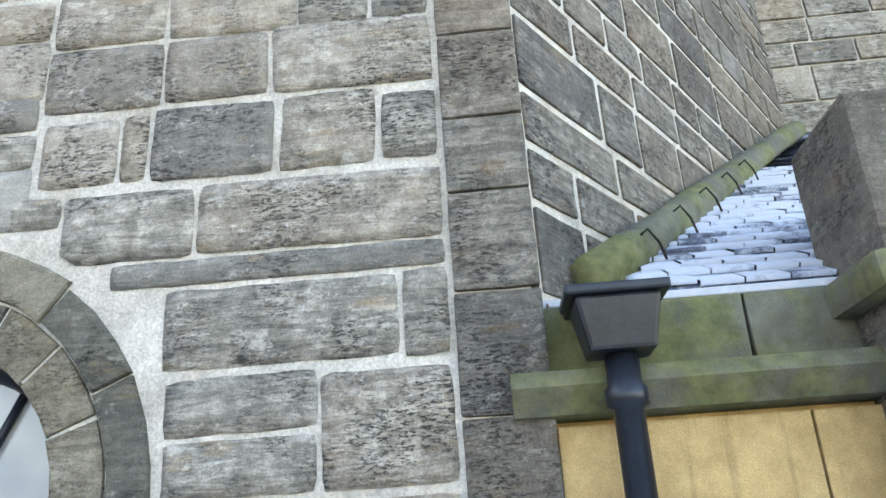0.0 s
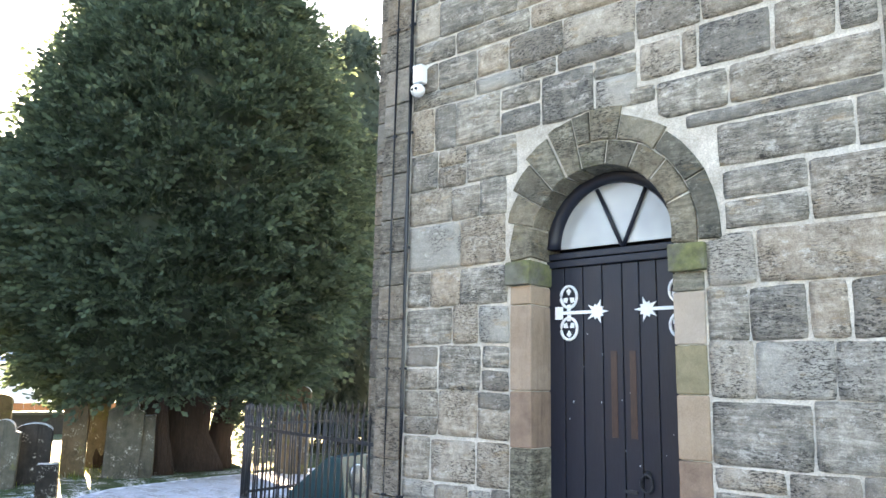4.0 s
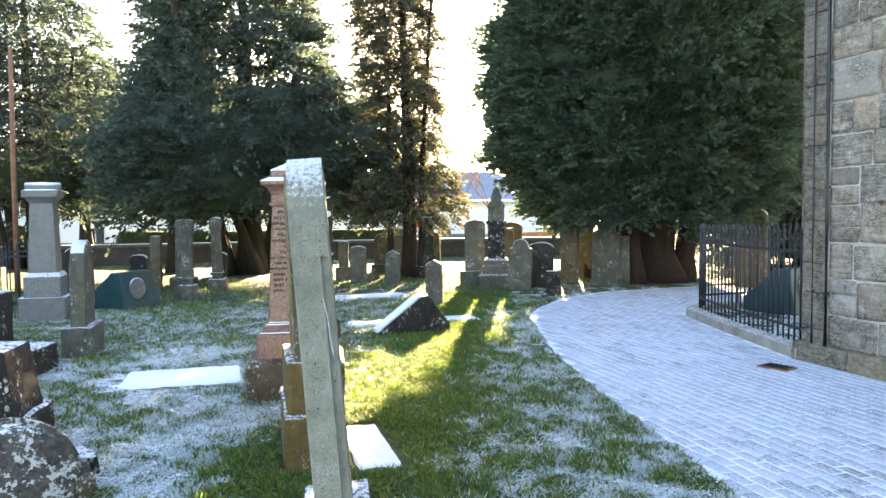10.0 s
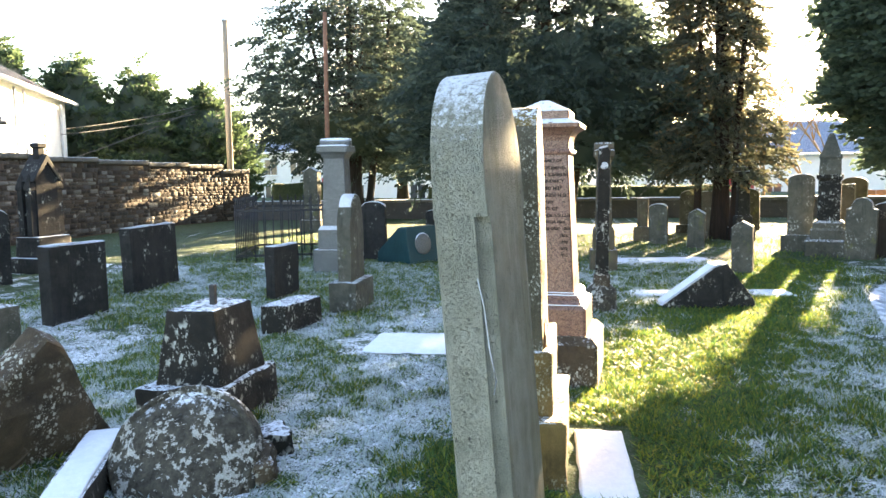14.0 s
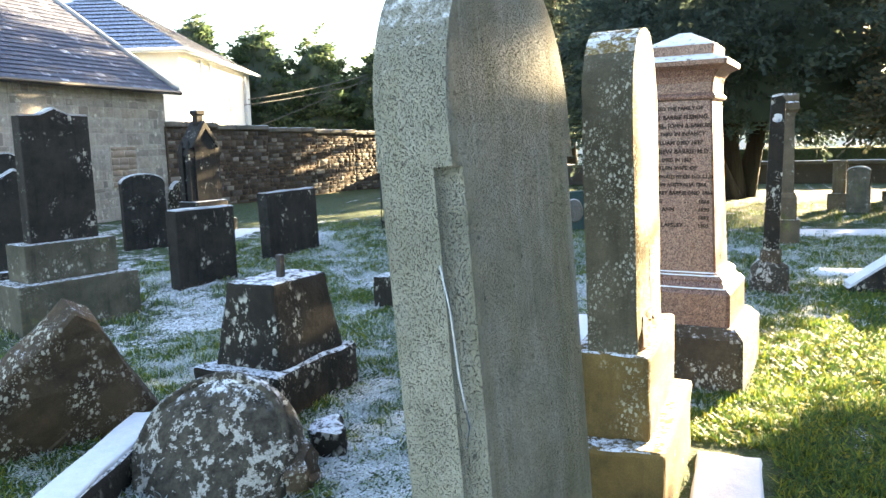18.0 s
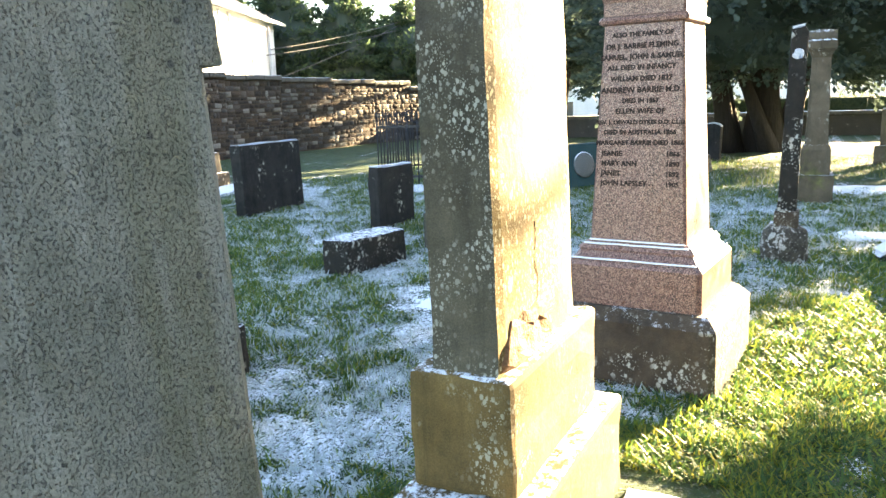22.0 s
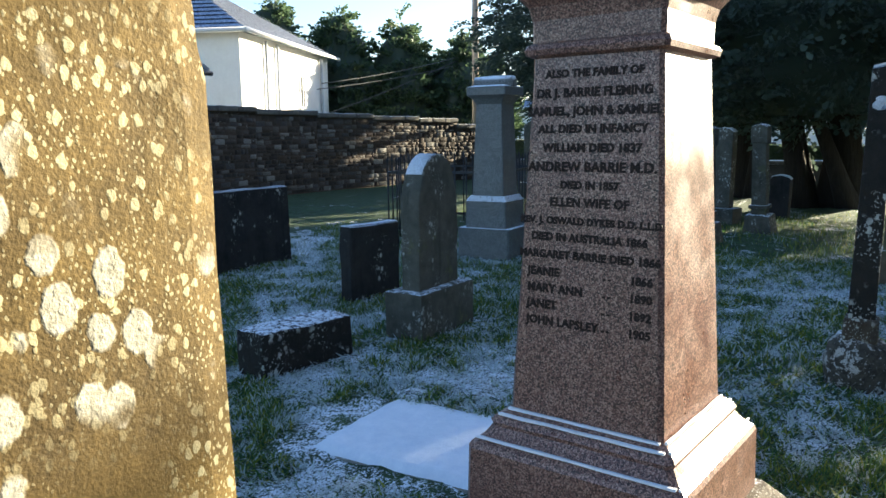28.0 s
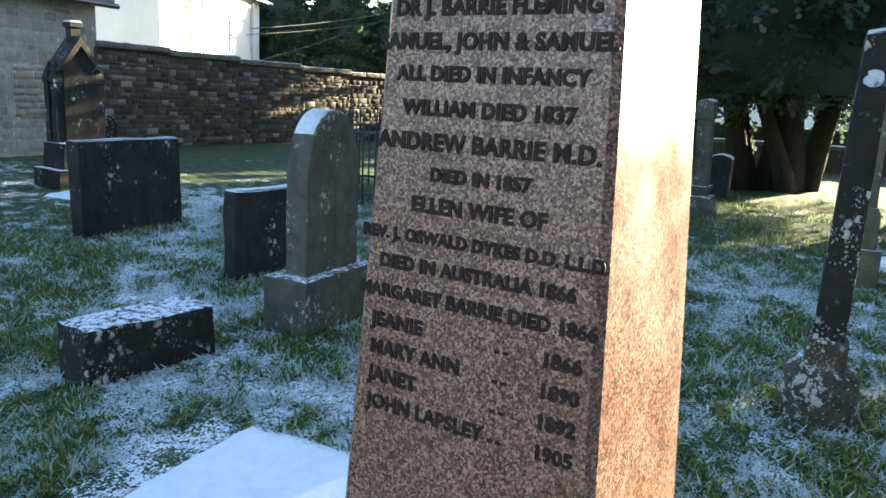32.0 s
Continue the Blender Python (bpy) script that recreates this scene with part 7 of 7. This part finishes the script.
    for d in np.linspace(0.25, 8.2, 20):
        wx, wy = 2.2 + cx * d, WY + 0.02 + cy * d
        line.append((wx + 0.05, wy - 0.03, z0 + max(wy - y0, -0.05) * math.tan(radians(slant)) + 0.08))
    part("mossy_flashing", rough(tube(line, 0.10, 8), 0.02, 0.1), MOSSY_STONE, t, "mossy flashing along the wall")
    for k in range(5):
        p = Vector(line[k + 1])
        part("ivy_stem", tube([p + Vector((0.0, -0.09, 0.02)), p + Vector((0.06, -0.11, 0.06)), p + Vector((0.10, -0.10, 0.0)), p + Vector((0.12, -0.09, -0.07))], 0.006, 5), DARK_BARK, t)
    # hopper and downpipe
    h = thing("rainwater_hopper", pose(2.42, y - 0.17, 2.985) @ Matrix.Diagonal((1.3, 1.2, 1.05, 1)), "dark blue-black cast hopper head and downpipe", "drainpipe")
    bm = block(0.20, 0.17, 0.16, 0.012, (0, 0, 0), top=1.0)
    for v in bm.verts:
        if v.co.z < 0.08:
            v.co.x *= 0.78
            v.co.y *= 0.8
    part("hopper_box", bm, PIPE_PAINT, h)
    part("hopper_rim", block(0.245, 0.20, 0.03, 0.008, (0, 0, 0.16)), PIPE_PAINT, h)
    part("pipe", turned([(0.036, -2.8), (0.036, -0.16), (0.05, -0.15), (0.05, -0.10), (0.04, -0.09), (0.04, 0.01)], 16), PIPE_PAINT, h)
    part("gutter_spout", block(0.12, 0.3, 0.06, 0.01, (-0.05, 0.18, 0.16)), PIPE_PAINT, h)


side_building()


# ---- rubble stones of the tower front ----
def arch_reach(z, side):
    """How far the door surround reaches sideways at a height; None above it."""
    if z < 2.40:
        return JL - 0.185 if side < 0 else JR + 0.205
    if z < 2.60:
        return JL - 0.205 if side < 0 else JR + 0.225
    rise = z - SPRING
    out = 0.78 + 0.22 * min(max(rise / 0.9, 0.0), 1.0) if side < 0 else 0.92 + 0.06 * min(max(rise / 0.9, 0.0), 1.0)
    if rise >= out:
        return None
    return DX + side * math.sqrt(out ** 2 - max(rise, 0.0) ** 2)


def tower_stones():
    """Rubble of the tower front: coursed blocks of uneven size with broad, rough lime joints."""
    rng = random.Random(11)
    # stones that stand out: x from, x to, z from, z to
    large = ((0.91, 1.73, 3.07, 3.36), (0.70, 1.90, 3.375, 3.475), (0.50, 0.995, 3.485, 3.76), (1.01, 1.90, 3.485, 3.76), (1.46, 1.90, 2.65, 3.03), (0.93, 1.45, 2.85, 3.045), (0.92, 1.45, 2.65, 2.835), (0.80, 1.115, 2.29, 2.63), (1.13, 1.90, 2.29, 2.63),
             (0.38, 0.685, 3.80, 4.08), (0.695, 0.80, 3.80, 4.09), (0.815, 1.285, 3.79, 4.10), (1.31, 1.67, 3.79, 4.11), (1.69, 1.90, 3.80, 4.08), (0.22, 0.49, 3.64, 3.77), (1.74, 1.90, 3.06, 3.37))
    left = [0.17, 0.50, 0.86, 1.22, 1.58, 1.95, 2.27, 2.59, 2.99, 3.29, 3.64, 4.05, 4.20, 4.48, 4.70, 5.05, 5.4, 5.8, 6.2, 6.6]
    right = [0.12, 0.42, 0.80, 1.17, 1.58, 1.93, 2.28]
    upper = [4.12, 4.42, 4.72, 5.05, 5.4, 5.8, 6.2, 6.6]

    def stone_block(x0, x1, z0, z1, seed, g):
        w, h = x1 - x0 - 2 * g, z1 - z0 - 2 * g
        if w < 0.05 or h < 0.03:
            return
        nx, nz = max(3, round(w / 0.045)), max(3, round(h / 0.045))
        tilt_a, tilt_b = rng.uniform(-0.010, 0.010), rng.uniform(-0.010, 0.010)
        bm = bmesh.new()
        rows = []
        for j in range(nz + 1):
            row = []
            for i in range(nx + 1):
                u, v = i / nx, j / nz
                cu, cv = min(u, 1 - u) * w, min(v, 1 - v) * h
                # chipped corners, a slightly tilted and ragged outline, a rough face
                pull = 0.006 * max(0.0, 1 - cu / 0.04) * max(0.0, 1 - cv / 0.04)
                x = x0 + g + u * w + (pull if u < 0.5 else -pull) + tilt_a * (v - 0.5) + 0.005 * noise.noise(Vector((v * h * 9.0, 5.0, seed))) + 0.003 * noise.noise(Vector((v * h * 30.0, 2.0 + u, seed)))
                z = z0 + g + v * h + (pull if v < 0.5 else -pull) + tilt_b * (u - 0.5) + 0.006 * noise.noise(Vector((u * w * 7.0, seed, 0))) + 0.003 * noise.noise(Vector((u * w * 30.0, seed, 3.0 + v)))
                edge = min(cu, cv)
                y = -0.003 + 0.006 * noise.noise(Vector((x * 14, seed, z * 14))) if edge < 1e-6 else -0.008 - 0.005 * min(edge / 0.06, 1.0) + 0.007 * noise.noise(Vector((x * 8, seed, z * 12))) + 0.005 * noise.noise(Vector((x * 22, seed, z * 44)))
                d = math.hypot(x - DX, z - SPRING)
                out = abs((arch_reach(z, -1 if x < DX else 1) or DX) - DX)
                if z > 2.6 and abs(x - DX) < out + 0.01 and d > 1e-3:
                    x += (1 if x > DX else -1) * (out + 0.012 - abs(x - DX))
                row.append(bm.verts.new((x, y, z)))
            rows.append(row)
        for lo, hi in zip(rows, rows[1:]):
            for i in range(nx):
                bm.faces.new((lo[i], lo[i + 1], hi[i + 1], hi[i]))
        ring = rows[0] + [r[-1] for r in rows[1:]] + rows[-1][-2::-1] + [r[0] for r in rows[-2:0:-1]]
        back = [bm.verts.new((v.co.x, 0.05, v.co.z)) for v in ring]
        for i in range(len(ring)):
            k = (i + 1) % len(ring)
            bm.faces.new((ring[k], ring[i], back[i], back[k]))
        ob = part("stone", smooth(bm), WALL_STONE, wall_front)
        ob.location = (0, WY + rng.uniform(-0.004, 0.003), 0)

    for k, (x0, x1, z0, z1) in enumerate(large):
        stone_block(x0, x1, z0, z1, 3.3 * k, 0.003)
    for side, courses in ((-1, left), (1, right), (0, upper)):
        for z0, z1 in zip(courses, courses[1:]):
            if side == 0:
                lo, hi = 0.36, 1.90
            else:
                reach = [q for q in (arch_reach(z, side) for z in (z0 + 0.02, (z0 + z1) / 2, z1 - 0.02)) if q is not None]
                edge = (min(reach) if side < 0 else max(reach)) if reach else 0.36
                if side < 0 and z0 >= 3.6:
                    edge = 0.20 if z1 < 3.7 else 0.36
                lo, hi = (-1.845, edge - 0.005) if side < 0 else (edge + 0.005, 1.90)
            if hi - lo < 0.1:
                continue
            xs = [lo]
            while True:
                nxt = xs[-1] + rng.uniform(0.22, 0.62) * (1.0 if z1 - z0 > 0.25 else 1.3)
                if nxt > hi - 0.16:
                    break
                xs.append(nxt)
            xs.append(hi)
            for k, (a, b) in enumerate(zip(xs, xs[1:])):
                g = rng.choice((0.003, 0.005, 0.008, 0.011))
                split = z1 - z0 > 0.33 and b - a < 0.45 and rng.random() < 0.35
                if split:
                    m = z0 + (z1 - z0) * rng.uniform(0.4, 0.65)
                    stone_block(a, b, z0, m, z0 * 7 + k, g)
                    stone_block(a, b, m, z1, z0 * 9 + k, g)
                else:
                    stone_block(a, b, z0, z1 + rng.uniform(-0.02, 0.02), z0 * 7 + k, g)


tower_stones()


# ---- setts of the path ----
def setts():
    L, W = 0.205, 0.102
    gx, gy = np.meshgrid(np.arange(-10.8, 11.8, L), np.arange(2.4, 11.2, W), indexing="ij")
    row = np.arange(gx.shape[1])
    gx = gx + (row % 2)[None] * L / 2
    rng = np.random.RandomState(6)
    x, y = gx.ravel(), gy.ravel()
    ok = inside(x, y, PATH_EDGE) & inside(x + L, y, PATH_EDGE) & inside(x, y + W, PATH_EDGE) & inside(x + L, y + W, PATH_EDGE)
    x, y = x[ok], y[ok]
    near = (x > -2.3) & (x < -0.1) & (y > 3.95) & (y < 6.1)
    unit = np.array([(0.005, 0.005, -0.04), (L - 0.005, 0.005, -0.04), (L - 0.005, W - 0.005, -0.04), (0.005, W - 0.005, -0.04),
                     (0.006, 0.006, -0.008), (L - 0.006, 0.006, -0.008), (L - 0.006, W - 0.006, -0.008), (0.006, W - 0.006, -0.008),
                     (0.016, 0.015, 0.0), (L - 0.016, 0.015, 0.0), (L - 0.016, W - 0.015, 0.0), (0.016, W - 0.015, 0.0)])
    quads = np.array([(8, 9, 10, 11), (4, 5, 9, 8), (5, 6, 10, 9), (6, 7, 11, 10), (7, 4, 8, 11), (0, 1, 5, 4), (1, 2, 6, 5), (2, 3, 7, 6), (3, 0, 4, 7)])
    def many(px, py):
        n = len(px)
        v = unit[None] + np.stack([px, py, rng.uniform(-0.003, 0.004, n)], 1)[:, None]
        v[:, 8:, 2] += rng.uniform(-0.0025, 0.0025, (n, 4))
        return v.reshape(-1, 3), (np.arange(n)[:, None, None] * 12 + quads[None]).reshape(-1, 4)
    floor = tagged(new("pavement"), "churchyard path of small setts under white frost", "path", kind="structure")
    v, f = many(x[~near], y[~near])
    tagged(part("setts", quick_mesh("setts", v, f, SETTS), None, floor), kind="stuff")
    one = quick_mesh("sett", unit, quads, SETTS)
    for px, py in zip(x[near], y[near]):
        part("sett", one, None, floor).location = (px, py, rng.uniform(-0.003, 0.004))
    d = thing("drain_cover", pose(-1.82, 5.68, 0.006, 0, 0, 20), "rusty iron drain cover set in the path", "drain cover")
    part("frame", block(0.30, 0.22, 0.02, 0.004, (0, 0, -0.01)), RUST, d)
    for k in range(5):
        part("slot_bar", block(0.03, 0.18, 0.012, 0.002, (-0.11 + 0.055 * k, 0, 0.008)), BLACK_IRON, d)


setts()


# ---- grass ----
def grass(name, count, x0, x1, y0, y1, length, seed):
    rng = np.random.RandomState(seed)
    x, y = rng.uniform(x0, x1, count), rng.uniform(y0, y1, count)
    thick = 0.5 + 0.5 * np.sin(2.3 * x + 1.1 * np.sin(1.7 * y)) * np.sin(2.9 * y + 0.9 * np.sin(2.1 * x)) + 0.35 * np.sin(7.1 * x + 3.3 * y) * np.sin(6.3 * y - 2.2 * x)
    cover = frost_cover(x, y)
    edge = np.clip(1 - np.abs(y - (3.25 - 0.25 * (x + 0.4))) / 0.5, 0, 1) * value_noise(x, y, 0.3, 31)
    tuft = np.clip((value_noise(x, y, 0.19, 33) * 0.6 + value_noise(x, y, 0.45, 34) * 0.4 - 0.42) / 0.25, 0, 1)
    thick = np.clip(0.25 * thick + 0.95 * tuft, 0, 1.2) * (1 - 0.7 * cover) + 0.6 * edge
    ok = rng.uniform(0, 1, count) < np.clip(0.20 + 0.9 * thick, 0.06, 1)
    ok &= ~inside(x, y, PATH_EDGE)
    for bx0, bx1, by0, by1 in ((-3.26, -2.48, -0.6, 0.56), (-1.0, 0.09, 1.22, 1.58), (-1.05, 0.0, 0.85, 1.35), (0.4, 1.2, 0.78, 1.05), (-2.6, -1.85, 0.77, 1.51), (-10.3, -9.3, 1.9, 4.1)):
        ok &= ~((x > bx0) & (x < bx1) & (y > by0) & (y < by1))
    x, y, thick, cover = x[ok], y[ok], thick[ok], cover[ok]
    n = len(x)
    tall = length * rng.uniform(0.45, 1.25, n) * (0.5 + 0.9 * np.clip(thick, 0, 1.2))
    a, tilt = rng.uniform(0, 6.283, n), rng.uniform(0.2, 1.1, n)
    w = 0.0022 + 0.0016 * rng.uniform(0, 1, n)
    base = np.stack([x, y, land(x, y) - 0.004], 1)
    lean = np.stack([np.cos(a) * tilt, np.sin(a) * tilt, np.ones(n)], 1)
    lean /= np.linalg.norm(lean, axis=1)[:, None]
    side = np.stack([-np.sin(a), np.cos(a), np.zeros(n)], 1) * w[:, None]
    mid = base + lean * (tall * 0.55)[:, None]
    tip = mid + (lean * np.array([1.6, 1.6, 0.55])) * (tall * 0.45)[:, None]
    v = np.stack([base - side, base + side, mid + side * 0.8, mid - side * 0.8, tip], 1).reshape(-1, 3)
    k = np.arange(n)[:, None] * 5
    f = np.concatenate([k + np.array([[0, 1, 2]]), k + np.array([[0, 2, 3]]), k + np.array([[3, 2, 4]])])
    me = quick_mesh(name, v, f, BLADES)
    me.attributes.new("frost", "FLOAT", "POINT").data.foreach_set("value", np.repeat(cover - 0.9 * melted(x, y), 5).astype(np.float32))
    return tagged(part(name, me, None), "short winter grass blades touched with frost", "grass", kind="stuff")


def turf_leaves(name, count, x0, x1, y0, y1, size, seed):
    """Small bent leaves and moss tips that lie close on the turf, many of them rimed."""
    rng = np.random.RandomState(seed)
    x, y = rng.uniform(x0, x1, count), rng.uniform(y0, y1, count)
    ok = ~inside(x, y, PATH_EDGE)
    for bx0, bx1, by0, by1 in ((-3.26, -2.48, -0.6, 0.56), (-1.0, 0.09, 1.22, 1.58), (-1.05, 0.0, 0.85, 1.35), (0.4, 1.2, 0.78, 1.05), (-2.6, -1.85, 0.77, 1.51)):
        ok &= ~((x > bx0) & (x < bx1) & (y > by0) & (y < by1))
    ok &= rng.uniform(0, 1, count) < 1 - 0.8 * frost_cover(x, y)
    x, y = x[ok], y[ok]
    n = len(x)
    a, lift = rng.uniform(0, 6.283, n), rng.uniform(-0.1, 0.9, n)
    s = size * rng.uniform(0.5, 1.5, n)
    base = np.stack([x, y, land(x, y) + rng.uniform(-0.004, 0.016, n)], 1)
    along = np.stack([np.cos(a), np.sin(a), lift], 1) * s[:, None]
    side = np.stack([-np.sin(a), np.cos(a), rng.uniform(-0.5, 0.5, n)], 1) * (s * 0.13)[:, None]
    v = np.stack([base - side, base + side, base + along], 1).reshape(-1, 3)
    me = quick_mesh(name, v, np.arange(3 * n).reshape(-1, 3), BLADES)
    me.attributes.new("frost", "FLOAT", "POINT").data.foreach_set("value", np.repeat(np.clip(frost_cover(x, y) * 1.1 + 0.12, 0, 1) - 0.9 * melted(x, y), 3).astype(np.float32))
    return tagged(part(name, me, None), "low matted grass leaves, many white with rime", "grass", kind="stuff")


turf_leaves("turf_leaves", 300000, -3.6, 2.4, -2.4, 3.7, 0.034, 41)
turf_leaves("turf_leaves", 220000, -9.0, -3.6, -4.6, 4.6, 0.040, 42)
grass("grass", 330000, -3.6, 2.6, -2.6, 3.75, 0.05, 1)
grass("grass", 190000, -9.5, -3.6, -5.5, 5.6, 0.06, 2)
grass("grass", 45000, -3.6, 2.0, -6.5, -2.6, 0.07, 3)
grass("grass", 24000, 2.6, 8.0, -5.0, 2.8, 0.06, 5)
grass("grass", 30000, -14.0, -9.5, -5.0, 9.0, 0.09, 4)
